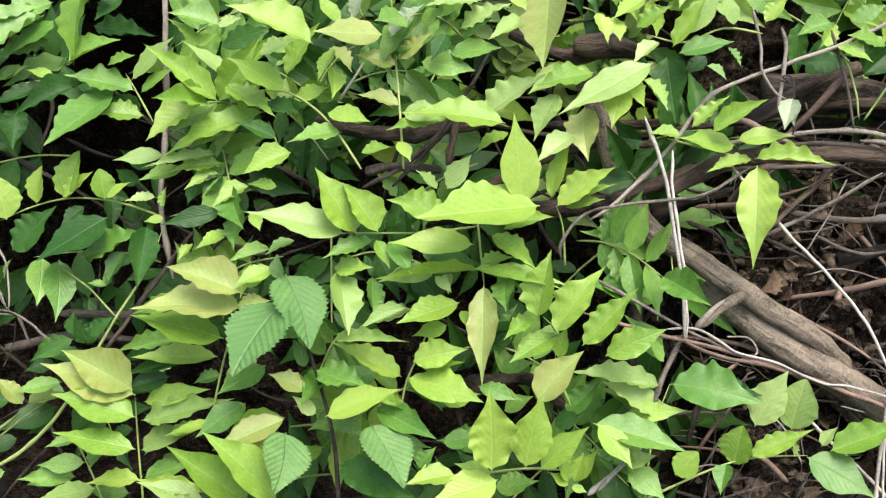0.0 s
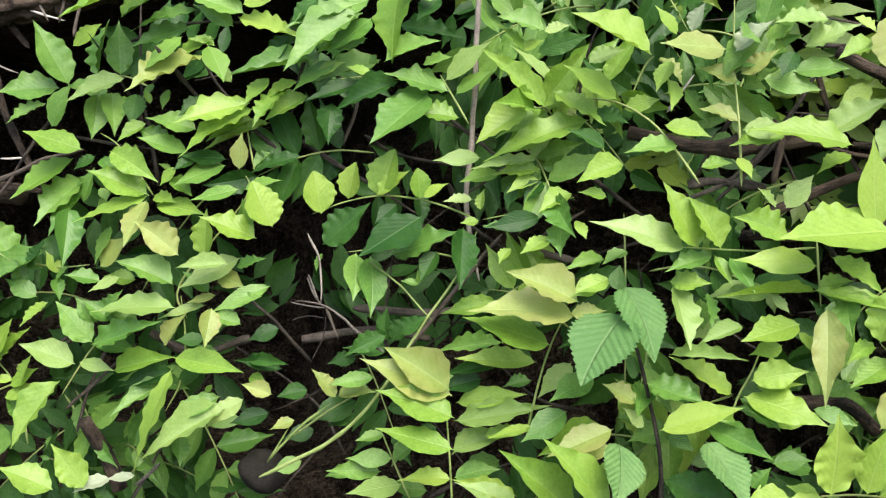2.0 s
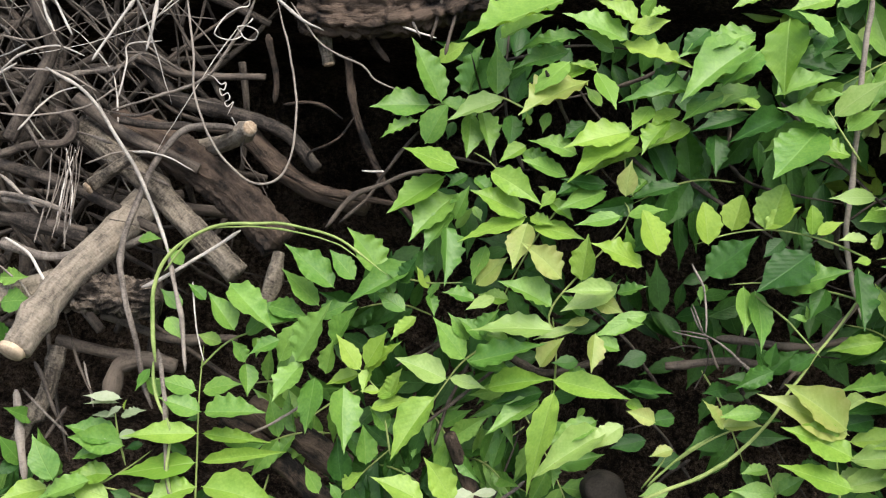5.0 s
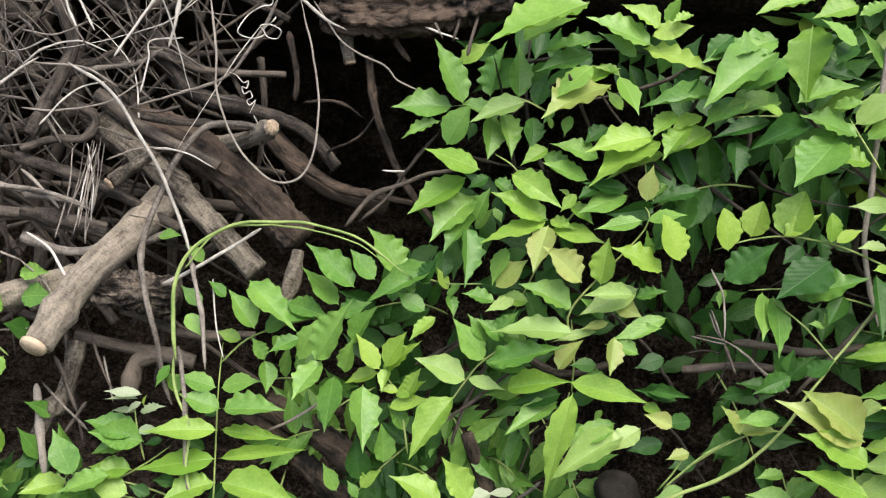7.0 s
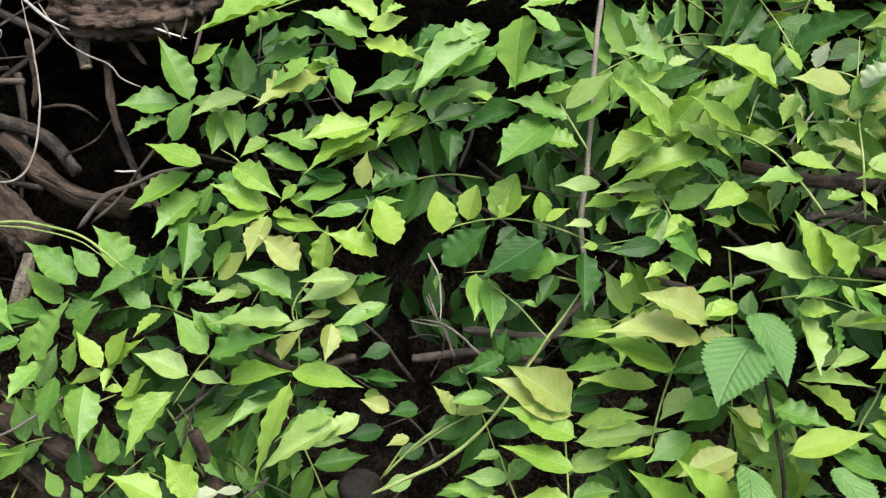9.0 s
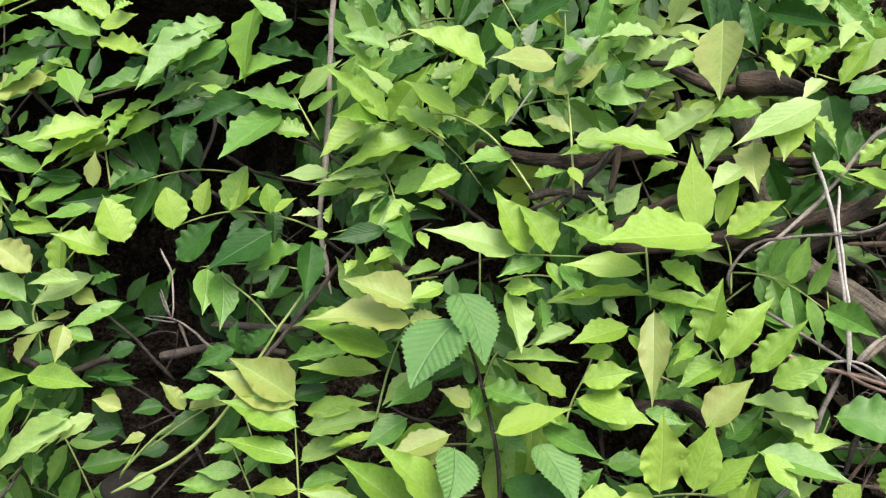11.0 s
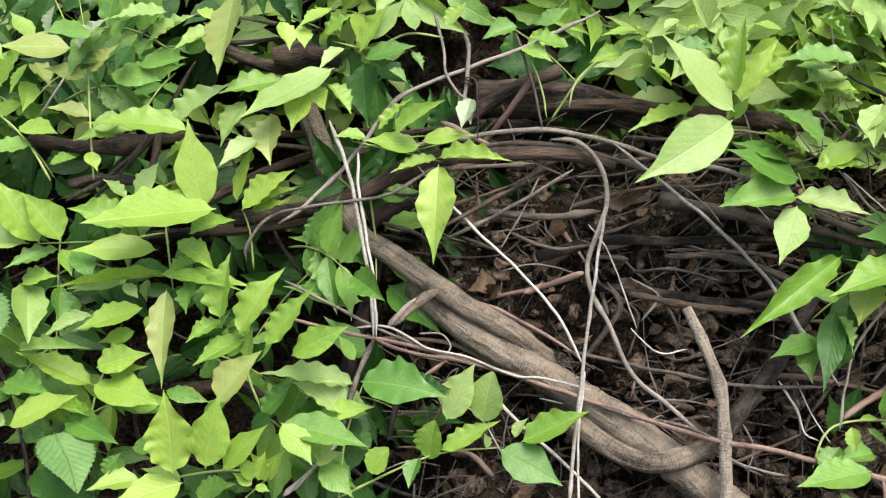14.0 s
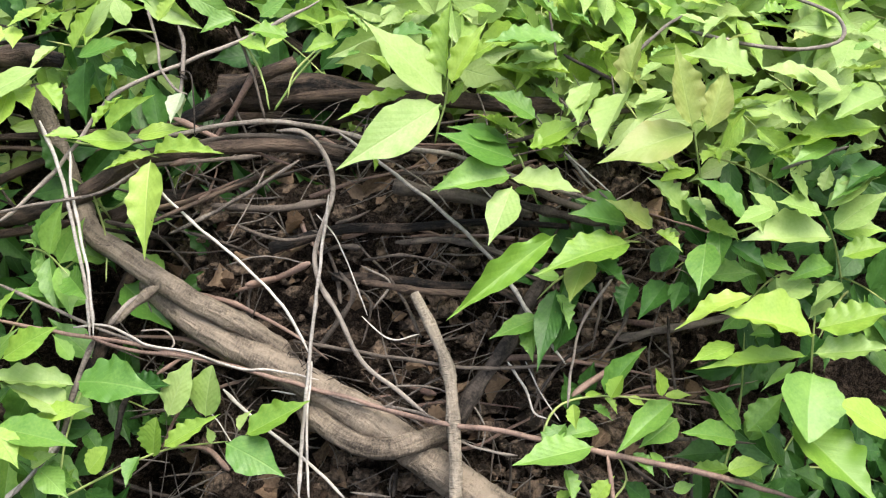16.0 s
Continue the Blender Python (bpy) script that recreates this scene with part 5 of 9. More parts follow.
stem("twig", STRAW, "dry light brown twig", 0.0008, 0.0007, (0.496, 0.735, 0.699), (0.517, 0.729, 0.692), (0.548, 0.723, 0.689), category="twig")
stem("twig", STRAW, "dry light brown twig", 0.0010, 0.0007, (0.424, 0.793, 0.817), (0.450, 0.783, 0.798), (0.467, 0.773, 0.779), category="twig")
stem("twig", TWIG, "thin grey-brown dead twig", 0.0017, 0.0016, (0.492, 0.763, 0.757), (0.508, 0.751, 0.736), (0.534, 0.740, 0.723), category="twig")
stem("branch", TWIG, "grey-brown dead branch in the heap", 0.0027, 0.0023, (0.419, 0.771, 0.756), (0.465, 0.766, 0.756), (0.509, 0.753, 0.742), (0.543, 0.738, 0.723), category="branch", rough=0.2, knots=3, sides=10)
stem("twig", BLEACH, "bleached pale dead twig", 0.0007, 0.0005, (0.311, 0.726, 0.655), (0.338, 0.725, 0.649), (0.365, 0.726, 0.651), category="twig")
stem("twig", STRAW, "dry light brown twig", 0.0008, 0.0007, (0.179, 0.696, 0.610), (0.204, 0.701, 0.617), (0.230, 0.702, 0.612), category="twig")
stem("twig", BLEACH, "bleached pale dead twig", 0.0007, 0.0007, (0.246, 0.721, 0.659), (0.266, 0.717, 0.640), (0.281, 0.709, 0.613), category="twig")
stem("twig", STRAW, "dry light brown twig", 0.0008, 0.0007, (0.471, 0.708, 0.634), (0.478, 0.699, 0.618), (0.472, 0.692, 0.602), category="twig")
stem("twig", BLEACH, "bleached pale dead twig", 0.0007, 0.0007, (0.514, 0.715, 0.666), (0.525, 0.703, 0.641), (0.537, 0.693, 0.622), category="twig")



# ---- tangle of fine twigs in the heap, and litter on the bare soil ----
def tangle(rnd, name, material, label, where, count, reach, radius, category="twig", droop=0.3, single=False):
    verts, faces, uvs = [], [], []
    for _ in range(count):
        p = bank(*where(rnd))
        way = Vector((rnd.uniform(-1, 1), rnd.uniform(-0.35, 0.35), rnd.uniform(-1, 1) * droop * 2)).normalized()
        ln = rnd.uniform(*reach)
        bend = Vector((rnd.uniform(-1, 1), rnd.uniform(-1, 1), rnd.uniform(-1, 1))) * ln * 0.12
        r = rnd.uniform(*radius)
        pts = (p - way * ln / 2, p - way * ln * 0.15 + bend, p + way * ln * 0.2 + bend * 0.7, p + way * ln / 2)
        if category == "branch":
            stem(name, material, label, r, r * 0.35, *pts, rough=0.14, knots=1, sides=9, category=category)
            continue
        if single:
            stem(name, material, label, r, r * 0.3, *pts, rough=0.12, knots=1, sides=6, category=category)
            continue
        COUNT[0] += 1
        v, f, uv = tube(pts, r, r * 0.25, 6, 0.12, 1, COUNT[0])
        faces += [tuple(i + len(verts) for i in g) for g in f]
        verts += v
        uvs += uv
    if verts:
        tagged(new(name, mesh_of(name, verts, faces, material, uvs)), label, category, "", "stuff")


rnd = random.Random(5)
tangle(rnd, "brushwood", STRAW, "fine dry twigs tangled in the heap", lambda r: (r.uniform(-1.5, -0.86), r.uniform(0.9, 0.98), r.uniform(0.03, 0.3)), 190, (0.05, 0.2), (0.0006, 0.002), droop=0.5)
tangle(rnd, "brushwood", TWIG, "thin brown twigs deep in the heap", lambda r: (r.uniform(-1.55, -0.84), r.uniform(0.96, 1.12), r.uniform(-0.12, 0.3)), 190, (0.08, 0.3), (0.0015, 0.005), droop=0.5)
tangle(rnd, "branch", TWIG, "dead branch lying deep in the heap", lambda r: (r.uniform(-1.6, -0.92), r.uniform(1.05, 1.2), r.uniform(-0.12, 0.32)), 44, (0.2, 0.45), (0.006, 0.013), "branch", 0.25)
tangle(rnd, "twig", TWIG, "thin brown twig lying on the bare soil", lambda r: (r.uniform(0.2, 0.66), r.uniform(0.845, 0.875), r.uniform(-0.24, 0.1)), 60, (0.03, 0.16), (0.0007, 0.003), droop=0.18, single=True)
tangle(rnd, "stick", CANE, "rusty brown dead stick lying on the bare soil", lambda r: (r.uniform(0.22, 0.66), r.uniform(0.84, 0.868), r.uniform(-0.2, 0.1)), 46, (0.04, 0.15), (0.0012, 0.0034), droop=0.1, single=True)
tangle(rnd, "brushwood", STRAW, "dry pale stalks on the bare soil", lambda r: (r.uniform(0.2, 0.66), r.uniform(0.832, 0.868), r.uniform(-0.24, 0.1)), 330, (0.012, 0.10), (0.0004, 0.0011), droop=0.4)
tangle(rnd, "brushwood", BLEACH, "bleached fine twigs on top of the heap", lambda r: (r.uniform(-1.4, -0.8), r.uniform(0.88, 0.95), r.uniform(0.06, 0.28)), 32, (0.04, 0.16), (0.0006, 0.0015), droop=0.5)
tangle(rnd, "brushwood", TWIG, "thin dead twigs among the leaves", lambda r: (r.uniform(-0.6, 0.2), r.uniform(0.9, 0.96), r.uniform(-0.26, 0.28)), 60, (0.06, 0.2), (0.0009, 0.003), droop=0.4)
tangle(rnd, "branch", ROT_SHADE, "dark branch under the top growth", lambda r: (r.uniform(0.1, 0.5), r.uniform(0.88, 0.98), r.uniform(0.0, 0.13)), 22, (0.12, 0.4), (0.003, 0.009), "branch", 0.12)

for _ in range(290):
    x, v = rnd.uniform(0.18, 0.68), rnd.uniform(-0.27, 0.14)
    p = bank(x, soil_depth(x, v) - rnd.uniform(0.004, 0.02), v)
    ln = 0.007 + 0.024 * rnd.random() ** 1.6
    way = Vector((rnd.uniform(-1, 1), rnd.uniform(-0.3, 0.3), rnd.uniform(-0.6, 0.6))).normalized() * ln
    ob = tagged(new("dead_leaf", blade(LITTER, rnd.randrange(7), "dry")), "dry curled brown leaf on the soil", "dead leaf", "leaf litter")
    ob.matrix_world = leaf_pose(p, p + way, ln * rnd.uniform(0.4, 0.8), rnd.uniform(-80, 80))


def clods():
    """Dry crumbs and clods of soil strewn over the bare patch."""
    seed_bm = bmesh.new()
    bmesh.ops.create_icosphere(seed_bm, subdivisions=2, radius=1.0)
    ball = [v.co.copy() for v in seed_bm.verts]
    skin = [tuple(v.index for v in f.verts) for f in seed_bm.faces]
    seed_bm.free()
    verts, faces, uvs = [], [], []
    for _ in range(1500):
        x, v = rnd.uniform(0.17, 0.72), rnd.uniform(-0.28, 0.13)
        r = 0.0022 + 0.0105 * rnd.random() ** 2.6
        c = bank(x, soil_depth(x, v) - rnd.uniform(0.0, 0.016), v)
        sx, sy, sz, off = rnd.uniform(0.8, 1.5), rnd.uniform(0.7, 1.2), rnd.uniform(0.5, 0.9), Vector((rnd.uniform(0, 90), rnd.uniform(0, 90), 0))
        k = len(verts)
        for p in ball:
            g = r * (1 + 0.55 * noise.noise(p * 1.4 + off) + 0.3 * noise.noise(p * 3.3 + off))
            verts.append(c + Vector((p.x * sx, p.y * sy, p.z * sz)) * g)
            uvs.append((verts[-1].x, verts[-1].z))
        faces += [tuple(n + k for n in f) for f in skin]
    tagged(new("soil_clods", mesh_of("soil_clods", verts, faces, CRUMB, uvs, smooth=False)), "dry brown crumbs and clods on the bare soil", "soil", "", "stuff")


clods()


def stone(label, centre, size):
    """A rounded, slightly lumpy body that stands for the end of a log."""
    bm = bmesh.new()
    bmesh.ops.create_icosphere(bm, subdivisions=4, radius=1.0)
    for v in bm.verts:
        n = noise.noise(v.co * 1.3) * 0.22 + noise.noise(v.co * 4.1) * 0.05
        v.co = Vector((v.co.x * size[0], v.co.y * size[1], v.co.z * size[2])) * (1 + n)
    me = bpy.data.meshes.new("stone")
    bm.to_mesh(me)
    bm.free()
    me.polygons.foreach_set("use_smooth", [True] * len(me.polygons))
    me.materials.append(LOG_END)
    ob = tagged(new("stone", me), label, "stone")
    ob.location = centre
    return ob


# the rounded end of a dark log, modelled as a lumpy ball
stone("smooth dark log end half buried under the leaves", (-0.415, 0.815, 0.527), (0.022, 0.021, 0.019))


# ---- leaf sprays on the face of the bank ----
s = spray(GREEN, "low green spray at the foot of the dead wood", (-0.835, 0.736, 0.501), (-0.881, 0.733, 0.508), (-0.926, 0.729, 0.514))
leaf(s, -0.910, 0.733, 0.522, -0.912, 0.721, 0.578, 0.022, 33)
leaf(s, -0.915, 0.735, 0.511, -0.960, 0.728, 0.511, 0.020, 52, MINT)
leaf(s, -0.985, 0.808, 0.681, -0.950, 0.795, 0.691, 0.017, -12)
leaf(s, -0.980, 0.797, 0.661, -0.946, 0.785, 0.674, 0.023, -24)
leaf(s, -0.965, 0.784, 0.632, -0.978, 0.761, 0.652, 0.022, 49, DARK_SHADE)
leaf(s, -0.890, 0.730, 0.509, -0.908, 0.695, 0.519, 0.021, 20)
s = spray(GREEN, "broad low leaves at the foot of the fallen logs", (-0.804, 0.739, 0.503), (-0.846, 0.739, 0.515), (-0.897, 0.735, 0.523))
leaf(s, -0.912, 0.726, 0.518, -0.944, 0.699, 0.520, 0.023, 32, LIME2)
leaf(s, -0.939, 0.738, 0.531, -0.954, 0.727, 0.568, 0.017, 37)
leaf(s, -0.944, 0.740, 0.535, -0.954, 0.716, 0.534, 0.014, 11, DARK_SHADE)
leaf(s, -0.935, 0.757, 0.568, -0.950, 0.736, 0.590, 0.015, 39)
s = spray(GREEN, "green spray beside the cut log", (-0.982, 0.771, 0.613), (-1.005, 0.777, 0.630), (-1.025, 0.789, 0.657))
leaf(s, -0.994, 0.790, 0.649, -1.013, 0.764, 0.680, 0.023, 39)
leaf(s, -0.994, 0.777, 0.632, -1.011, 0.737, 0.644, 0.025, 20)
leaf(s, -0.985, 0.768, 0.614, -0.994, 0.726, 0.607, 0.023, -8)
leaf(s, -1.008, 0.801, 0.676, -1.008, 0.790, 0.719, 0.020, 36, LIME2)
leaf(s, -1.022, 0.782, 0.649, -1.040, 0.752, 0.660, 0.025, 25, DARK_SHADE)
s = spray(GREEN, "low green spray in front of the fallen logs", (-0.963, 0.717, 0.507), (-0.990, 0.722, 0.524), (-1.018, 0.727, 0.540))
leaf(s, -0.970, 0.723, 0.514, -0.990, 0.686, 0.524, 0.025, 33)
leaf(s, -0.988, 0.727, 0.521, -1.009, 0.706, 0.555, 0.025, 55)
leaf(s, -0.979, 0.732, 0.531, -0.980, 0.724, 0.582, 0.020, 35, LIME2)
leaf(s, -1.001, 0.724, 0.533, -1.020, 0.696, 0.537, 0.023, 24, DARK_SHADE)
s = spray(GREEN, "large shaded green leaves hanging in the upper growth")
leaf(s, -0.306, 0.913, 0.957, -0.316, 0.860, 0.908, 0.041, 31, LIME2)
leaf(s, -0.333, 0.911, 0.943, -0.375, 0.885, 0.930, 0.029, 24)
leaf(s, -0.329, 0.896, 0.930, -0.363, 0.858, 0.908, 0.031, 28)
leaf(s, -0.272, 0.902, 0.949, -0.289, 0.876, 0.933, 0.019, 20, DARK_SHADE)
leaf(s, -0.309, 0.934, 0.920, -0.250, 0.915, 0.916, 0.025, -22, DARK_SHADE)
leaf(s, -0.315, 0.874, 0.897, -0.270, 0.871, 0.922, 0.029, -43)
leaf(s, -0.322, 0.910, 0.892, -0.374, 0.876, 0.879, 0.036, 38)
leaf(s, -0.325, 0.869, 0.888, -0.346, 0.864, 0.895, 0.013, 36, LIME2)
leaf(s, -0.326, 0.910, 0.897, -0.343, 0.895, 0.880, 0.016, 43)
leaf(s, -0.364, 0.904, 0.876, -0.377, 0.886, 0.863, 0.015, 43)
leaf(s, -0.302, 0.874, 0.881, -0.351, 0.837, 0.868, 0.022, 19, DARK_SHADE)
s = spray(GREEN, "drooping green pinnate spray with wavy leaflets", (-0.241, 0.851, 0.853), (-0.259, 0.871, 0.876), (-0.268, 0.879, 0.888))
leaf(s, -0.259, 0.870, 0.875, -0.314, 0.861, 0.892, 0.032, 44)
leaf(s, -0.276, 0.874, 0.876, -0.321, 0.851, 0.857, 0.030, 25)
leaf(s, -0.276, 0.865, 0.874, -0.319, 0.808, 0.845, 0.042, 32)
leaf(s, -0.249, 0.854, 0.857, -0.286, 0.846, 0.862, 0.022, 34, LIME2)
leaf(s, -0.259, 0.884, 0.855, -0.287, 0.883, 0.870, 0.016, 22, DARK_SHADE)
leaf(s, -0.283, 0.880, 0.895, -0.258, 0.875, 0.905, 0.015, -38)
leaf(s, -0.263, 0.877, 0.883, -0.227, 0.877, 0.921, 0.029, -46, MINT)
leaf(s, -0.253, 0.866, 0.874, -0.225, 0.869, 0.900, 0.021, -43)
s = spray(GREEN, "bright green leaflets against the dark hollow")
leaf(s, -0.182, 0.863, 0.930, -0.220, 0.854, 0.946, 0.024, 36)
leaf(s, -0.197, 0.854, 0.913, -0.221, 0.858, 0.943, 0.016, 42, LIME2)
leaf(s, -0.183, 0.859, 0.931, -0.162, 0.856, 0.938, 0.012, -24, MINT)
leaf(s, -0.187, 0.884, 0.909, -0.145, 0.876, 0.929, 0.019, -14, DARK_SHADE)
leaf(s, -0.200, 0.856, 0.915, -0.183, 0.855, 0.925, 0.011, -26, LIME)
s = spray(LIME, "long lime shoot with olive folded leaflets", (-0.062, 0.765, 0.836), (-0.080, 0.786, 0.857), (-0.098, 0.799, 0.874), (-0.123, 0.822, 0.883), (-0.151, 0.838, 0.882))
leaf(s, -0.101, 0.814, 0.923, -0.161, 0.803, 0.960, 0.040, 43)
leaf(s, -0.179, 0.819, 0.877, -0.232, 0.816, 0.924, 0.023, 23, LIME2)
leaf(s, -0.169, 0.843, 0.890, -0.209, 0.844, 0.924, 0.019, 43, MINT)
leaf(s, -0.124, 0.813, 0.887, -0.163, 0.811, 0.919, 0.029, 46)
leaf(s, -0.147, 0.838, 0.910, -0.119, 0.838, 0.924, 0.017, -36, MINT)
leaf(s, -0.193, 0.820, 0.874, -0.234, 0.795, 0.856, 0.029, 32)
leaf(s, -0.143, 0.826, 0.867, -0.226, 0.792, 0.850, 0.028, 23, LIME2)
leaf(s, -0.174, 0.831, 0.888, -0.130, 0.804, 0.869, 0.029, -45, LIME2)
leaf(s, -0.118, 0.816, 0.879, -0.091, 0.814, 0.891, 0.016, -33)
leaf(s, -0.089, 0.791, 0.874, -0.055, 0.776, 0.871, 0.021, -36, LIME2)
s = spray(GREEN, "mixed pale and green leaflets under the lime shoot", (-0.126, 0.792, 0.833), (-0.131, 0.803, 0.846), (-0.140, 0.822, 0.860))
leaf(s, -0.168, 0.861, 0.851, -0.190, 0.831, 0.829, 0.024, 45, MINT)
leaf(s, -0.131, 0.802, 0.851, -0.162, 0.798, 0.866, 0.015, 24, DARK_SHADE)
leaf(s, -0.178, 0.827, 0.849, -0.218, 0.809, 0.841, 0.021, 45, MINT)
leaf(s, -0.229, 0.830, 0.830, -0.267, 0.818, 0.833, 0.015, 22, MINT)
leaf(s, -0.183, 0.821, 0.833, -0.238, 0.797, 0.831, 0.013, 22, MINT)
leaf(s, -0.118, 0.789, 0.843, -0.153, 0.768, 0.835, 0.022, 23, LIME2)
leaf(s, -0.078, 0.784, 0.860, -0.118, 0.772, 0.863, 0.024, 38)
leaf(s, -0.140, 0.825, 0.875, -0.113, 0.810, 0.870, 0.017, -24, DARK_SHADE)
s = spray(LIME, "arching shoot with a row of rounded lime leaflets standing up", (-0.228, 0.811, 0.782), (-0.257, 0.819, 0.790), (-0.282, 0.823, 0.794), (-0.312, 0.829, 0.793), (-0.341, 0.829, 0.786), (-0.369, 0.824, 0.775))
leaf(s, -0.359, 0.815, 0.779, -0.365, 0.823, 0.814, 0.030, 38, LIME, "round")
leaf(s, -0.339, 0.831, 0.788, -0.335, 0.837, 0.819, 0.027, -33, LIME, "round")
leaf(s, -0.313, 0.827, 0.793, -0.305, 0.834, 0.833, 0.035, -31, LIME2, "round")
leaf(s, -0.314, 0.824, 0.795, -0.288, 0.826, 0.818, 0.019, -36)
leaf(s, -0.277, 0.817, 0.796, -0.279, 0.821, 0.821, 0.021, 41, LIME2, "round")
leaf(s, -0.274, 0.814, 0.798, -0.256, 0.814, 0.814, 0.013, -40)
leaf(s, -0.234, 0.813, 0.799, -0.258, 0.807, 0.799, 0.014, 41, MINT)
leaf(s, -0.227, 0.808, 0.792, -0.226, 0.812, 0.809, 0.010, -32, LIME2)
s = spray(DARK_SHADE, "dark blue-green drooping spray under the arching shoot", (-0.227, 0.785, 0.753), (-0.252, 0.802, 0.753), (-0.284, 0.816, 0.751), (-0.312, 0.813, 0.751), (-0.338, 0.807, 0.749))
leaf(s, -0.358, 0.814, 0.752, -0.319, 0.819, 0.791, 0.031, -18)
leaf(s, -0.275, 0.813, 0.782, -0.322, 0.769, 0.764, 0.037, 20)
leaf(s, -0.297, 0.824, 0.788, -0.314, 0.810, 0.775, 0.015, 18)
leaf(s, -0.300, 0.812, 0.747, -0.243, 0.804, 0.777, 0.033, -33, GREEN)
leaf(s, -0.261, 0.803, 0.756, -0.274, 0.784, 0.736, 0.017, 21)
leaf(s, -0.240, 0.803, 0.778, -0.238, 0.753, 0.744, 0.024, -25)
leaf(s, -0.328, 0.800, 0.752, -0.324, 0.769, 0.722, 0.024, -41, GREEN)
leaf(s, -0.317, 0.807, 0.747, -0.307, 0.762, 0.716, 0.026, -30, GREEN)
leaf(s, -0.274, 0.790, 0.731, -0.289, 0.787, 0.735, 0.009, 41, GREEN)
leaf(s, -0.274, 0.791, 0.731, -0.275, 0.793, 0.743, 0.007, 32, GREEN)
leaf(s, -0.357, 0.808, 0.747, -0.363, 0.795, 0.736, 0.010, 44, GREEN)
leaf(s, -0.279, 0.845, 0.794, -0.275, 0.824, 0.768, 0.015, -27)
s = spray(GREEN, "small overlapping green leaflets inside the growth", (-0.153, 0.798, 0.810), (-0.175, 0.806, 0.801), (-0.200, 0.810, 0.790), (-0.224, 0.811, 0.783))
leaf(s, -0.213, 0.827, 0.819, -0.245, 0.807, 0.816, 0.017, 32, LIME2)
leaf(s, -0.179, 0.822, 0.825, -0.218, 0.803, 0.825, 0.015, 27, LIME2)
leaf(s, -0.181, 0.816, 0.818, -0.207, 0.799, 0.813, 0.016, 38, LIME2)
leaf(s, -0.178, 0.812, 0.818, -0.193, 0.796, 0.804, 0.015, 18, DARK_SHADE)
leaf(s, -0.201, 0.814, 0.813, -0.206, 0.800, 0.797, 0.012, 22, DARK_SHADE)
leaf(s, -0.178, 0.796, 0.792, -0.221, 0.775, 0.792, 0.017, 14, DARK_SHADE)
leaf(s, -0.199, 0.803, 0.778, -0.224, 0.796, 0.784, 0.015, 44)
leaf(s, -0.155, 0.802, 0.812, -0.181, 0.781, 0.805, 0.019, 36, LIME2)
leaf(s, -0.129, 0.779, 0.818, -0.150, 0.773, 0.825, 0.012, 26, LIME2)
leaf(s, -0.161, 0.789, 0.797, -0.163, 0.758, 0.774, 0.022, 35)
leaf(s, -0.151, 0.783, 0.796, -0.142, 0.768, 0.787, 0.011, -37, LIME2)
leaf(s, -0.169, 0.781, 0.781, -0.194, 0.766, 0.772, 0.017, 43, LIME2)
leaf(s, -0.201, 0.788, 0.768, -0.210, 0.774, 0.759, 0.010, 30, LIME)
leaf(s, -0.130, 0.742, 0.780, -0.161, 0.727, 0.778, 0.015, 42, LIME2)
leaf(s, -0.113, 0.748, 0.785, -0.133, 0.732, 0.780, 0.014, 44)
leaf(s, -0.228, 0.811, 0.782, -0.243, 0.803, 0.782, 0.009, 22, LIME2)
leaf(s, -0.134, 0.734, 0.766, -0.155, 0.716, 0.761, 0.016, 23, LIME2)
s = spray(BRONZE, "pale yellow spray with jagged broad leaflets", (-0.181, 0.713, 0.642), (-0.171, 0.734, 0.690), (-0.159, 0.743, 0.724), (-0.148, 0.736, 0.741))
leaf(s, -0.149, 0.719, 0.753, -0.201, 0.715, 0.781, 0.032, 35)
leaf(s, -0.150, 0.722, 0.740, -0.227, 0.704, 0.761, 0.040, 41)
leaf(s, -0.154, 0.720, 0.743, -0.128, 0.717, 0.749, 0.015, -25)
leaf(s, -0.167, 0.722, 0.715, -0.233, 0.717, 0.742, 0.039, 45, LIME2)
leaf(s, -0.176, 0.738, 0.692, -0.240, 0.725, 0.699, 0.020, 34, LIME)
leaf(s, -0.203, 0.752, 0.701, -0.256, 0.733, 0.700, 0.015, 30, GREEN)
leaf(s, -0.204, 0.751, 0.683, -0.250, 0.730, 0.682, 0.013, 18, DARK_SHADE)
leaf(s, -0.218, 0.747, 0.670, -0.252, 0.732, 0.666, 0.018, 15, DARK_SHADE)
leaf(s, -0.134, 0.713, 0.697, -0.168, 0.685, 0.688, 0.023, 31, GREEN)
leaf(s, -0.152, 0.706, 0.668, -0.187, 0.685, 0.655, 0.023, 31, GREEN)
s = spray(NETTLE, "nettle plant with toothed green leaves on a dull stem", (-0.078, 0.670, 0.599), (-0.082, 0.687, 0.647), (-0.095, 0.704, 0.695), (-0.107, 0.710, 0.730), (-0.119, 0.729, 0.758), name="nettle_plant", group="", category="nettle", stalk=TWIG, r=0.0019)
leaf(s, -0.122, 0.715, 0.766, -0.122, 0.717, 0.785, 0.016, -31, NETTLE, "nettle")
leaf(s, -0.117, 0.720, 0.768, -0.092, 0.672, 0.737, 0.045, -32, NETTLE, "nettle")
leaf(s, -0.117, 0.702, 0.753, -0.151, 0.654, 0.724, 0.055, 39, NETTLE, "nettle")
leaf(s, -0.115, 0.671, 0.663, -0.115, 0.630, 0.641, 0.040, -33, NETTLE, "nettle")
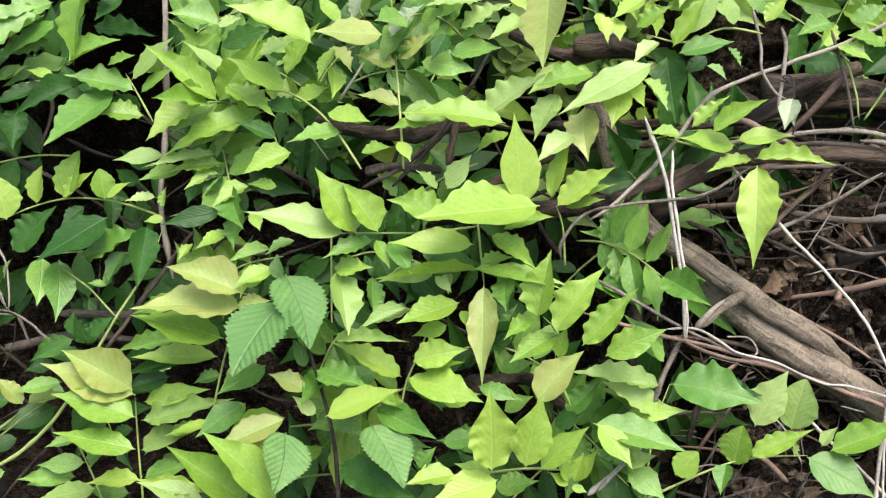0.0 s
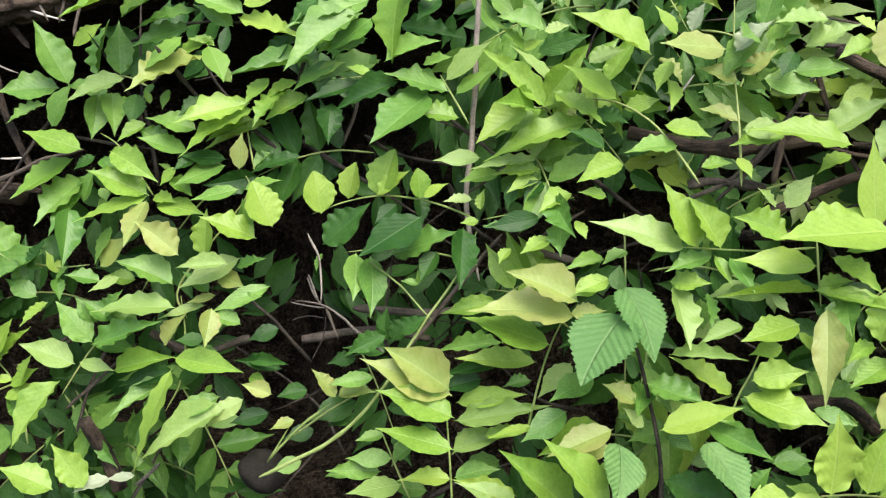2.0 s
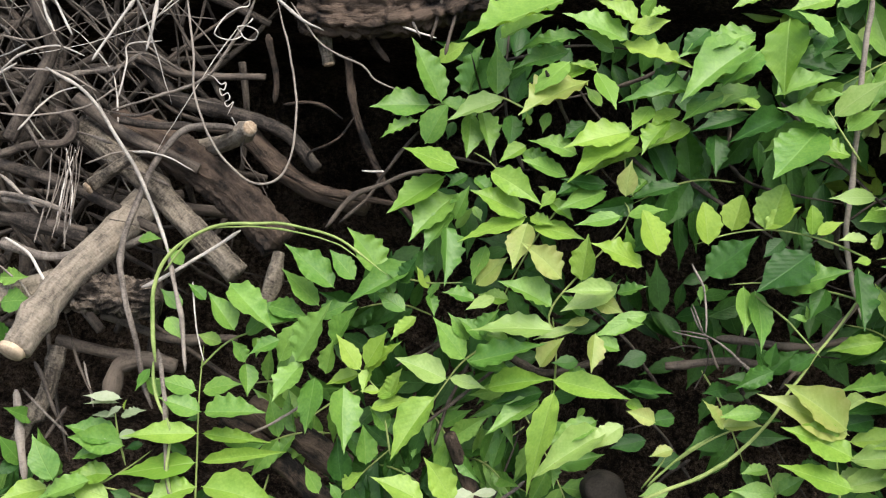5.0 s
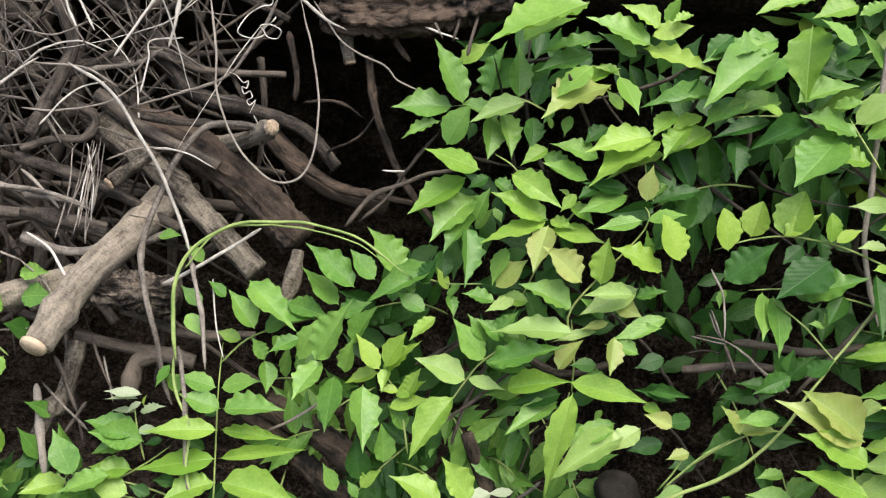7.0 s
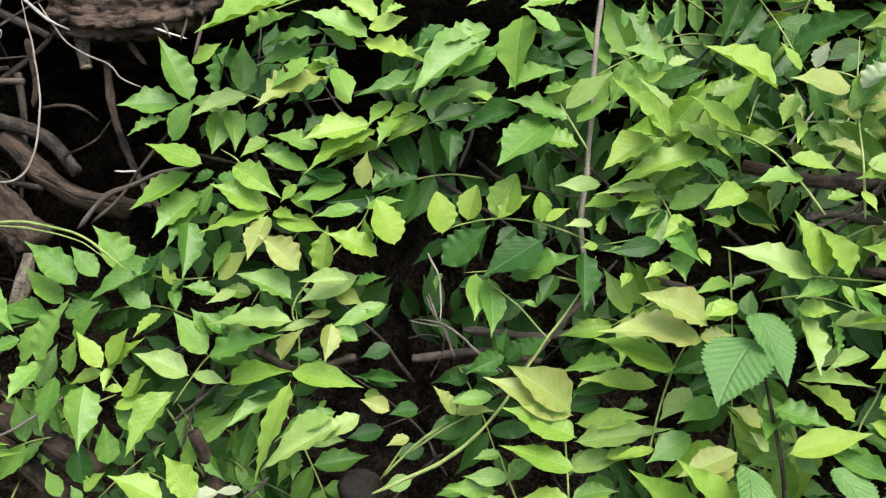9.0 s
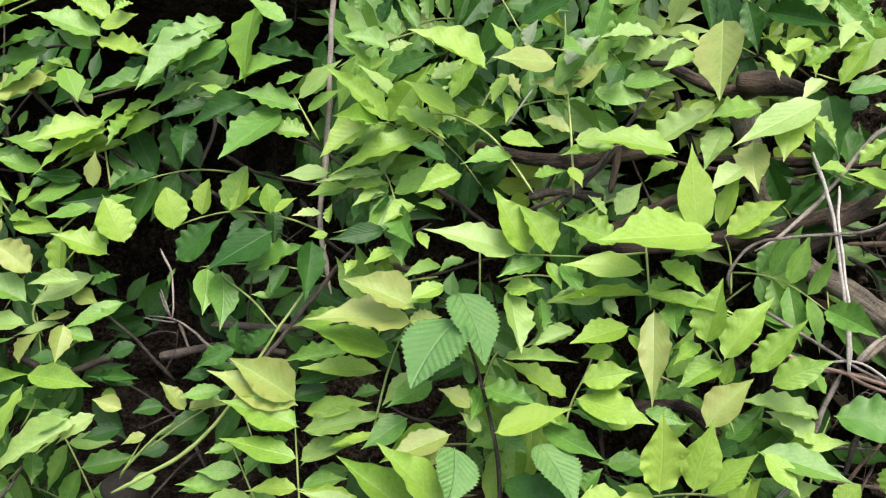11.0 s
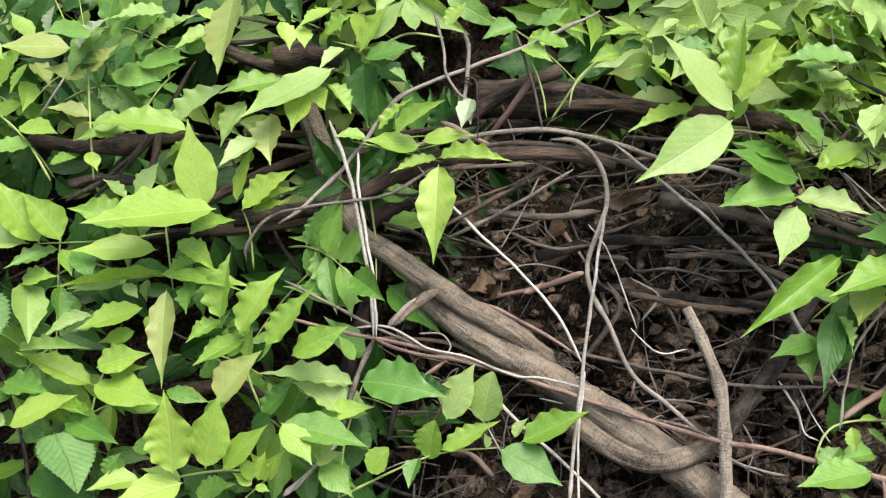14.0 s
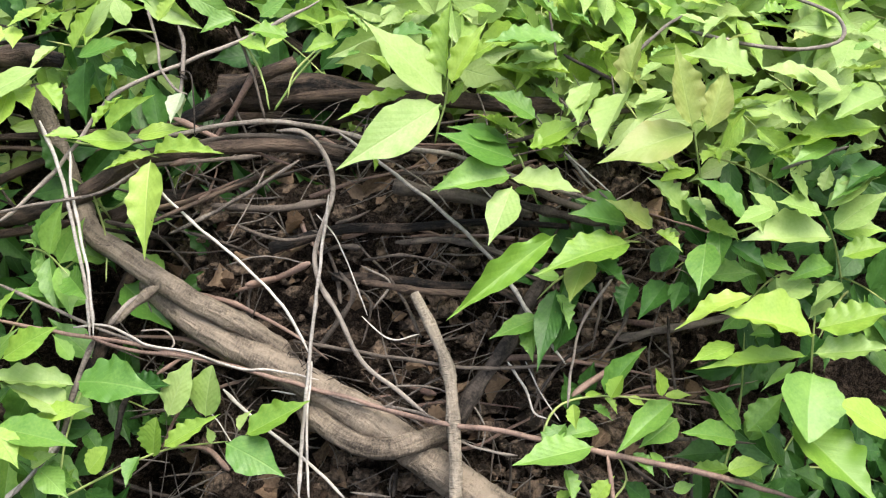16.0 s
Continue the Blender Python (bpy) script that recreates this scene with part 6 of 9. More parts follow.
leaf(s, -0.053, 0.672, 0.669, -0.026, 0.629, 0.645, 0.042, -39, NETTLE, "nettle")
leaf(s, -0.077, 0.685, 0.667, -0.060, 0.673, 0.662, 0.016, -32, NETTLE, "nettle")
leaf(s, -0.103, 0.706, 0.699, -0.111, 0.707, 0.721, 0.012, 31, NETTLE, "nettle")
s = spray(BRONZE, "rusty young shoot tip with pinkish-buff leaves", (-0.030, 0.768, 0.835), (-0.033, 0.787, 0.875), (-0.037, 0.812, 0.914), (-0.039, 0.822, 0.942), (-0.041, 0.826, 0.968))
leaf(s, -0.046, 0.808, 0.931, -0.098, 0.790, 0.939, 0.031, 28)
leaf(s, -0.081, 0.828, 0.937, -0.096, 0.832, 0.961, 0.016, 42, LIME)
leaf(s, -0.070, 0.828, 0.940, -0.063, 0.829, 0.963, 0.014, -41, PALE)
leaf(s, -0.040, 0.803, 0.930, -0.017, 0.803, 0.957, 0.020, -36, PALE)
leaf(s, -0.036, 0.800, 0.909, -0.065, 0.795, 0.922, 0.018, 22)
leaf(s, -0.034, 0.803, 0.913, -0.008, 0.800, 0.935, 0.016, -23)
leaf(s, -0.045, 0.808, 0.921, -0.017, 0.803, 0.926, 0.016, -43, GREEN)
leaf(s, -0.085, 0.818, 0.919, -0.097, 0.800, 0.898, 0.017, 42, LIME2)
leaf(s, -0.089, 0.849, 0.916, -0.071, 0.825, 0.900, 0.019, -38)
leaf(s, -0.086, 0.816, 0.905, -0.083, 0.789, 0.887, 0.016, -36, LIME2)
leaf(s, -0.033, 0.790, 0.880, -0.065, 0.787, 0.890, 0.019, 40)
leaf(s, -0.031, 0.784, 0.875, 0.000, 0.774, 0.880, 0.019, -25, MINT)
leaf(s, -0.034, 0.776, 0.855, -0.024, 0.759, 0.846, 0.012, -23, LIME)
leaf(s, -0.062, 0.768, 0.848, -0.040, 0.764, 0.855, 0.013, -42, LIME2)
s = spray(MINT, "light green spray spread over the dark twigs", (0.050, 0.786, 0.864), (0.025, 0.795, 0.871), (0.003, 0.793, 0.870))
leaf(s, 0.047, 0.767, 0.871, -0.027, 0.758, 0.893, 0.031, 28, LIME)
leaf(s, 0.003, 0.790, 0.870, -0.043, 0.768, 0.867, 0.017, 31, LIME2)
leaf(s, -0.017, 0.802, 0.911, 0.024, 0.788, 0.910, 0.024, -30, GREEN)
leaf(s, 0.005, 0.802, 0.917, 0.045, 0.795, 0.924, 0.023, -34, GREEN)
leaf(s, 0.013, 0.810, 0.935, 0.052, 0.807, 0.957, 0.025, -40)
leaf(s, 0.067, 0.812, 0.940, 0.034, 0.794, 0.933, 0.021, 40, LIME2)
leaf(s, 0.051, 0.826, 0.957, 0.067, 0.813, 0.948, 0.013, -34, LIME)
leaf(s, -0.017, 0.811, 0.940, 0.000, 0.808, 0.952, 0.012, -26, LIME2)
leaf(s, 0.003, 0.799, 0.933, -0.010, 0.780, 0.919, 0.015, 26, DARK_SHADE)
leaf(s, 0.029, 0.815, 0.956, -0.014, 0.801, 0.956, 0.025, 39)
leaf(s, 0.031, 0.787, 0.872, 0.075, 0.787, 0.908, 0.025, -27)
leaf(s, 0.087, 0.791, 0.889, 0.066, 0.763, 0.865, 0.024, 28)
leaf(s, 0.116, 0.800, 0.903, 0.069, 0.775, 0.899, 0.023, 29, LIME2)
s = spray(BRONZE, "long olive leaves hanging at a shoot tip")
leaf(s, 0.082, 0.817, 0.969, 0.071, 0.758, 0.915, 0.041, 42)
leaf(s, 0.108, 0.784, 0.880, 0.107, 0.750, 0.847, 0.027, 27)
leaf(s, 0.098, 0.767, 0.862, 0.069, 0.746, 0.850, 0.020, 31, MINT)
s = spray(LIME, "bright lime rosette at a shoot tip", (0.092, 0.735, 0.769), (0.090, 0.743, 0.798), (0.085, 0.748, 0.812))
leaf(s, 0.060, 0.726, 0.819, 0.052, 0.737, 0.886, 0.030, 7)
leaf(s, 0.081, 0.749, 0.818, 0.091, 0.759, 0.866, 0.019, -46)
leaf(s, 0.085, 0.744, 0.813, 0.125, 0.741, 0.846, 0.021, -33)
leaf(s, 0.092, 0.749, 0.812, 0.126, 0.743, 0.834, 0.014, -35)
leaf(s, 0.050, 0.780, 0.861, 0.023, 0.764, 0.855, 0.018, 43)
leaf(s, -0.004, 0.759, 0.822, -0.020, 0.758, 0.838, 0.012, 45, MINT)
leaf(s, 0.003, 0.759, 0.822, 0.020, 0.763, 0.849, 0.018, -28, MINT)
leaf(s, 0.070, 0.721, 0.821, -0.019, 0.686, 0.826, 0.053, 45)
leaf(s, 0.003, 0.736, 0.807, -0.041, 0.731, 0.824, 0.026, 27, LIME2)
leaf(s, 0.045, 0.736, 0.798, 0.080, 0.732, 0.812, 0.021, -39, LIME2)
leaf(s, 0.092, 0.748, 0.811, 0.120, 0.740, 0.821, 0.011, -28)
s = spray(LIME, "large bright lime shoot with broad shining leaves", (0.026, 0.745, 0.797), (-0.010, 0.743, 0.793), (-0.040, 0.741, 0.793), (-0.075, 0.747, 0.791))
leaf(s, 0.023, 0.727, 0.789, -0.038, 0.715, 0.802, 0.023, 32)
leaf(s, -0.064, 0.729, 0.797, -0.092, 0.737, 0.846, 0.031, 24)
leaf(s, -0.048, 0.728, 0.798, -0.071, 0.733, 0.837, 0.026, 31)
leaf(s, -0.073, 0.731, 0.796, -0.139, 0.717, 0.825, 0.029, 22, MINT)
leaf(s, -0.052, 0.735, 0.790, -0.089, 0.716, 0.783, 0.016, 34, GREEN)
leaf(s, -0.040, 0.733, 0.790, -0.022, 0.709, 0.775, 0.019, -45, GREEN)
leaf(s, -0.050, 0.735, 0.790, -0.039, 0.715, 0.775, 0.012, -25, LIME2)
leaf(s, -0.082, 0.731, 0.769, -0.052, 0.722, 0.774, 0.018, -25, LIME2)
s = spray(LIME, "hanging shoot with one long bronze leaf", (0.026, 0.747, 0.801), (0.028, 0.739, 0.782), (0.031, 0.728, 0.756))
leaf(s, 0.028, 0.734, 0.766, -0.052, 0.699, 0.774, 0.010, 24)
leaf(s, -0.006, 0.734, 0.765, -0.048, 0.720, 0.765, 0.022, 41, MINT)
leaf(s, 0.028, 0.732, 0.766, 0.094, 0.713, 0.770, 0.019, -38, LIME2)
leaf(s, 0.036, 0.740, 0.792, 0.068, 0.708, 0.779, 0.017, -28, LIME2)
leaf(s, 0.028, 0.733, 0.770, 0.051, 0.728, 0.781, 0.015, -38, LIME2)
leaf(s, 0.030, 0.712, 0.763, 0.026, 0.661, 0.712, 0.023, 8, BRONZE)
leaf(s, 0.047, 0.726, 0.768, 0.045, 0.695, 0.749, 0.020, 38, GREEN)
leaf(s, -0.006, 0.729, 0.763, 0.007, 0.719, 0.755, 0.010, -37, MINT)
leaf(s, 0.012, 0.709, 0.750, -0.034, 0.690, 0.743, 0.027, 43)
leaf(s, -0.053, 0.731, 0.762, -0.050, 0.708, 0.739, 0.018, -44, GREEN)
leaf(s, -0.027, 0.715, 0.743, -0.062, 0.698, 0.737, 0.015, 39, MINT)
leaf(s, -0.078, 0.733, 0.766, -0.067, 0.688, 0.734, 0.027, -38, MINT)
leaf(s, 0.003, 0.713, 0.730, -0.023, 0.702, 0.727, 0.015, 26, LIME2)
leaf(s, 0.013, 0.713, 0.742, 0.027, 0.694, 0.732, 0.014, -40, LIME2)
s = spray(LIME2, "upright yellow-green leaves beside the dry vines", (0.095, 0.691, 0.674), (0.085, 0.705, 0.699), (0.086, 0.718, 0.721), (0.075, 0.720, 0.734))
leaf(s, 0.069, 0.703, 0.741, 0.075, 0.708, 0.791, 0.028, -31)
leaf(s, 0.083, 0.699, 0.730, 0.109, 0.705, 0.783, 0.027, -43)
leaf(s, 0.102, 0.694, 0.722, 0.140, 0.696, 0.768, 0.022, -28)
leaf(s, 0.120, 0.699, 0.711, 0.162, 0.695, 0.737, 0.023, -30)
leaf(s, 0.085, 0.713, 0.723, 0.048, 0.688, 0.712, 0.023, 41)
leaf(s, 0.068, 0.713, 0.737, 0.044, 0.691, 0.729, 0.013, 25)
leaf(s, 0.068, 0.671, 0.688, 0.099, 0.677, 0.727, 0.027, -25, BRONZE)
leaf(s, 0.085, 0.706, 0.703, 0.103, 0.706, 0.722, 0.013, -16, DARK_SHADE)
leaf(s, 0.167, 0.712, 0.700, 0.155, 0.715, 0.722, 0.014, 40, GREEN)
s = spray(LIME, "green shoot with paired wavy lime leaves", (-0.035, 0.677, 0.643), (-0.029, 0.700, 0.683), (-0.017, 0.709, 0.711), (-0.008, 0.721, 0.734))
leaf(s, -0.031, 0.703, 0.692, -0.080, 0.696, 0.726, 0.023, 36)
leaf(s, -0.081, 0.701, 0.723, -0.027, 0.688, 0.732, 0.013, -27, MINT)
leaf(s, -0.022, 0.690, 0.711, 0.015, 0.684, 0.728, 0.022, -27)
leaf(s, -0.016, 0.698, 0.702, 0.016, 0.689, 0.712, 0.011, -23)
leaf(s, -0.026, 0.690, 0.698, 0.028, 0.660, 0.699, 0.028, -45)
leaf(s, -0.086, 0.675, 0.674, -0.031, 0.667, 0.702, 0.024, -36)
leaf(s, -0.095, 0.702, 0.698, -0.053, 0.679, 0.698, 0.026, -38, GREEN)
leaf(s, -0.027, 0.697, 0.693, 0.000, 0.671, 0.684, 0.017, -34, GREEN)
leaf(s, -0.050, 0.693, 0.672, -0.005, 0.662, 0.664, 0.022, -22, GREEN)
leaf(s, 0.000, 0.695, 0.674, 0.028, 0.690, 0.686, 0.015, -34, LIME2)
leaf(s, 0.000, 0.680, 0.649, 0.027, 0.676, 0.658, 0.016, -27, GREEN)
leaf(s, 0.028, 0.696, 0.685, 0.059, 0.686, 0.683, 0.012, -34, MINT)
leaf(s, -0.061, 0.697, 0.680, -0.020, 0.680, 0.678, 0.013, -36, LIME2)
s = spray(LIME, "pair of big glossy lime leaves low in front", (0.090, 0.670, 0.632), (0.061, 0.672, 0.632), (0.032, 0.672, 0.628), (0.007, 0.669, 0.624))
leaf(s, 0.035, 0.651, 0.643, 0.033, 0.657, 0.706, 0.035, 6)
leaf(s, 0.059, 0.649, 0.647, 0.070, 0.655, 0.700, 0.030, -6)
leaf(s, 0.070, 0.654, 0.643, 0.104, 0.656, 0.677, 0.020, -24)
leaf(s, 0.100, 0.665, 0.626, 0.089, 0.666, 0.650, 0.014, 30)
leaf(s, 0.101, 0.669, 0.624, 0.113, 0.671, 0.649, 0.012, -25)
leaf(s, 0.009, 0.659, 0.635, -0.027, 0.645, 0.637, 0.021, 44)
leaf(s, 0.040, 0.657, 0.632, -0.010, 0.631, 0.632, 0.030, 30)
leaf(s, 0.036, 0.670, 0.626, 0.011, 0.666, 0.643, 0.017, 43, LIME2)
leaf(s, -0.078, 0.678, 0.631, -0.018, 0.641, 0.626, 0.028, -20, DARK_SHADE)
leaf(s, -0.018, 0.663, 0.638, -0.006, 0.665, 0.655, 0.012, -24, GREEN)
s = spray(LIME2, "yellow-green leaves crowded low in front")
leaf(s, -0.102, 0.693, 0.686, -0.129, 0.692, 0.701, 0.017, 34, BRONZE)
leaf(s, -0.095, 0.691, 0.667, -0.111, 0.691, 0.683, 0.013, 32, MINT)
leaf(s, -0.118, 0.690, 0.664, -0.168, 0.663, 0.654, 0.023, 33, BRONZE)
leaf(s, -0.120, 0.687, 0.652, -0.147, 0.670, 0.645, 0.016, 26, BRONZE)
leaf(s, -0.145, 0.667, 0.606, -0.198, 0.663, 0.658, 0.031, 31)
leaf(s, -0.121, 0.652, 0.618, -0.170, 0.653, 0.675, 0.032, 36)
leaf(s, -0.184, 0.689, 0.594, -0.234, 0.686, 0.613, 0.019, 27, MINT)
leaf(s, -0.236, 0.713, 0.598, -0.201, 0.711, 0.613, 0.021, -33, GREEN)
s = spray(BRONZE, "pale yellow spray with broad overlapping blades", (-0.236, 0.704, 0.576), (-0.241, 0.722, 0.616), (-0.247, 0.746, 0.653))
leaf(s, -0.243, 0.730, 0.667, -0.293, 0.730, 0.704, 0.035, 26)
leaf(s, -0.241, 0.729, 0.663, -0.309, 0.725, 0.698, 0.036, 23)
leaf(s, -0.238, 0.715, 0.651, -0.299, 0.709, 0.676, 0.032, 34, LIME2)
leaf(s, -0.237, 0.703, 0.630, -0.297, 0.698, 0.651, 0.025, 33, LIME2)
leaf(s, -0.238, 0.738, 0.652, -0.182, 0.727, 0.670, 0.018, -23, LIME2)
leaf(s, -0.238, 0.728, 0.641, -0.163, 0.719, 0.667, 0.023, -23, MINT)
leaf(s, -0.239, 0.723, 0.617, -0.192, 0.721, 0.640, 0.019, -24, MINT)
leaf(s, -0.214, 0.718, 0.635, -0.182, 0.714, 0.645, 0.013, -37, LIME2)
s = spray(GREEN, "low green spray on a reddish stalk", (-0.271, 0.715, 0.574), (-0.285, 0.731, 0.595), (-0.298, 0.739, 0.622))
leaf(s, -0.287, 0.728, 0.603, -0.324, 0.721, 0.607, 0.016, 23)
leaf(s, -0.295, 0.737, 0.619, -0.318, 0.728, 0.618, 0.013, 41)
leaf(s, -0.285, 0.729, 0.602, -0.267, 0.729, 0.622, 0.015, -29)
leaf(s, -0.238, 0.708, 0.600, -0.278, 0.699, 0.608, 0.020, 42, LIME)
leaf(s, -0.296, 0.729, 0.589, -0.340, 0.718, 0.594, 0.017, 24)
leaf(s, -0.279, 0.722, 0.583, -0.320, 0.700, 0.588, 0.023, 36, MINT)
leaf(s, -0.305, 0.748, 0.665, -0.341, 0.737, 0.662, 0.014, 24)
leaf(s, -0.298, 0.766, 0.694, -0.330, 0.750, 0.682, 0.017, 14, DARK_SHADE)
leaf(s, -0.300, 0.773, 0.694, -0.299, 0.775, 0.715, 0.012, -16, DARK_SHADE)
leaf(s, -0.286, 0.770, 0.695, -0.266, 0.771, 0.712, 0.015, -25, DARK_SHADE)
leaf(s, -0.324, 0.777, 0.627, -0.360, 0.748, 0.622, 0.023, 14, DARK_SHADE)
s = spray(BRONZE, "small buff young shoot tip", (-0.371, 0.745, 0.608), (-0.343, 0.753, 0.629), (-0.318, 0.753, 0.647))
leaf(s, -0.335, 0.740, 0.649, -0.354, 0.741, 0.674, 0.017, 45)
leaf(s, -0.335, 0.749, 0.646, -0.304, 0.746, 0.656, 0.018, -42)
s = spray(LIME, "light leaves along the top of the bare bank", (0.244, 0.805, 0.932), (0.216, 0.812, 0.935), (0.186, 0.814, 0.924), (0.156, 0.818, 0.930))
leaf(s, 0.119, 0.812, 0.947, 0.125, 0.790, 0.927, 0.017, -30)
leaf(s, 0.132, 0.820, 0.943, 0.136, 0.799, 0.929, 0.014, -26)
leaf(s, 0.156, 0.827, 0.955, 0.130, 0.809, 0.944, 0.019, 42)
leaf(s, 0.149, 0.816, 0.935, 0.175, 0.812, 0.954, 0.018, -31, LIME2)
leaf(s, 0.166, 0.811, 0.925, 0.144, 0.796, 0.913, 0.016, 41, MINT)
leaf(s, 0.177, 0.809, 0.921, 0.201, 0.814, 0.960, 0.016, -26)
leaf(s, 0.186, 0.816, 0.930, 0.214, 0.816, 0.964, 0.025, -39, MINT)
leaf(s, 0.222, 0.806, 0.938, 0.216, 0.810, 0.965, 0.016, 26, MINT)
leaf(s, 0.246, 0.808, 0.940, 0.262, 0.811, 0.959, 0.014, -33)
leaf(s, 0.305, 0.831, 0.937, 0.276, 0.818, 0.932, 0.018, 24, GREEN)
leaf(s, 0.306, 0.818, 0.921, 0.331, 0.802, 0.917, 0.016, -37, LIME2)
leaf(s, 0.346, 0.820, 0.921, 0.312, 0.812, 0.931, 0.020, 33, LIME2)
leaf(s, 0.323, 0.834, 0.937, 0.346, 0.831, 0.952, 0.015, -30, GREEN)
leaf(s, 0.181, 0.805, 0.917, 0.222, 0.800, 0.928, 0.021, -32, GREEN)
leaf(s, 0.219, 0.805, 0.922, 0.228, 0.793, 0.909, 0.011, -36, GREEN)
leaf(s, 0.200, 0.792, 0.910, 0.215, 0.783, 0.902, 0.011, -38, GREEN)
s = spray(MINT, "shiny pale leaf with yellow leaves under it")
# the shine of this long leaf is put into its pale colour
leaf(s, 0.158, 0.786, 0.913, 0.083, 0.750, 0.885, 0.030, 26)
leaf(s, 0.134, 0.781, 0.898, 0.123, 0.752, 0.875, 0.022, 22, LIME)
leaf(s, 0.136, 0.791, 0.899, 0.151, 0.767, 0.885, 0.018, -27, LIME)
leaf(s, 0.153, 0.796, 0.899, 0.172, 0.774, 0.882, 0.019, -41, LIME2)
leaf(s, 0.179, 0.838, 0.909, 0.177, 0.791, 0.874, 0.030, 21, DARK_SHADE)
leaf(s, 0.321, 0.840, 0.904, 0.279, 0.832, 0.906, 0.024, 14, DARK_SHADE)
leaf(s, 0.210, 0.835, 0.910, 0.190, 0.822, 0.898, 0.014, 14, DARK_SHADE)
s = spray(LIME, "bright shoot with one large hanging leaf", (0.170, 0.773, 0.858), (0.197, 0.776, 0.850), (0.223, 0.775, 0.844), (0.240, 0.773, 0.839))
leaf(s, 0.190, 0.780, 0.865, 0.217, 0.782, 0.891, 0.016, -43, LIME2)
leaf(s, 0.203, 0.770, 0.863, 0.241, 0.767, 0.892, 0.016, -27, LIME2)
leaf(s, 0.181, 0.776, 0.860, 0.156, 0.769, 0.864, 0.015, 37, LIME2)
leaf(s, 0.223, 0.776, 0.852, 0.178, 0.764, 0.863, 0.024, 30)
leaf(s, 0.224, 0.775, 0.856, 0.264, 0.766, 0.866, 0.017, -25)
leaf(s, 0.236, 0.774, 0.842, 0.198, 0.757, 0.838, 0.017, 42)
leaf(s, 0.236, 0.766, 0.844, 0.291, 0.748, 0.850, 0.020, -33)
leaf(s, 0.236, 0.758, 0.841, 0.227, 0.706, 0.785, 0.030, 8)
s = spray(GREEN, "dark broad leaves in the shade of the dry vines", (0.181, 0.789, 0.811), (0.184, 0.796, 0.771), (0.184, 0.775, 0.740))
leaf(s, 0.189, 0.815, 0.801, 0.221, 0.811, 0.809, 0.019, -35)
leaf(s, 0.191, 0.826, 0.773, 0.236, 0.815, 0.779, 0.025, -38)
leaf(s, 0.181, 0.810, 0.746, 0.113, 0.805, 0.775, 0.031, 30)
leaf(s, 0.194, 0.818, 0.745, 0.231, 0.788, 0.723, 0.029, -32)
leaf(s, 0.193, 0.795, 0.731, 0.235, 0.759, 0.702, 0.035, -26)
leaf(s, 0.124, 0.769, 0.742, 0.169, 0.754, 0.748, 0.027, -43)
s = spray(GREEN, "pale green spray beside the dry vines", (0.151, 0.671, 0.603), (0.156, 0.687, 0.637), (0.164, 0.702, 0.662), (0.173, 0.713, 0.681))
leaf(s, 0.166, 0.713, 0.679, 0.095, 0.699, 0.702, 0.027, 44, MINT)
leaf(s, 0.160, 0.698, 0.662, 0.123, 0.698, 0.694, 0.028, 45, MINT)
leaf(s, 0.171, 0.701, 0.687, 0.231, 0.671, 0.696, 0.036, -34)
leaf(s, 0.203, 0.711, 0.677, 0.240, 0.698, 0.680, 0.022, -28, DARK_SHADE)
leaf(s, 0.134, 0.695, 0.662, 0.180, 0.687, 0.676, 0.016, -44, LIME2)
leaf(s, 0.111, 0.681, 0.665, 0.177, 0.656, 0.657, 0.028, -39)
leaf(s, 0.148, 0.677, 0.636, 0.117, 0.678, 0.666, 0.024, 37, LIME2)
leaf(s, 0.136, 0.671, 0.635, 0.156, 0.667, 0.647, 0.013, -29, MINT)
leaf(s, 0.161, 0.700, 0.604, 0.111, 0.698, 0.635, 0.025, 40)
leaf(s, 0.138, 0.678, 0.630, 0.164, 0.655, 0.616, 0.021, -24)
s = spray(GREEN, "green side shoot with smooth ovate leaves", (0.151, 0.672, 0.605), (0.200, 0.686, 0.621), (0.234, 0.690, 0.630), (0.278, 0.694, 0.630))
leaf(s, 0.174, 0.678, 0.623, 0.190, 0.679, 0.642, 0.021, -24, LIME2, "round")
leaf(s, 0.213, 0.681, 0.631, 0.203, 0.659, 0.620, 0.015, 39)
leaf(s, 0.221, 0.689, 0.625, 0.224, 0.692, 0.656, 0.027, -43, LIME2, "round")
leaf(s, 0.230, 0.686, 0.634, 0.276, 0.683, 0.660, 0.017, -29, LIME2)
leaf(s, 0.235, 0.694, 0.655, 0.255, 0.698, 0.700, 0.028, -35, MINT)
leaf(s, 0.263, 0.694, 0.652, 0.270, 0.698, 0.692, 0.032, -29, MINT, "round")
leaf(s, 0.266, 0.688, 0.632, 0.264, 0.690, 0.646, 0.008, 41, MINT)
leaf(s, 0.287, 0.692, 0.639, 0.297, 0.694, 0.655, 0.010, -41, MINT)
leaf(s, 0.292, 0.688, 0.637, 0.343, 0.685, 0.664, 0.024, -35, LIME2)
leaf(s, 0.276, 0.690, 0.631, 0.321, 0.661, 0.615, 0.032, -23)
s = spray(GREEN, "bright-edged spray of broad green leaflets beside the hollow", (-0.523, 0.888, 0.863), (-0.551, 0.901, 0.869), (-0.577, 0.905, 0.862), (-0.597, 0.904, 0.857), (-0.608, 0.903, 0.855))
leaf(s, -0.599, 0.897, 0.859, -0.628, 0.903, 0.916, 0.031, 33)
leaf(s, -0.576, 0.908, 0.865, -0.572, 0.915, 0.917, 0.029, -46)
leaf(s, -0.550, 0.892, 0.871, -0.551, 0.902, 0.919, 0.024, 22)
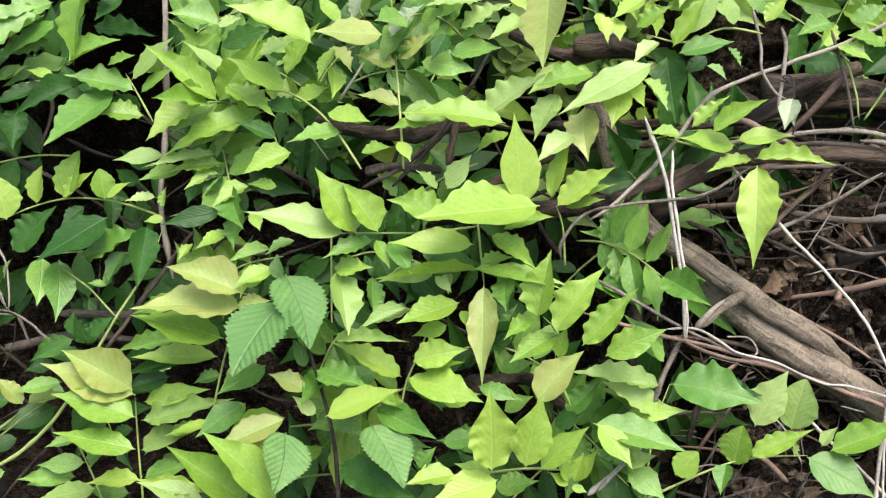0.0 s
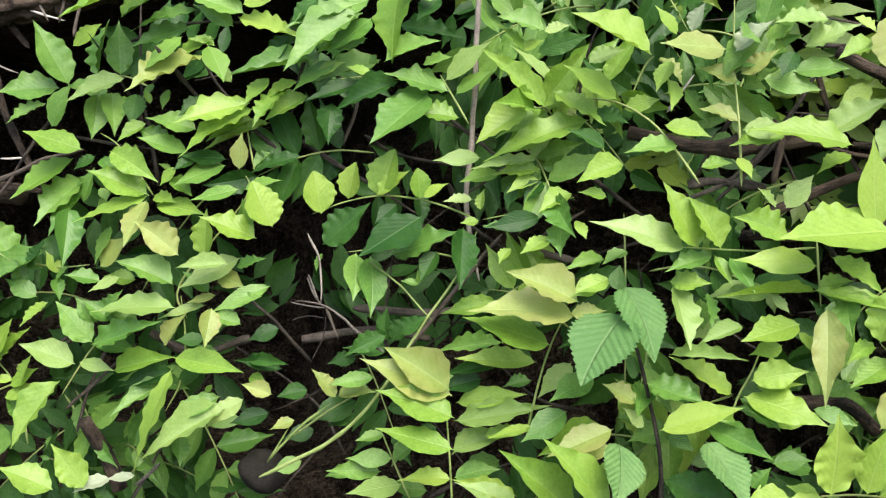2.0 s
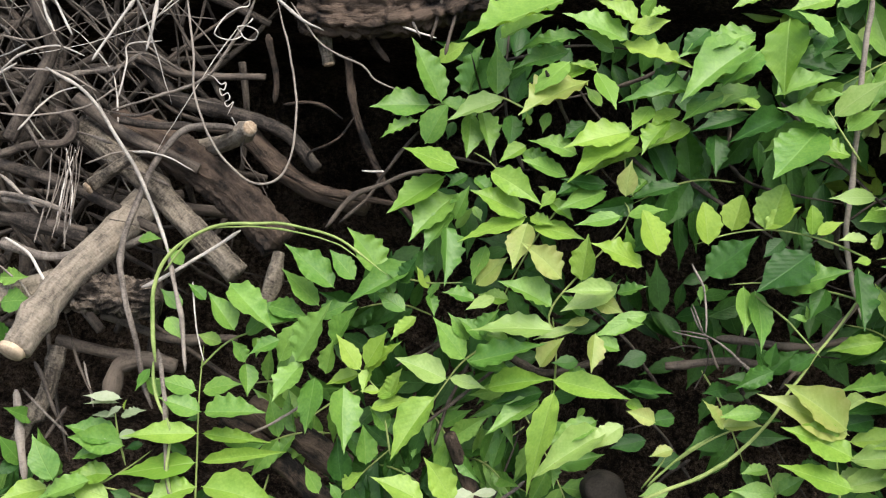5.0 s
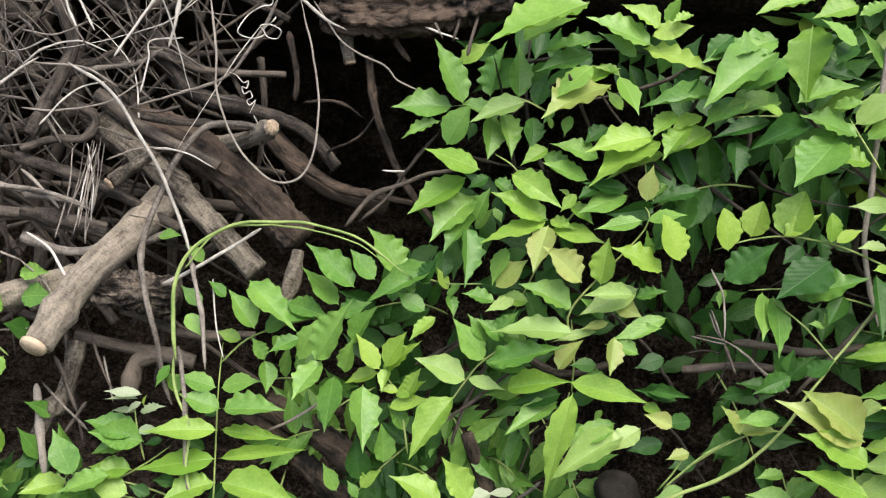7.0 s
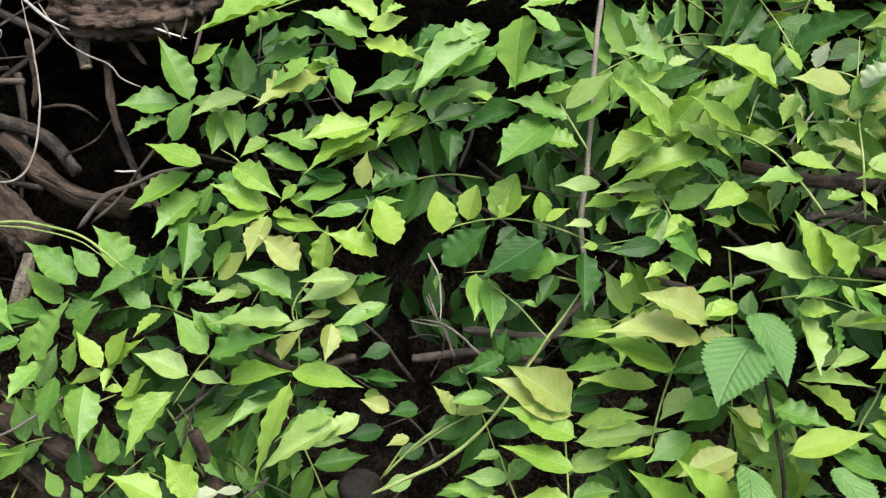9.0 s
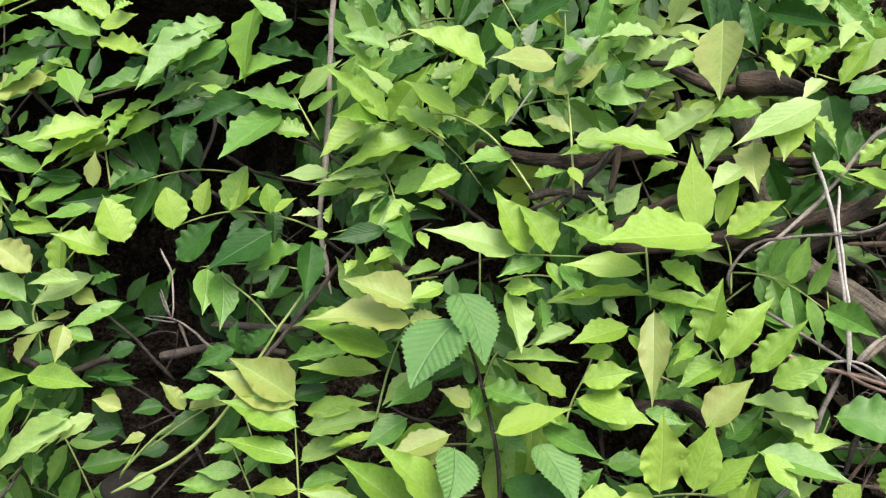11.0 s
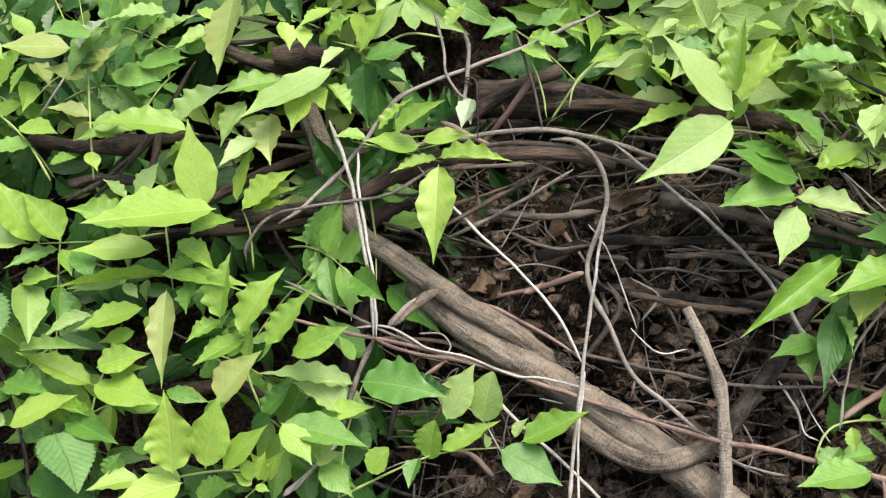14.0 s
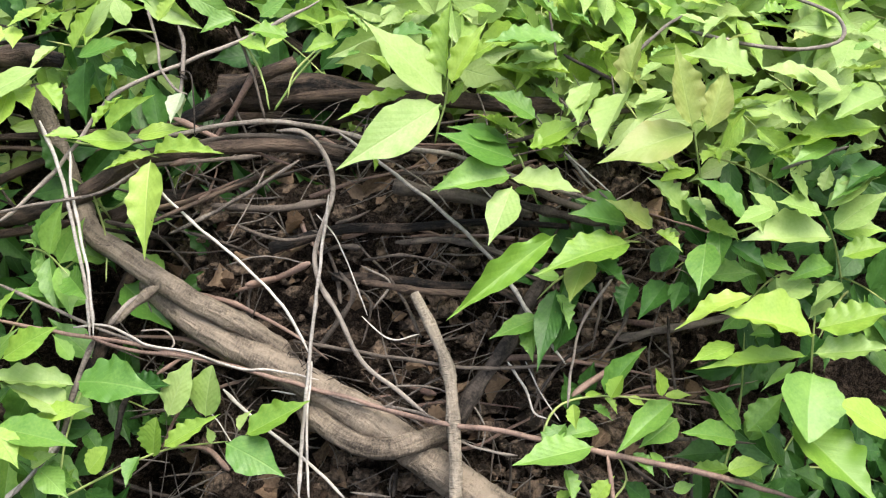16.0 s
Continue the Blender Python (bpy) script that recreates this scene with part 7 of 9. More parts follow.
leaf(s, -0.608, 0.898, 0.856, -0.663, 0.884, 0.854, 0.030, 23)
leaf(s, -0.609, 0.936, 0.887, -0.584, 0.940, 0.910, 0.019, -29, LIME2)
leaf(s, -0.609, 0.875, 0.826, -0.594, 0.879, 0.863, 0.034, -32, GREEN, "round")
leaf(s, -0.617, 0.889, 0.844, -0.651, 0.873, 0.829, 0.012, 32)
leaf(s, -0.601, 0.902, 0.859, -0.568, 0.886, 0.853, 0.021, -44)
leaf(s, -0.543, 0.884, 0.871, -0.590, 0.862, 0.854, 0.023, 25, MINT)
leaf(s, -0.575, 0.904, 0.861, -0.567, 0.888, 0.849, 0.012, -34)
leaf(s, -0.589, 0.924, 0.836, -0.594, 0.911, 0.823, 0.011, 17, DARK_SHADE)
leaf(s, -0.572, 0.892, 0.854, -0.569, 0.865, 0.820, 0.024, -37)
leaf(s, -0.562, 0.899, 0.854, -0.547, 0.863, 0.828, 0.023, -33)
leaf(s, -0.535, 0.886, 0.857, -0.531, 0.859, 0.837, 0.019, -25, DARK_SHADE)
s = spray(LIME2, "yellow-green pinnate spray at the edge of the hollow", (-0.513, 0.850, 0.776), (-0.543, 0.863, 0.813), (-0.565, 0.874, 0.823))
leaf(s, -0.576, 0.857, 0.812, -0.625, 0.852, 0.831, 0.030, 34)
leaf(s, -0.588, 0.866, 0.801, -0.636, 0.835, 0.772, 0.033, 38)
leaf(s, -0.576, 0.868, 0.785, -0.614, 0.826, 0.752, 0.034, 32, GREEN)
leaf(s, -0.577, 0.854, 0.772, -0.602, 0.823, 0.746, 0.027, 41, GREEN)
leaf(s, -0.576, 0.850, 0.766, -0.566, 0.854, 0.798, 0.019, -26, GREEN)
leaf(s, -0.560, 0.852, 0.780, -0.551, 0.841, 0.771, 0.009, -32, GREEN)
leaf(s, -0.576, 0.878, 0.747, -0.563, 0.881, 0.772, 0.016, -44, GREEN)
leaf(s, -0.568, 0.866, 0.804, -0.586, 0.857, 0.794, 0.013, 21, DARK_SHADE)
leaf(s, -0.562, 0.863, 0.803, -0.542, 0.849, 0.794, 0.015, -29, GREEN)
leaf(s, -0.548, 0.849, 0.814, -0.502, 0.820, 0.806, 0.024, -24)
leaf(s, -0.512, 0.835, 0.781, -0.563, 0.831, 0.803, 0.031, 34)
leaf(s, -0.512, 0.837, 0.780, -0.569, 0.802, 0.769, 0.025, 37)
leaf(s, -0.511, 0.827, 0.779, -0.520, 0.786, 0.751, 0.025, 26, BRONZE)
leaf(s, -0.510, 0.844, 0.778, -0.487, 0.833, 0.777, 0.015, -30)
leaf(s, -0.495, 0.847, 0.800, -0.505, 0.846, 0.807, 0.007, 45)
leaf(s, -0.494, 0.846, 0.795, -0.472, 0.830, 0.784, 0.016, -29)
leaf(s, -0.507, 0.838, 0.772, -0.460, 0.825, 0.772, 0.024, -46)
leaf(s, -0.490, 0.845, 0.804, -0.503, 0.833, 0.792, 0.012, 27)
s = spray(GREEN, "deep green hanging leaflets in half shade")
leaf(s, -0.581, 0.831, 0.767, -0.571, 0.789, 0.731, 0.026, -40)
leaf(s, -0.601, 0.844, 0.738, -0.597, 0.818, 0.716, 0.019, -25, DARK_SHADE)
leaf(s, -0.617, 0.819, 0.713, -0.604, 0.824, 0.740, 0.017, -27, DARK_SHADE)
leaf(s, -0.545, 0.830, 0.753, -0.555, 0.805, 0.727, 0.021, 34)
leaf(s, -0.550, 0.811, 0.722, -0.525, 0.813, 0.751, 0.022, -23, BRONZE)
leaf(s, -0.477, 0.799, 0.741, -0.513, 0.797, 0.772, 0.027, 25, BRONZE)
leaf(s, -0.510, 0.852, 0.723, -0.481, 0.855, 0.747, 0.018, -27, DARK_SHADE)
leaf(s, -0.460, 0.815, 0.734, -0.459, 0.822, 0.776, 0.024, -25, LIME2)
leaf(s, -0.527, 0.856, 0.741, -0.555, 0.839, 0.734, 0.015, 16, DARK_SHADE)
s = spray(GREEN, "large green leaf and paler ones at the top of the hollow", (-0.498, 0.914, 0.958), (-0.527, 0.917, 0.945), (-0.547, 0.922, 0.932))
leaf(s, -0.499, 0.892, 0.960, -0.581, 0.838, 0.934, 0.057, 43, LIME2)
leaf(s, -0.552, 0.908, 0.919, -0.511, 0.903, 0.949, 0.028, -35, LIME2)
leaf(s, -0.480, 0.902, 0.929, -0.540, 0.886, 0.922, 0.021, 31)
leaf(s, -0.489, 0.907, 0.914, -0.538, 0.885, 0.899, 0.022, 25)
leaf(s, -0.489, 0.880, 0.910, -0.522, 0.855, 0.884, 0.026, 30)
leaf(s, -0.534, 0.894, 0.865, -0.527, 0.901, 0.895, 0.018, -16, DARK_SHADE)
leaf(s, -0.471, 0.883, 0.894, -0.529, 0.837, 0.873, 0.043, 46, BRONZE)
leaf(s, -0.464, 0.891, 0.901, -0.487, 0.889, 0.909, 0.014, 45, LIME2)
leaf(s, -0.496, 0.893, 0.892, -0.465, 0.889, 0.909, 0.017, -30, LIME2)
leaf(s, -0.466, 0.875, 0.904, -0.445, 0.849, 0.880, 0.023, -40, LIME2)
leaf(s, -0.456, 0.910, 0.866, -0.471, 0.912, 0.885, 0.013, 33, LIME2)
leaf(s, -0.440, 0.902, 0.928, -0.499, 0.896, 0.951, 0.035, 35)
leaf(s, -0.434, 0.908, 0.940, -0.468, 0.910, 0.963, 0.023, 36, LIME2)
leaf(s, -0.451, 0.905, 0.916, -0.483, 0.902, 0.939, 0.022, 26)
leaf(s, -0.447, 0.907, 0.924, -0.381, 0.871, 0.916, 0.021, -26, LIME)
leaf(s, -0.441, 0.900, 0.936, -0.408, 0.899, 0.951, 0.018, -23, LIME)
leaf(s, -0.429, 0.911, 0.945, -0.420, 0.915, 0.972, 0.016, -43, LIME2)
leaf(s, -0.409, 0.899, 0.958, -0.428, 0.892, 0.951, 0.012, 43, LIME2)
leaf(s, -0.377, 0.886, 0.893, -0.445, 0.857, 0.890, 0.023, 38)
leaf(s, -0.416, 0.884, 0.892, -0.395, 0.885, 0.918, 0.019, -15, DARK_SHADE)
leaf(s, -0.518, 0.885, 0.867, -0.526, 0.873, 0.856, 0.010, 26)
leaf(s, -0.503, 0.879, 0.864, -0.508, 0.865, 0.850, 0.012, 34, LIME2)
leaf(s, -0.518, 0.872, 0.852, -0.522, 0.875, 0.864, 0.007, 31, LIME2)
s = spray(LIME2, "hanging yellow-green spray with a pale leaflet in the middle", (-0.423, 0.850, 0.804), (-0.431, 0.868, 0.823), (-0.436, 0.876, 0.851), (-0.430, 0.879, 0.859))
leaf(s, -0.424, 0.864, 0.854, -0.484, 0.821, 0.835, 0.042, 44)
leaf(s, -0.429, 0.865, 0.858, -0.488, 0.834, 0.847, 0.029, 29)
leaf(s, -0.432, 0.879, 0.856, -0.471, 0.867, 0.850, 0.023, 25)
leaf(s, -0.415, 0.879, 0.878, -0.432, 0.855, 0.860, 0.019, 30)
leaf(s, -0.399, 0.867, 0.870, -0.423, 0.841, 0.845, 0.024, 45)
leaf(s, -0.428, 0.873, 0.843, -0.466, 0.852, 0.830, 0.024, 35)
leaf(s, -0.415, 0.881, 0.838, -0.467, 0.845, 0.822, 0.018, 35)
leaf(s, -0.431, 0.830, 0.809, -0.430, 0.835, 0.841, 0.018, -24, BRONZE)
leaf(s, -0.446, 0.845, 0.808, -0.488, 0.823, 0.801, 0.025, 41, GREEN)
leaf(s, -0.471, 0.844, 0.814, -0.489, 0.830, 0.806, 0.013, 19, DARK_SHADE)
leaf(s, -0.459, 0.884, 0.804, -0.486, 0.869, 0.793, 0.017, 16, DARK_SHADE)
leaf(s, -0.474, 0.859, 0.834, -0.514, 0.851, 0.851, 0.025, 32, GREEN)
leaf(s, -0.469, 0.873, 0.859, -0.489, 0.855, 0.847, 0.017, 18, DARK_SHADE)
leaf(s, -0.446, 0.846, 0.813, -0.486, 0.838, 0.819, 0.017, 19, DARK_SHADE)
leaf(s, -0.481, 0.851, 0.816, -0.522, 0.845, 0.830, 0.024, 43, GREEN)
leaf(s, -0.497, 0.857, 0.817, -0.528, 0.857, 0.835, 0.020, 27, GREEN)
leaf(s, -0.519, 0.862, 0.837, -0.541, 0.846, 0.826, 0.016, 25)
s = spray(GREEN, "paired green leaflets on a thin stalk", (-0.474, 0.803, 0.682), (-0.482, 0.814, 0.709), (-0.428, 0.836, 0.782), (-0.432, 0.849, 0.803))
leaf(s, -0.432, 0.830, 0.792, -0.472, 0.816, 0.786, 0.017, 29)
leaf(s, -0.427, 0.830, 0.792, -0.397, 0.827, 0.807, 0.018, -44)
leaf(s, -0.425, 0.818, 0.755, -0.426, 0.822, 0.787, 0.018, 42)
leaf(s, -0.412, 0.867, 0.815, -0.426, 0.851, 0.806, 0.013, 33)
leaf(s, -0.383, 0.857, 0.816, -0.431, 0.842, 0.808, 0.018, 26, DARK_SHADE)
leaf(s, -0.411, 0.801, 0.759, -0.457, 0.796, 0.779, 0.028, 43, LIME)
leaf(s, -0.398, 0.804, 0.769, -0.412, 0.811, 0.807, 0.035, 42, LIME, "round")
leaf(s, -0.428, 0.811, 0.737, -0.476, 0.788, 0.717, 0.024, 23, MINT)
leaf(s, -0.430, 0.805, 0.731, -0.404, 0.805, 0.742, 0.016, -42)
leaf(s, -0.433, 0.792, 0.739, -0.475, 0.782, 0.740, 0.017, 31, MINT)
leaf(s, -0.454, 0.804, 0.707, -0.476, 0.805, 0.725, 0.016, 37)
leaf(s, -0.448, 0.810, 0.721, -0.421, 0.797, 0.717, 0.017, -24, BRONZE)
leaf(s, -0.401, 0.804, 0.716, -0.448, 0.777, 0.705, 0.016, 24)
s = spray(LIME2, "light green spray with long wavy leaflets", (-0.473, 0.787, 0.641), (-0.475, 0.799, 0.673), (-0.481, 0.811, 0.700))
leaf(s, -0.482, 0.797, 0.715, -0.527, 0.792, 0.741, 0.029, 46, GREEN)
leaf(s, -0.478, 0.786, 0.699, -0.549, 0.776, 0.706, 0.028, 34, MINT)
leaf(s, -0.549, 0.808, 0.710, -0.578, 0.800, 0.718, 0.017, 42, GREEN)
leaf(s, -0.532, 0.807, 0.715, -0.557, 0.794, 0.707, 0.016, 36, MINT)
leaf(s, -0.520, 0.813, 0.711, -0.547, 0.809, 0.715, 0.016, 31)
leaf(s, -0.546, 0.797, 0.682, -0.528, 0.799, 0.708, 0.018, -23, GREEN)
leaf(s, -0.488, 0.781, 0.665, -0.472, 0.785, 0.695, 0.020, -36, BRONZE)
leaf(s, -0.445, 0.779, 0.704, -0.445, 0.755, 0.679, 0.019, -33, BRONZE)
leaf(s, -0.449, 0.806, 0.704, -0.473, 0.796, 0.700, 0.010, 29, BRONZE)
leaf(s, -0.458, 0.806, 0.694, -0.496, 0.790, 0.691, 0.009, 35, MINT)
leaf(s, -0.438, 0.792, 0.698, -0.406, 0.790, 0.714, 0.018, -44, GREEN)
leaf(s, -0.422, 0.784, 0.688, -0.450, 0.780, 0.698, 0.016, 37, GREEN)
leaf(s, -0.427, 0.788, 0.690, -0.444, 0.778, 0.686, 0.011, 44, GREEN)
s = spray(GREEN, "green spray on a slanting stalk", (-0.522, 0.805, 0.681), (-0.553, 0.798, 0.656), (-0.568, 0.790, 0.635), (-0.581, 0.780, 0.613))
leaf(s, -0.552, 0.786, 0.662, -0.581, 0.788, 0.699, 0.026, 27)
leaf(s, -0.552, 0.790, 0.660, -0.508, 0.776, 0.662, 0.017, -29)
leaf(s, -0.550, 0.778, 0.664, -0.485, 0.768, 0.697, 0.025, -27)
leaf(s, -0.531, 0.776, 0.642, -0.478, 0.765, 0.666, 0.022, -25, LIME2)
leaf(s, -0.566, 0.779, 0.644, -0.612, 0.775, 0.663, 0.026, 27, MINT)
leaf(s, -0.565, 0.785, 0.643, -0.531, 0.777, 0.642, 0.013, -34, MINT)
leaf(s, -0.551, 0.798, 0.675, -0.568, 0.800, 0.700, 0.017, 42)
leaf(s, -0.536, 0.796, 0.679, -0.562, 0.796, 0.698, 0.018, 31)
leaf(s, -0.574, 0.765, 0.635, -0.608, 0.723, 0.596, 0.028, 28, LIME2)
leaf(s, -0.516, 0.801, 0.678, -0.551, 0.797, 0.688, 0.017, 25)
s = spray(LIME2, "long folded yellow-green leaves low in the growth", (-0.475, 0.787, 0.641), (-0.478, 0.781, 0.626), (-0.488, 0.773, 0.607))
leaf(s, -0.474, 0.757, 0.658, -0.494, 0.687, 0.601, 0.031, 36)
leaf(s, -0.477, 0.771, 0.660, -0.412, 0.745, 0.665, 0.023, -27)
leaf(s, -0.444, 0.787, 0.661, -0.470, 0.776, 0.658, 0.014, 26, GREEN)
leaf(s, -0.482, 0.785, 0.640, -0.527, 0.768, 0.633, 0.019, 21, DARK_SHADE)
leaf(s, -0.484, 0.781, 0.634, -0.528, 0.747, 0.615, 0.021, 33, GREEN)
leaf(s, -0.476, 0.776, 0.638, -0.448, 0.771, 0.653, 0.014, -26, DARK_SHADE)
leaf(s, -0.446, 0.774, 0.635, -0.453, 0.767, 0.629, 0.006, 28)
leaf(s, -0.435, 0.759, 0.633, -0.478, 0.731, 0.620, 0.021, 27, GREEN)
leaf(s, -0.427, 0.753, 0.627, -0.487, 0.703, 0.610, 0.026, 30, MINT)
leaf(s, -0.414, 0.753, 0.635, -0.443, 0.732, 0.622, 0.020, 26, MINT)
leaf(s, -0.471, 0.758, 0.595, -0.465, 0.736, 0.576, 0.017, -40, GREEN)
leaf(s, -0.459, 0.770, 0.621, -0.482, 0.757, 0.609, 0.016, 35, GREEN)
leaf(s, -0.393, 0.754, 0.623, -0.424, 0.742, 0.618, 0.016, 21, DARK_SHADE)
leaf(s, -0.385, 0.770, 0.656, -0.424, 0.763, 0.666, 0.013, 20, DARK_SHADE)
leaf(s, -0.413, 0.769, 0.647, -0.396, 0.760, 0.647, 0.011, -27)
leaf(s, -0.415, 0.771, 0.663, -0.377, 0.757, 0.668, 0.012, -21, DARK_SHADE)
leaf(s, -0.455, 0.788, 0.671, -0.479, 0.780, 0.672, 0.014, 26, DARK_SHADE)
leaf(s, -0.396, 0.811, 0.674, -0.421, 0.797, 0.670, 0.016, 25, DARK_SHADE)
s = spray(BRONZE, "small buff young shoot tip over the green vine", (-0.393, 0.741, 0.583), (-0.383, 0.742, 0.601), (-0.375, 0.748, 0.615))
leaf(s, -0.389, 0.747, 0.644, -0.413, 0.745, 0.654, 0.015, 22)
leaf(s, -0.371, 0.749, 0.620, -0.390, 0.740, 0.618, 0.012, 30)
s = spray(LIME, "young lime sprig among green leaves", (-0.611, 0.769, 0.568), (-0.619, 0.782, 0.595), (-0.629, 0.790, 0.619), (-0.647, 0.799, 0.635))
leaf(s, -0.643, 0.782, 0.642, -0.665, 0.785, 0.674, 0.019, 28)
leaf(s, -0.639, 0.785, 0.644, -0.623, 0.790, 0.679, 0.022, -31)
leaf(s, -0.642, 0.790, 0.637, -0.610, 0.793, 0.671, 0.019, -30)
leaf(s, -0.646, 0.796, 0.631, -0.675, 0.785, 0.624, 0.015, 31)
leaf(s, -0.625, 0.783, 0.623, -0.642, 0.778, 0.624, 0.010, 36)
leaf(s, -0.627, 0.781, 0.618, -0.602, 0.783, 0.637, 0.016, -34, LIME2)
leaf(s, -0.632, 0.779, 0.607, -0.596, 0.776, 0.625, 0.015, -26, LIME2)
leaf(s, -0.616, 0.779, 0.621, -0.608, 0.784, 0.648, 0.016, -44, LIME2)
leaf(s, -0.616, 0.779, 0.586, -0.632, 0.781, 0.609, 0.016, 32, GREEN)
s = spray(GREEN, "green spray reaching across the fallen branches", (-0.655, 0.828, 0.699), (-0.625, 0.830, 0.713), (-0.593, 0.826, 0.713), (-0.562, 0.819, 0.720))
leaf(s, -0.674, 0.810, 0.705, -0.720, 0.812, 0.743, 0.027, 30)
leaf(s, -0.688, 0.813, 0.685, -0.722, 0.818, 0.718, 0.027, 45)
leaf(s, -0.657, 0.815, 0.713, -0.681, 0.818, 0.739, 0.020, 28)
leaf(s, -0.635, 0.832, 0.711, -0.669, 0.839, 0.754, 0.030, 36)
leaf(s, -0.605, 0.832, 0.726, -0.664, 0.801, 0.700, 0.025, 27)
leaf(s, -0.609, 0.829, 0.710, -0.639, 0.825, 0.725, 0.019, 40)
leaf(s, -0.592, 0.824, 0.708, -0.604, 0.828, 0.728, 0.013, 39, LIME)
leaf(s, -0.610, 0.814, 0.689, -0.637, 0.815, 0.707, 0.018, 33)
leaf(s, -0.600, 0.813, 0.685, -0.621, 0.794, 0.669, 0.018, 40, LIME2)
leaf(s, -0.590, 0.814, 0.708, -0.582, 0.797, 0.696, 0.012, -28)
leaf(s, -0.582, 0.821, 0.717, -0.594, 0.807, 0.705, 0.012, 43)
leaf(s, -0.623, 0.822, 0.700, -0.634, 0.825, 0.720, 0.013, 38)
s = spray(GREEN, "loose green spray over the fallen branches", (-0.792, 0.793, 0.620), (-0.771, 0.808, 0.641), (-0.740, 0.814, 0.656), (-0.705, 0.818, 0.669))
leaf(s, -0.760, 0.828, 0.693, -0.748, 0.807, 0.678, 0.016, -28)
leaf(s, -0.772, 0.818, 0.696, -0.718, 0.779, 0.673, 0.029, -31)
leaf(s, -0.759, 0.791, 0.662, -0.783, 0.797, 0.696, 0.023, 37)
leaf(s, -0.794, 0.818, 0.676, -0.810, 0.818, 0.691, 0.012, 34)
leaf(s, -0.756, 0.812, 0.649, -0.729, 0.814, 0.677, 0.022, -39)
leaf(s, -0.751, 0.815, 0.671, -0.707, 0.807, 0.675, 0.025, -35)
leaf(s, -0.737, 0.821, 0.676, -0.695, 0.804, 0.677, 0.020, -27)
leaf(s, -0.742, 0.803, 0.652, -0.737, 0.786, 0.642, 0.012, -40)
leaf(s, -0.718, 0.792, 0.658, -0.743, 0.776, 0.652, 0.017, 26)
leaf(s, -0.702, 0.783, 0.642, -0.674, 0.791, 0.703, 0.038, -36)
leaf(s, -0.718, 0.790, 0.636, -0.704, 0.800, 0.678, 0.025, -37)
leaf(s, -0.776, 0.808, 0.640, -0.799, 0.806, 0.647, 0.013, 22, LIME2)
leaf(s, -0.749, 0.790, 0.632, -0.762, 0.792, 0.653, 0.014, 31)
leaf(s, -0.672, 0.804, 0.652, -0.655, 0.808, 0.692, 0.024, -37)
leaf(s, -0.676, 0.791, 0.629, -0.672, 0.796, 0.662, 0.018, -22)
leaf(s, -0.814, 0.812, 0.668, -0.834, 0.812, 0.686, 0.015, 26)
leaf(s, -0.826, 0.803, 0.662, -0.804, 0.786, 0.651, 0.017, -30)
leaf(s, -0.865, 0.840, 0.718, -0.843, 0.839, 0.724, 0.013, -41)
leaf(s, -0.820, 0.833, 0.701, -0.836, 0.833, 0.718, 0.013, 33)
leaf(s, -0.689, 0.818, 0.671, -0.663, 0.820, 0.691, 0.018, -27)
leaf(s, -0.695, 0.783, 0.643, -0.714, 0.747, 0.621, 0.026, 30)
leaf(s, -0.682, 0.776, 0.634, -0.684, 0.737, 0.600, 0.029, 24)
s = spray(DARK_SHADE, "dark green spray low in the growth")
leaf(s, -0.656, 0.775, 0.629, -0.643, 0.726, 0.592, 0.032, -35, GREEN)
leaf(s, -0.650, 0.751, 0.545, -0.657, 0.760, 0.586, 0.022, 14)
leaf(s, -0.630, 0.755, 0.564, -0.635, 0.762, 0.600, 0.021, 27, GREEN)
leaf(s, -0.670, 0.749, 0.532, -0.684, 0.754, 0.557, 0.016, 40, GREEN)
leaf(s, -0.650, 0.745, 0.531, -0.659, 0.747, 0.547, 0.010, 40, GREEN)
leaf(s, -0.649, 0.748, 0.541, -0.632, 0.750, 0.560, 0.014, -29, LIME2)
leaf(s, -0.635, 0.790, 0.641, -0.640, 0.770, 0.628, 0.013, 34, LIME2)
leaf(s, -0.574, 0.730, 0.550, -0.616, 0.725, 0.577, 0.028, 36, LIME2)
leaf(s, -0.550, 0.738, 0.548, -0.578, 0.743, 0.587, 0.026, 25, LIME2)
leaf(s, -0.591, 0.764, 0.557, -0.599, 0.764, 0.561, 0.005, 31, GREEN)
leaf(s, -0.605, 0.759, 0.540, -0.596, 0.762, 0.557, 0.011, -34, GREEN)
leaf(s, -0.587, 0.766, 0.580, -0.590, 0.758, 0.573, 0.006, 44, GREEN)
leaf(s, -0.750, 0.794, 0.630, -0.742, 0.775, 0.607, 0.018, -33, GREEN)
s = spray(GREEN, "ladder-like spray of paired green leaflets", (-0.779, 0.734, 0.508), (-0.786, 0.763, 0.548), (-0.790, 0.783, 0.596), (-0.792, 0.804, 0.637))
leaf(s, -0.789, 0.775, 0.606, -0.825, 0.769, 0.620, 0.022, 43)
leaf(s, -0.788, 0.786, 0.600, -0.753, 0.786, 0.616, 0.022, -38)
leaf(s, -0.781, 0.762, 0.593, -0.818, 0.757, 0.607, 0.022, 29)
leaf(s, -0.779, 0.762, 0.593, -0.723, 0.757, 0.608, 0.026, -37)
leaf(s, -0.780, 0.752, 0.577, -0.842, 0.729, 0.585, 0.022, 23, LIME2)
leaf(s, -0.781, 0.762, 0.571, -0.713, 0.750, 0.579, 0.014, -24, LIME2)
leaf(s, -0.780, 0.746, 0.551, -0.847, 0.722, 0.549, 0.031, 40, LIME2)
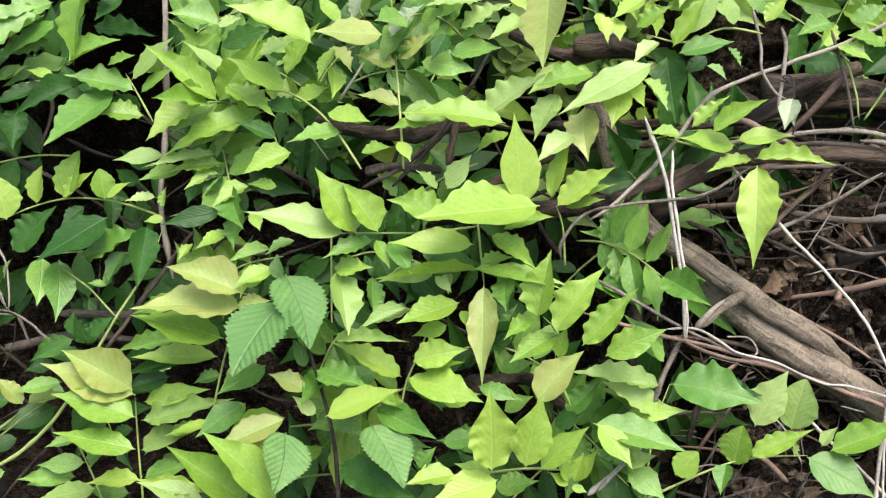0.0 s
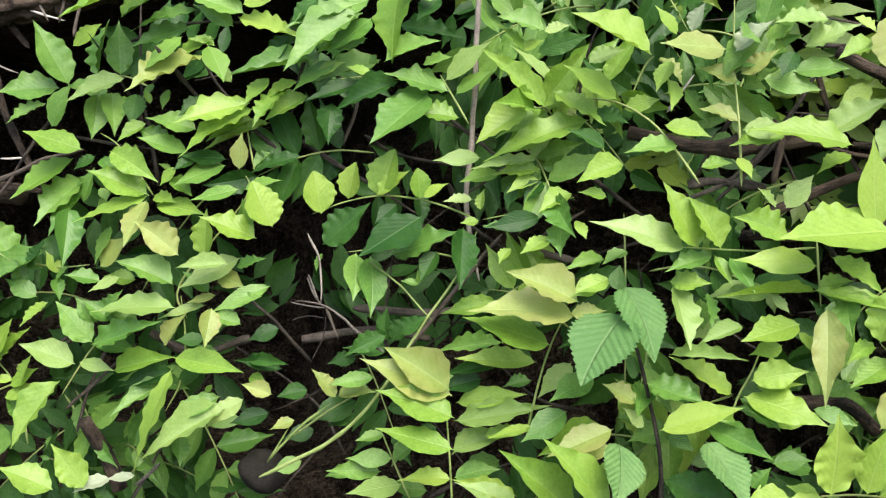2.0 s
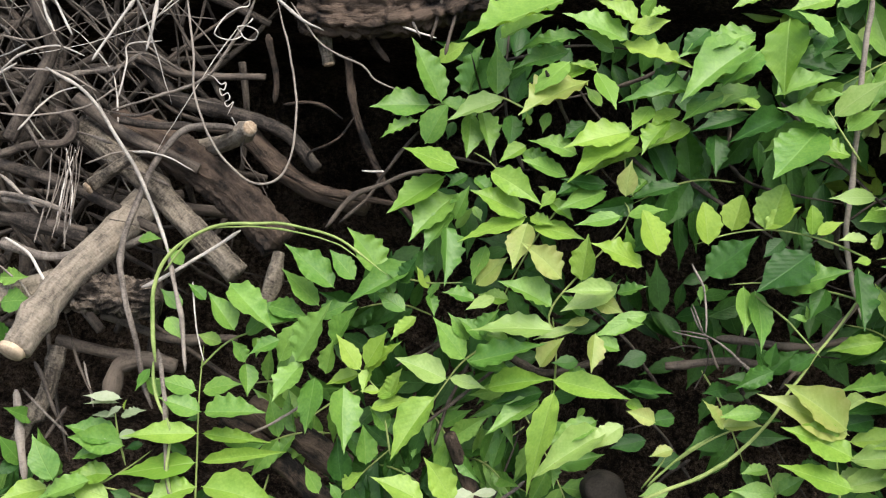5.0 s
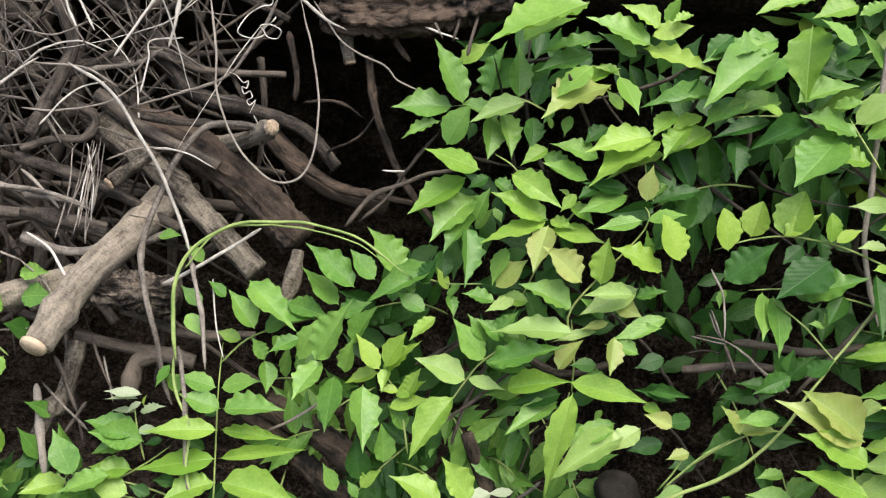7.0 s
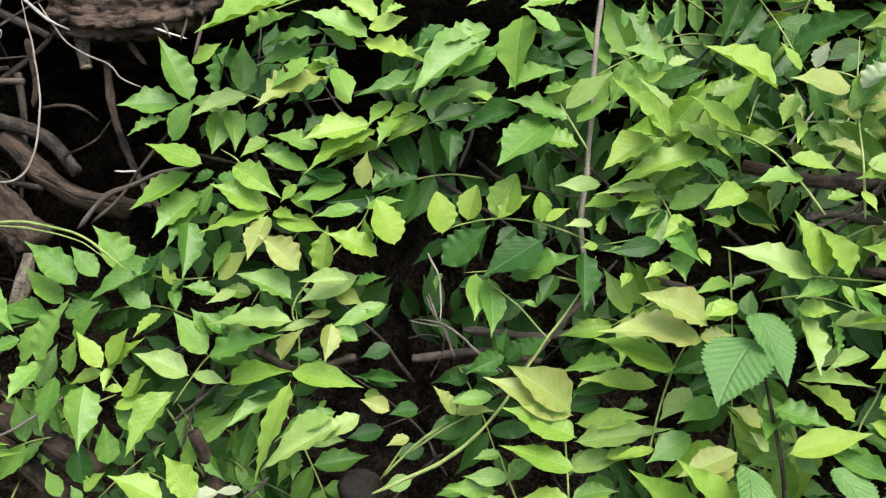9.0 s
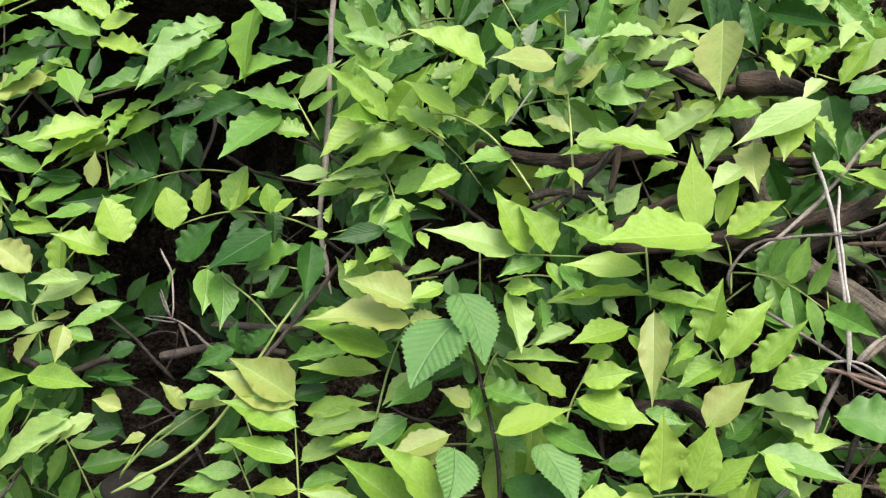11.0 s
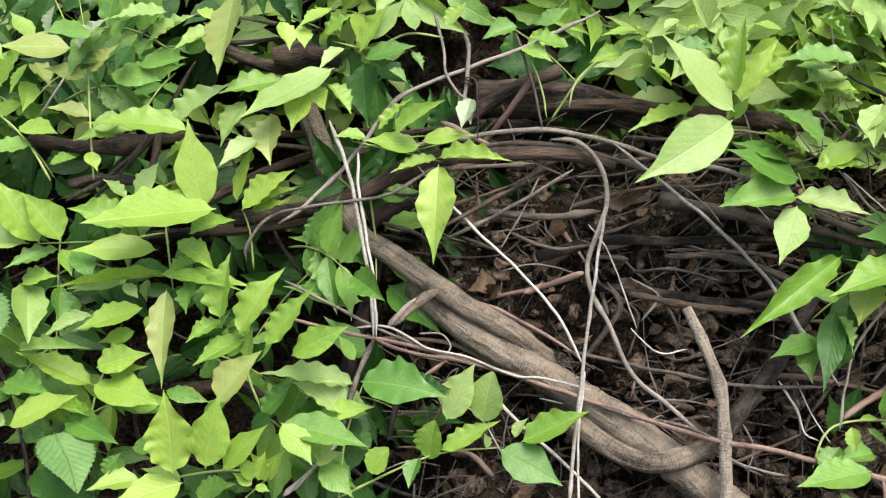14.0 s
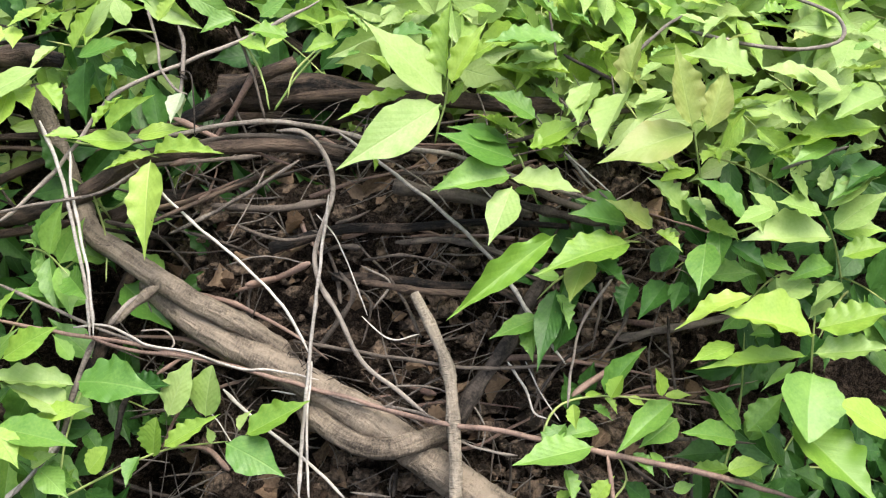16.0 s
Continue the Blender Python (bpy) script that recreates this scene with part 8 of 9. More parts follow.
leaf(s, -0.777, 0.744, 0.553, -0.695, 0.733, 0.583, 0.013, -24, LIME2)
leaf(s, -0.776, 0.733, 0.535, -0.820, 0.710, 0.526, 0.029, 45, LIME2)
leaf(s, -0.770, 0.727, 0.540, -0.694, 0.711, 0.543, 0.032, -38, LIME2)
leaf(s, -0.822, 0.771, 0.598, -0.837, 0.774, 0.618, 0.014, 39)
leaf(s, -0.831, 0.773, 0.625, -0.840, 0.756, 0.610, 0.014, 33)
s = spray(GREEN, "broad low leaves at the foot of the fallen logs", (-0.886, 0.726, 0.513), (-0.861, 0.741, 0.525), (-0.841, 0.747, 0.539), (-0.825, 0.754, 0.552))
leaf(s, -0.853, 0.752, 0.564, -0.902, 0.747, 0.573, 0.026, 29)
leaf(s, -0.855, 0.751, 0.556, -0.893, 0.736, 0.548, 0.023, 33)
leaf(s, -0.830, 0.749, 0.561, -0.846, 0.743, 0.559, 0.009, 23, DARK_SHADE)
leaf(s, -0.863, 0.742, 0.533, -0.889, 0.724, 0.530, 0.018, 33, LIME2)
leaf(s, -0.856, 0.730, 0.512, -0.895, 0.726, 0.528, 0.023, 23, LIME2)
leaf(s, -0.836, 0.731, 0.514, -0.855, 0.729, 0.522, 0.012, 22, DARK_SHADE)
leaf(s, -0.812, 0.733, 0.529, -0.834, 0.729, 0.531, 0.012, 15, DARK_SHADE)
leaf(s, -0.802, 0.780, 0.535, -0.820, 0.779, 0.546, 0.012, 17, DARK_SHADE)
leaf(s, -0.797, 0.805, 0.561, -0.809, 0.800, 0.559, 0.007, 18, DARK_SHADE)
s = spray(PALE, "pale silvery young sprig", (-0.847, 0.747, 0.538), (-0.856, 0.755, 0.565), (-0.861, 0.762, 0.587))
leaf(s, -0.848, 0.749, 0.605, -0.882, 0.745, 0.610, 0.010, 40)
leaf(s, -0.852, 0.751, 0.599, -0.882, 0.743, 0.600, 0.006, 39)
leaf(s, -0.857, 0.754, 0.583, -0.878, 0.750, 0.585, 0.006, 27)
leaf(s, -0.852, 0.757, 0.592, -0.864, 0.747, 0.587, 0.009, 37)
leaf(s, -0.855, 0.760, 0.580, -0.830, 0.759, 0.591, 0.011, -40)
leaf(s, -0.857, 0.750, 0.565, -0.873, 0.747, 0.569, 0.009, 34)
leaf(s, -0.854, 0.750, 0.566, -0.832, 0.748, 0.572, 0.010, -31)
leaf(s, -0.852, 0.761, 0.586, -0.850, 0.763, 0.597, 0.006, -44, LIME)
s = spray(PALE, "whitish dry leaf pair at the foot of the growth")
leaf(s, -0.532, 0.751, 0.550, -0.560, 0.735, 0.546, 0.016, 41)
leaf(s, -0.513, 0.758, 0.551, -0.537, 0.748, 0.552, 0.009, 25)
s = spray(GREEN, "layered green leaves along the upper face", (-0.365, 0.881, 0.877), (-0.332, 0.877, 0.883), (-0.303, 0.877, 0.882))
leaf(s, -0.345, 0.906, 0.939, -0.401, 0.873, 0.925, 0.025, 29)
leaf(s, -0.336, 0.894, 0.934, -0.397, 0.840, 0.902, 0.040, 32)
leaf(s, -0.374, 0.896, 0.945, -0.399, 0.877, 0.927, 0.020, 25, DARK_SHADE)
leaf(s, -0.331, 0.888, 0.914, -0.374, 0.871, 0.904, 0.027, 33)
leaf(s, -0.381, 0.925, 0.901, -0.410, 0.907, 0.884, 0.021, 16, DARK_SHADE)
leaf(s, -0.332, 0.877, 0.879, -0.382, 0.856, 0.865, 0.017, 26, DARK_SHADE)
leaf(s, -0.359, 0.870, 0.861, -0.357, 0.841, 0.832, 0.023, -16, DARK_SHADE)
leaf(s, -0.381, 0.878, 0.864, -0.416, 0.856, 0.849, 0.025, 32, LIME2)
leaf(s, -0.390, 0.879, 0.876, -0.418, 0.863, 0.862, 0.020, 42, LIME2)
leaf(s, -0.358, 0.886, 0.895, -0.393, 0.855, 0.874, 0.029, 42)
leaf(s, -0.372, 0.874, 0.884, -0.350, 0.874, 0.898, 0.015, -27, MINT)
leaf(s, -0.269, 0.924, 0.976, -0.309, 0.906, 0.966, 0.025, 25, LIME2)
leaf(s, -0.304, 0.923, 0.978, -0.357, 0.908, 0.969, 0.032, 44, LIME2)
s = spray(GREEN, "green leaves on dark twigs near the top")
leaf(s, -0.270, 0.912, 0.969, -0.242, 0.911, 0.985, 0.018, -45)
leaf(s, -0.273, 0.885, 0.949, -0.306, 0.881, 0.970, 0.022, 29)
leaf(s, -0.221, 0.867, 0.957, -0.225, 0.870, 0.973, 0.009, 35)
leaf(s, -0.208, 0.866, 0.959, -0.207, 0.870, 0.980, 0.012, -29)
leaf(s, -0.190, 0.865, 0.951, -0.182, 0.866, 0.975, 0.014, -20, DARK_SHADE)
s = spray(LIME, "tall lime shoot with long smooth leaves", (0.456, 0.777, 0.834), (0.461, 0.780, 0.851), (0.467, 0.783, 0.866), (0.471, 0.789, 0.888), (0.477, 0.803, 0.917))
leaf(s, 0.463, 0.753, 0.876, 0.408, 0.757, 0.940, 0.046, 31, MINT)
leaf(s, 0.460, 0.747, 0.871, 0.381, 0.695, 0.846, 0.037, 8, MINT)
leaf(s, 0.438, 0.776, 0.876, 0.380, 0.749, 0.867, 0.020, 33)
leaf(s, 0.466, 0.761, 0.888, 0.469, 0.773, 0.950, 0.024, -46)
leaf(s, 0.470, 0.763, 0.883, 0.495, 0.765, 0.933, 0.017, -26)
leaf(s, 0.473, 0.776, 0.894, 0.516, 0.774, 0.918, 0.018, -24)
leaf(s, 0.471, 0.777, 0.865, 0.481, 0.778, 0.884, 0.012, -60)
leaf(s, 0.467, 0.782, 0.864, 0.475, 0.783, 0.877, 0.008, -41)
leaf(s, 0.406, 0.765, 0.833, 0.407, 0.754, 0.820, 0.010, -58)
leaf(s, 0.425, 0.797, 0.890, 0.408, 0.797, 0.909, 0.014, 59, LIME2)
leaf(s, 0.457, 0.801, 0.894, 0.439, 0.799, 0.904, 0.012, 61)
s = spray(GREEN, "leaves along the top edge behind the tall shoot", (0.367, 0.812, 0.910), (0.348, 0.800, 0.894), (0.342, 0.792, 0.876))
leaf(s, 0.405, 0.811, 0.932, 0.368, 0.805, 0.937, 0.022, 61, LIME2)
leaf(s, 0.409, 0.800, 0.922, 0.388, 0.804, 0.944, 0.017, 60, MINT)
leaf(s, 0.386, 0.805, 0.916, 0.359, 0.793, 0.914, 0.016, 23, LIME2)
leaf(s, 0.402, 0.804, 0.924, 0.382, 0.794, 0.922, 0.013, 25, DARK_SHADE)
leaf(s, 0.403, 0.801, 0.908, 0.390, 0.793, 0.906, 0.009, 45)
leaf(s, 0.403, 0.831, 0.894, 0.411, 0.817, 0.883, 0.010, -33, DARK_SHADE)
leaf(s, 0.433, 0.819, 0.941, 0.419, 0.808, 0.934, 0.011, 40, MINT)
leaf(s, 0.451, 0.812, 0.936, 0.437, 0.805, 0.933, 0.009, 63, LIME)
leaf(s, 0.426, 0.801, 0.916, 0.462, 0.793, 0.923, 0.021, -43)
leaf(s, 0.463, 0.806, 0.911, 0.441, 0.805, 0.928, 0.015, 53)
leaf(s, 0.492, 0.808, 0.936, 0.479, 0.802, 0.930, 0.008, 57, LIME)
leaf(s, 0.514, 0.806, 0.932, 0.491, 0.801, 0.941, 0.014, 47, LIME2)
leaf(s, 0.560, 0.762, 0.910, 0.495, 0.750, 0.919, 0.037, 44)
leaf(s, 0.542, 0.805, 0.940, 0.565, 0.788, 0.926, 0.018, -52)
leaf(s, 0.564, 0.783, 0.909, 0.546, 0.782, 0.919, 0.012, 48, MINT)
leaf(s, 0.558, 0.777, 0.897, 0.518, 0.761, 0.897, 0.025, 47, MINT)
leaf(s, 0.518, 0.780, 0.906, 0.544, 0.770, 0.908, 0.015, -58)
leaf(s, 0.543, 0.772, 0.881, 0.498, 0.766, 0.898, 0.027, 63, LIME2)
leaf(s, 0.543, 0.772, 0.886, 0.568, 0.761, 0.879, 0.016, -42, MINT)
leaf(s, 0.564, 0.765, 0.885, 0.532, 0.758, 0.895, 0.019, 49, LIME)
s = spray(MINT, "fresh light green spray in front of the dead branches", (0.533, 0.750, 0.786), (0.526, 0.763, 0.811), (0.521, 0.767, 0.825))
leaf(s, 0.518, 0.753, 0.822, 0.457, 0.744, 0.853, 0.039, 33, GREEN)
leaf(s, 0.516, 0.768, 0.832, 0.470, 0.763, 0.858, 0.030, 55, GREEN)
leaf(s, 0.527, 0.765, 0.836, 0.490, 0.763, 0.861, 0.026, 52, LIME)
leaf(s, 0.521, 0.776, 0.857, 0.497, 0.777, 0.877, 0.017, 59, GREEN)
leaf(s, 0.534, 0.751, 0.854, 0.500, 0.747, 0.883, 0.025, 24, GREEN)
leaf(s, 0.559, 0.762, 0.855, 0.535, 0.763, 0.881, 0.020, 57, GREEN)
leaf(s, 0.576, 0.754, 0.873, 0.554, 0.738, 0.859, 0.017, 43)
leaf(s, 0.529, 0.750, 0.834, 0.568, 0.744, 0.851, 0.020, -22, LIME)
leaf(s, 0.526, 0.746, 0.833, 0.567, 0.737, 0.837, 0.023, -45, LIME)
leaf(s, 0.512, 0.744, 0.812, 0.448, 0.723, 0.815, 0.032, 29, GREEN)
leaf(s, 0.512, 0.746, 0.809, 0.562, 0.718, 0.803, 0.028, -38)
leaf(s, 0.511, 0.736, 0.805, 0.486, 0.695, 0.773, 0.026, 8)
leaf(s, 0.515, 0.749, 0.799, 0.531, 0.740, 0.798, 0.010, -30, GREEN)
leaf(s, 0.485, 0.760, 0.815, 0.452, 0.739, 0.806, 0.023, 54, GREEN)
s = spray(BRONZE, "olive shoot with drooping long leaf over the bare soil", (0.610, 0.722, 0.764), (0.586, 0.726, 0.756), (0.552, 0.733, 0.761))
leaf(s, 0.596, 0.705, 0.762, 0.523, 0.674, 0.766, 0.036, 34, LIME2)
leaf(s, 0.541, 0.715, 0.770, 0.449, 0.663, 0.728, 0.023, 9, LIME2)
leaf(s, 0.564, 0.711, 0.753, 0.542, 0.678, 0.730, 0.026, 30)
leaf(s, 0.544, 0.719, 0.734, 0.521, 0.716, 0.739, 0.012, 26, GREEN)
leaf(s, 0.571, 0.720, 0.748, 0.593, 0.691, 0.732, 0.017, -22, DARK_SHADE)
leaf(s, 0.598, 0.719, 0.773, 0.552, 0.710, 0.791, 0.028, 37, GREEN)
leaf(s, 0.601, 0.751, 0.776, 0.563, 0.743, 0.790, 0.023, 27, GREEN)
s = spray(BRONZE, "bronze-yellow shoot tip with pointed leaves", (0.655, 0.717, 0.799), (0.653, 0.720, 0.821), (0.651, 0.725, 0.842))
leaf(s, 0.644, 0.701, 0.846, 0.568, 0.679, 0.842, 0.036, 29)
leaf(s, 0.639, 0.693, 0.851, 0.629, 0.698, 0.912, 0.029, 10)
leaf(s, 0.652, 0.695, 0.848, 0.669, 0.703, 0.893, 0.022, -8)
leaf(s, 0.604, 0.745, 0.866, 0.612, 0.757, 0.924, 0.020, -62)
leaf(s, 0.623, 0.739, 0.863, 0.600, 0.739, 0.891, 0.020, 57)
leaf(s, 0.659, 0.727, 0.860, 0.669, 0.728, 0.883, 0.011, -46, MINT)
leaf(s, 0.632, 0.732, 0.872, 0.602, 0.721, 0.865, 0.018, 44, MINT)
leaf(s, 0.637, 0.736, 0.867, 0.601, 0.715, 0.849, 0.025, 58, MINT)
leaf(s, 0.603, 0.742, 0.871, 0.567, 0.698, 0.844, 0.035, 58, MINT)
leaf(s, 0.581, 0.760, 0.878, 0.560, 0.723, 0.853, 0.028, 41, MINT)
leaf(s, 0.590, 0.739, 0.832, 0.565, 0.738, 0.845, 0.016, 50, LIME)
leaf(s, 0.598, 0.739, 0.821, 0.616, 0.737, 0.835, 0.013, -58)
leaf(s, 0.615, 0.708, 0.771, 0.579, 0.706, 0.799, 0.025, 31)
leaf(s, 0.615, 0.702, 0.770, 0.632, 0.684, 0.761, 0.015, -42, LIME)
leaf(s, 0.637, 0.710, 0.764, 0.621, 0.708, 0.770, 0.010, 37, MINT)
leaf(s, 0.629, 0.721, 0.813, 0.605, 0.715, 0.821, 0.014, 40, LIME)
leaf(s, 0.650, 0.718, 0.813, 0.615, 0.704, 0.810, 0.020, 45, LIME)
s = spray(MINT, "broad pale leaves at the edge of the top growth", (0.662, 0.709, 0.760), (0.656, 0.715, 0.781), (0.653, 0.718, 0.799))
leaf(s, 0.642, 0.699, 0.776, 0.610, 0.701, 0.815, 0.028, 45)
leaf(s, 0.637, 0.709, 0.793, 0.652, 0.687, 0.778, 0.017, -43, GREEN)
leaf(s, 0.682, 0.692, 0.775, 0.645, 0.696, 0.814, 0.030, 42, GREEN)
leaf(s, 0.647, 0.720, 0.790, 0.665, 0.701, 0.782, 0.015, -40)
leaf(s, 0.672, 0.702, 0.770, 0.678, 0.692, 0.761, 0.008, -38, LIME)
leaf(s, 0.652, 0.706, 0.773, 0.676, 0.687, 0.765, 0.015, -36, LIME)
leaf(s, 0.669, 0.716, 0.816, 0.659, 0.718, 0.834, 0.012, 47, LIME)
leaf(s, 0.694, 0.717, 0.814, 0.676, 0.717, 0.833, 0.015, 49, LIME)
leaf(s, 0.665, 0.716, 0.829, 0.650, 0.704, 0.820, 0.012, 55, LIME)
leaf(s, 0.626, 0.726, 0.821, 0.641, 0.716, 0.814, 0.011, -64, LIME)
s = spray(MINT, "pale leaves crowding the top of the bank", (0.745, 0.725, 0.844), (0.729, 0.732, 0.866), (0.713, 0.737, 0.879))
leaf(s, 0.699, 0.724, 0.882, 0.640, 0.712, 0.904, 0.036, 29)
leaf(s, 0.720, 0.726, 0.872, 0.691, 0.715, 0.871, 0.017, 60)
leaf(s, 0.743, 0.713, 0.870, 0.697, 0.710, 0.890, 0.028, 39)
leaf(s, 0.760, 0.711, 0.867, 0.728, 0.711, 0.890, 0.022, 36)
leaf(s, 0.770, 0.724, 0.869, 0.735, 0.703, 0.857, 0.024, 58)
leaf(s, 0.720, 0.720, 0.868, 0.738, 0.700, 0.849, 0.019, -36, LIME)
leaf(s, 0.795, 0.718, 0.859, 0.750, 0.698, 0.853, 0.028, 36)
leaf(s, 0.795, 0.716, 0.836, 0.709, 0.701, 0.842, 0.038, 41, LIME)
leaf(s, 0.729, 0.708, 0.846, 0.696, 0.703, 0.860, 0.020, 29)
leaf(s, 0.743, 0.718, 0.832, 0.705, 0.714, 0.844, 0.022, 53, LIME)
leaf(s, 0.710, 0.713, 0.827, 0.680, 0.706, 0.835, 0.018, 59)
leaf(s, 0.706, 0.715, 0.822, 0.728, 0.702, 0.819, 0.014, -49, LIME)
leaf(s, 0.682, 0.724, 0.853, 0.707, 0.721, 0.863, 0.015, -61)
leaf(s, 0.697, 0.727, 0.849, 0.677, 0.722, 0.854, 0.012, 42)
leaf(s, 0.689, 0.730, 0.860, 0.675, 0.714, 0.842, 0.016, 54, LIME)
leaf(s, 0.709, 0.725, 0.855, 0.681, 0.722, 0.862, 0.016, 50)
leaf(s, 0.730, 0.735, 0.874, 0.746, 0.732, 0.882, 0.010, -48)
leaf(s, 0.792, 0.732, 0.875, 0.762, 0.729, 0.886, 0.017, 62)
leaf(s, 0.799, 0.730, 0.879, 0.770, 0.725, 0.882, 0.017, 63, LIME)
leaf(s, 0.782, 0.721, 0.870, 0.766, 0.714, 0.866, 0.010, 59, LIME)
leaf(s, 0.700, 0.741, 0.910, 0.674, 0.732, 0.908, 0.015, 61, BRONZE)
leaf(s, 0.733, 0.746, 0.911, 0.699, 0.740, 0.918, 0.020, 58, LIME2)
leaf(s, 0.764, 0.775, 0.902, 0.742, 0.766, 0.900, 0.013, 55, BRONZE)
leaf(s, 0.685, 0.751, 0.922, 0.658, 0.736, 0.913, 0.018, 64)
leaf(s, 0.702, 0.760, 0.925, 0.716, 0.748, 0.912, 0.012, -45)
leaf(s, 0.668, 0.751, 0.919, 0.644, 0.747, 0.929, 0.015, 45)
leaf(s, 0.637, 0.753, 0.917, 0.659, 0.736, 0.908, 0.016, -44, LIME2)
leaf(s, 0.607, 0.774, 0.912, 0.585, 0.756, 0.898, 0.018, 62, LIME)
leaf(s, 0.624, 0.751, 0.896, 0.645, 0.749, 0.904, 0.013, -59, GREEN)
leaf(s, 0.630, 0.742, 0.892, 0.610, 0.733, 0.886, 0.013, 41)
leaf(s, 0.785, 0.740, 0.905, 0.801, 0.739, 0.916, 0.011, -47, LIME)
leaf(s, 0.778, 0.735, 0.893, 0.795, 0.733, 0.900, 0.010, -51, GREEN)
leaf(s, 0.772, 0.746, 0.922, 0.789, 0.744, 0.932, 0.011, -61, LIME)
leaf(s, 0.735, 0.753, 0.923, 0.706, 0.748, 0.926, 0.017, 46, LIME2)
leaf(s, 0.638, 0.770, 0.928, 0.620, 0.770, 0.942, 0.013, 61, GREEN)
leaf(s, 0.585, 0.776, 0.918, 0.567, 0.774, 0.932, 0.013, 55, GREEN)
leaf(s, 0.597, 0.767, 0.900, 0.574, 0.765, 0.911, 0.014, 42, LIME)
leaf(s, 0.758, 0.711, 0.828, 0.715, 0.693, 0.824, 0.018, 41, GREEN)
leaf(s, 0.796, 0.715, 0.820, 0.758, 0.702, 0.821, 0.022, 61)
leaf(s, 0.804, 0.745, 0.800, 0.770, 0.733, 0.800, 0.020, 32, DARK_SHADE)
s = spray(LIME2, "pinnate spray with long pale leaflets along a stalk", (0.768, 0.708, 0.714), (0.763, 0.711, 0.742), (0.755, 0.712, 0.765), (0.750, 0.711, 0.773))
leaf(s, 0.744, 0.698, 0.776, 0.705, 0.691, 0.791, 0.024, 35, MINT)
leaf(s, 0.711, 0.700, 0.777, 0.689, 0.703, 0.798, 0.017, 24, MINT)
leaf(s, 0.700, 0.685, 0.786, 0.665, 0.670, 0.782, 0.015, 25, MINT)
leaf(s, 0.698, 0.707, 0.778, 0.695, 0.691, 0.766, 0.011, 40, MINT)
leaf(s, 0.752, 0.699, 0.756, 0.680, 0.688, 0.769, 0.042, 43, MINT)
leaf(s, 0.747, 0.699, 0.779, 0.789, 0.698, 0.807, 0.016, -25, MINT)
leaf(s, 0.754, 0.699, 0.762, 0.793, 0.692, 0.793, 0.028, -41, MINT)
leaf(s, 0.761, 0.708, 0.759, 0.797, 0.695, 0.762, 0.022, -25, LIME)
leaf(s, 0.758, 0.690, 0.742, 0.794, 0.683, 0.753, 0.021, -40, LIME)
leaf(s, 0.755, 0.701, 0.732, 0.716, 0.684, 0.732, 0.019, 23, GREEN)
leaf(s, 0.762, 0.696, 0.719, 0.734, 0.683, 0.712, 0.018, 42, MINT)
leaf(s, 0.739, 0.705, 0.722, 0.701, 0.678, 0.712, 0.027, 33, MINT)
leaf(s, 0.757, 0.702, 0.703, 0.734, 0.690, 0.695, 0.015, 42, MINT)
leaf(s, 0.733, 0.701, 0.788, 0.719, 0.702, 0.811, 0.015, 36, MINT)
leaf(s, 0.745, 0.702, 0.792, 0.750, 0.703, 0.813, 0.012, -30, MINT)
leaf(s, 0.774, 0.703, 0.798, 0.746, 0.690, 0.790, 0.018, 41, GREEN)
leaf(s, 0.795, 0.710, 0.808, 0.758, 0.689, 0.798, 0.023, 38, DARK_SHADE)
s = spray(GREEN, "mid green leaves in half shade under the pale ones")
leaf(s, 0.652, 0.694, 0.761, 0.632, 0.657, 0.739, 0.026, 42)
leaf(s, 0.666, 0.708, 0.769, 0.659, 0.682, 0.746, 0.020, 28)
leaf(s, 0.671, 0.697, 0.758, 0.694, 0.675, 0.745, 0.019, -16, DARK_SHADE)
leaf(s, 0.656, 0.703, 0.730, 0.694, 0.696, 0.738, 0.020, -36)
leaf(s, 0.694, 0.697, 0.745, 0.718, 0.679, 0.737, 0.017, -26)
leaf(s, 0.614, 0.712, 0.735, 0.640, 0.711, 0.757, 0.019, -16, DARK_SHADE)
leaf(s, 0.632, 0.713, 0.752, 0.617, 0.693, 0.741, 0.015, 19, DARK_SHADE)
leaf(s, 0.603, 0.723, 0.723, 0.588, 0.698, 0.705, 0.019, 27, DARK_SHADE)
leaf(s, 0.627, 0.712, 0.725, 0.597, 0.683, 0.710, 0.021, 23, DARK_SHADE)
leaf(s, 0.638, 0.703, 0.727, 0.623, 0.683, 0.712, 0.016, 22, DARK_SHADE)
leaf(s, 0.760, 0.734, 0.740, 0.722, 0.722, 0.742, 0.022, 26, DARK_SHADE)
leaf(s, 0.795, 0.737, 0.731, 0.766, 0.713, 0.718, 0.023, 15, DARK_SHADE)
s = spray(LIME, "broad pale spray hanging at the end of the bank", (0.735, 0.682, 0.650), (0.739, 0.690, 0.681), (0.744, 0.699, 0.700))
leaf(s, 0.727, 0.664, 0.690, 0.657, 0.655, 0.726, 0.044, 45)
leaf(s, 0.682, 0.675, 0.722, 0.619, 0.657, 0.720, 0.025, 45)
leaf(s, 0.733, 0.673, 0.692, 0.789, 0.658, 0.710, 0.030, -36)
leaf(s, 0.667, 0.667, 0.687, 0.629, 0.653, 0.685, 0.020, 35, LIME2)
leaf(s, 0.728, 0.674, 0.669, 0.631, 0.647, 0.681, 0.017, 41)
leaf(s, 0.729, 0.667, 0.674, 0.785, 0.647, 0.685, 0.026, -37, MINT)
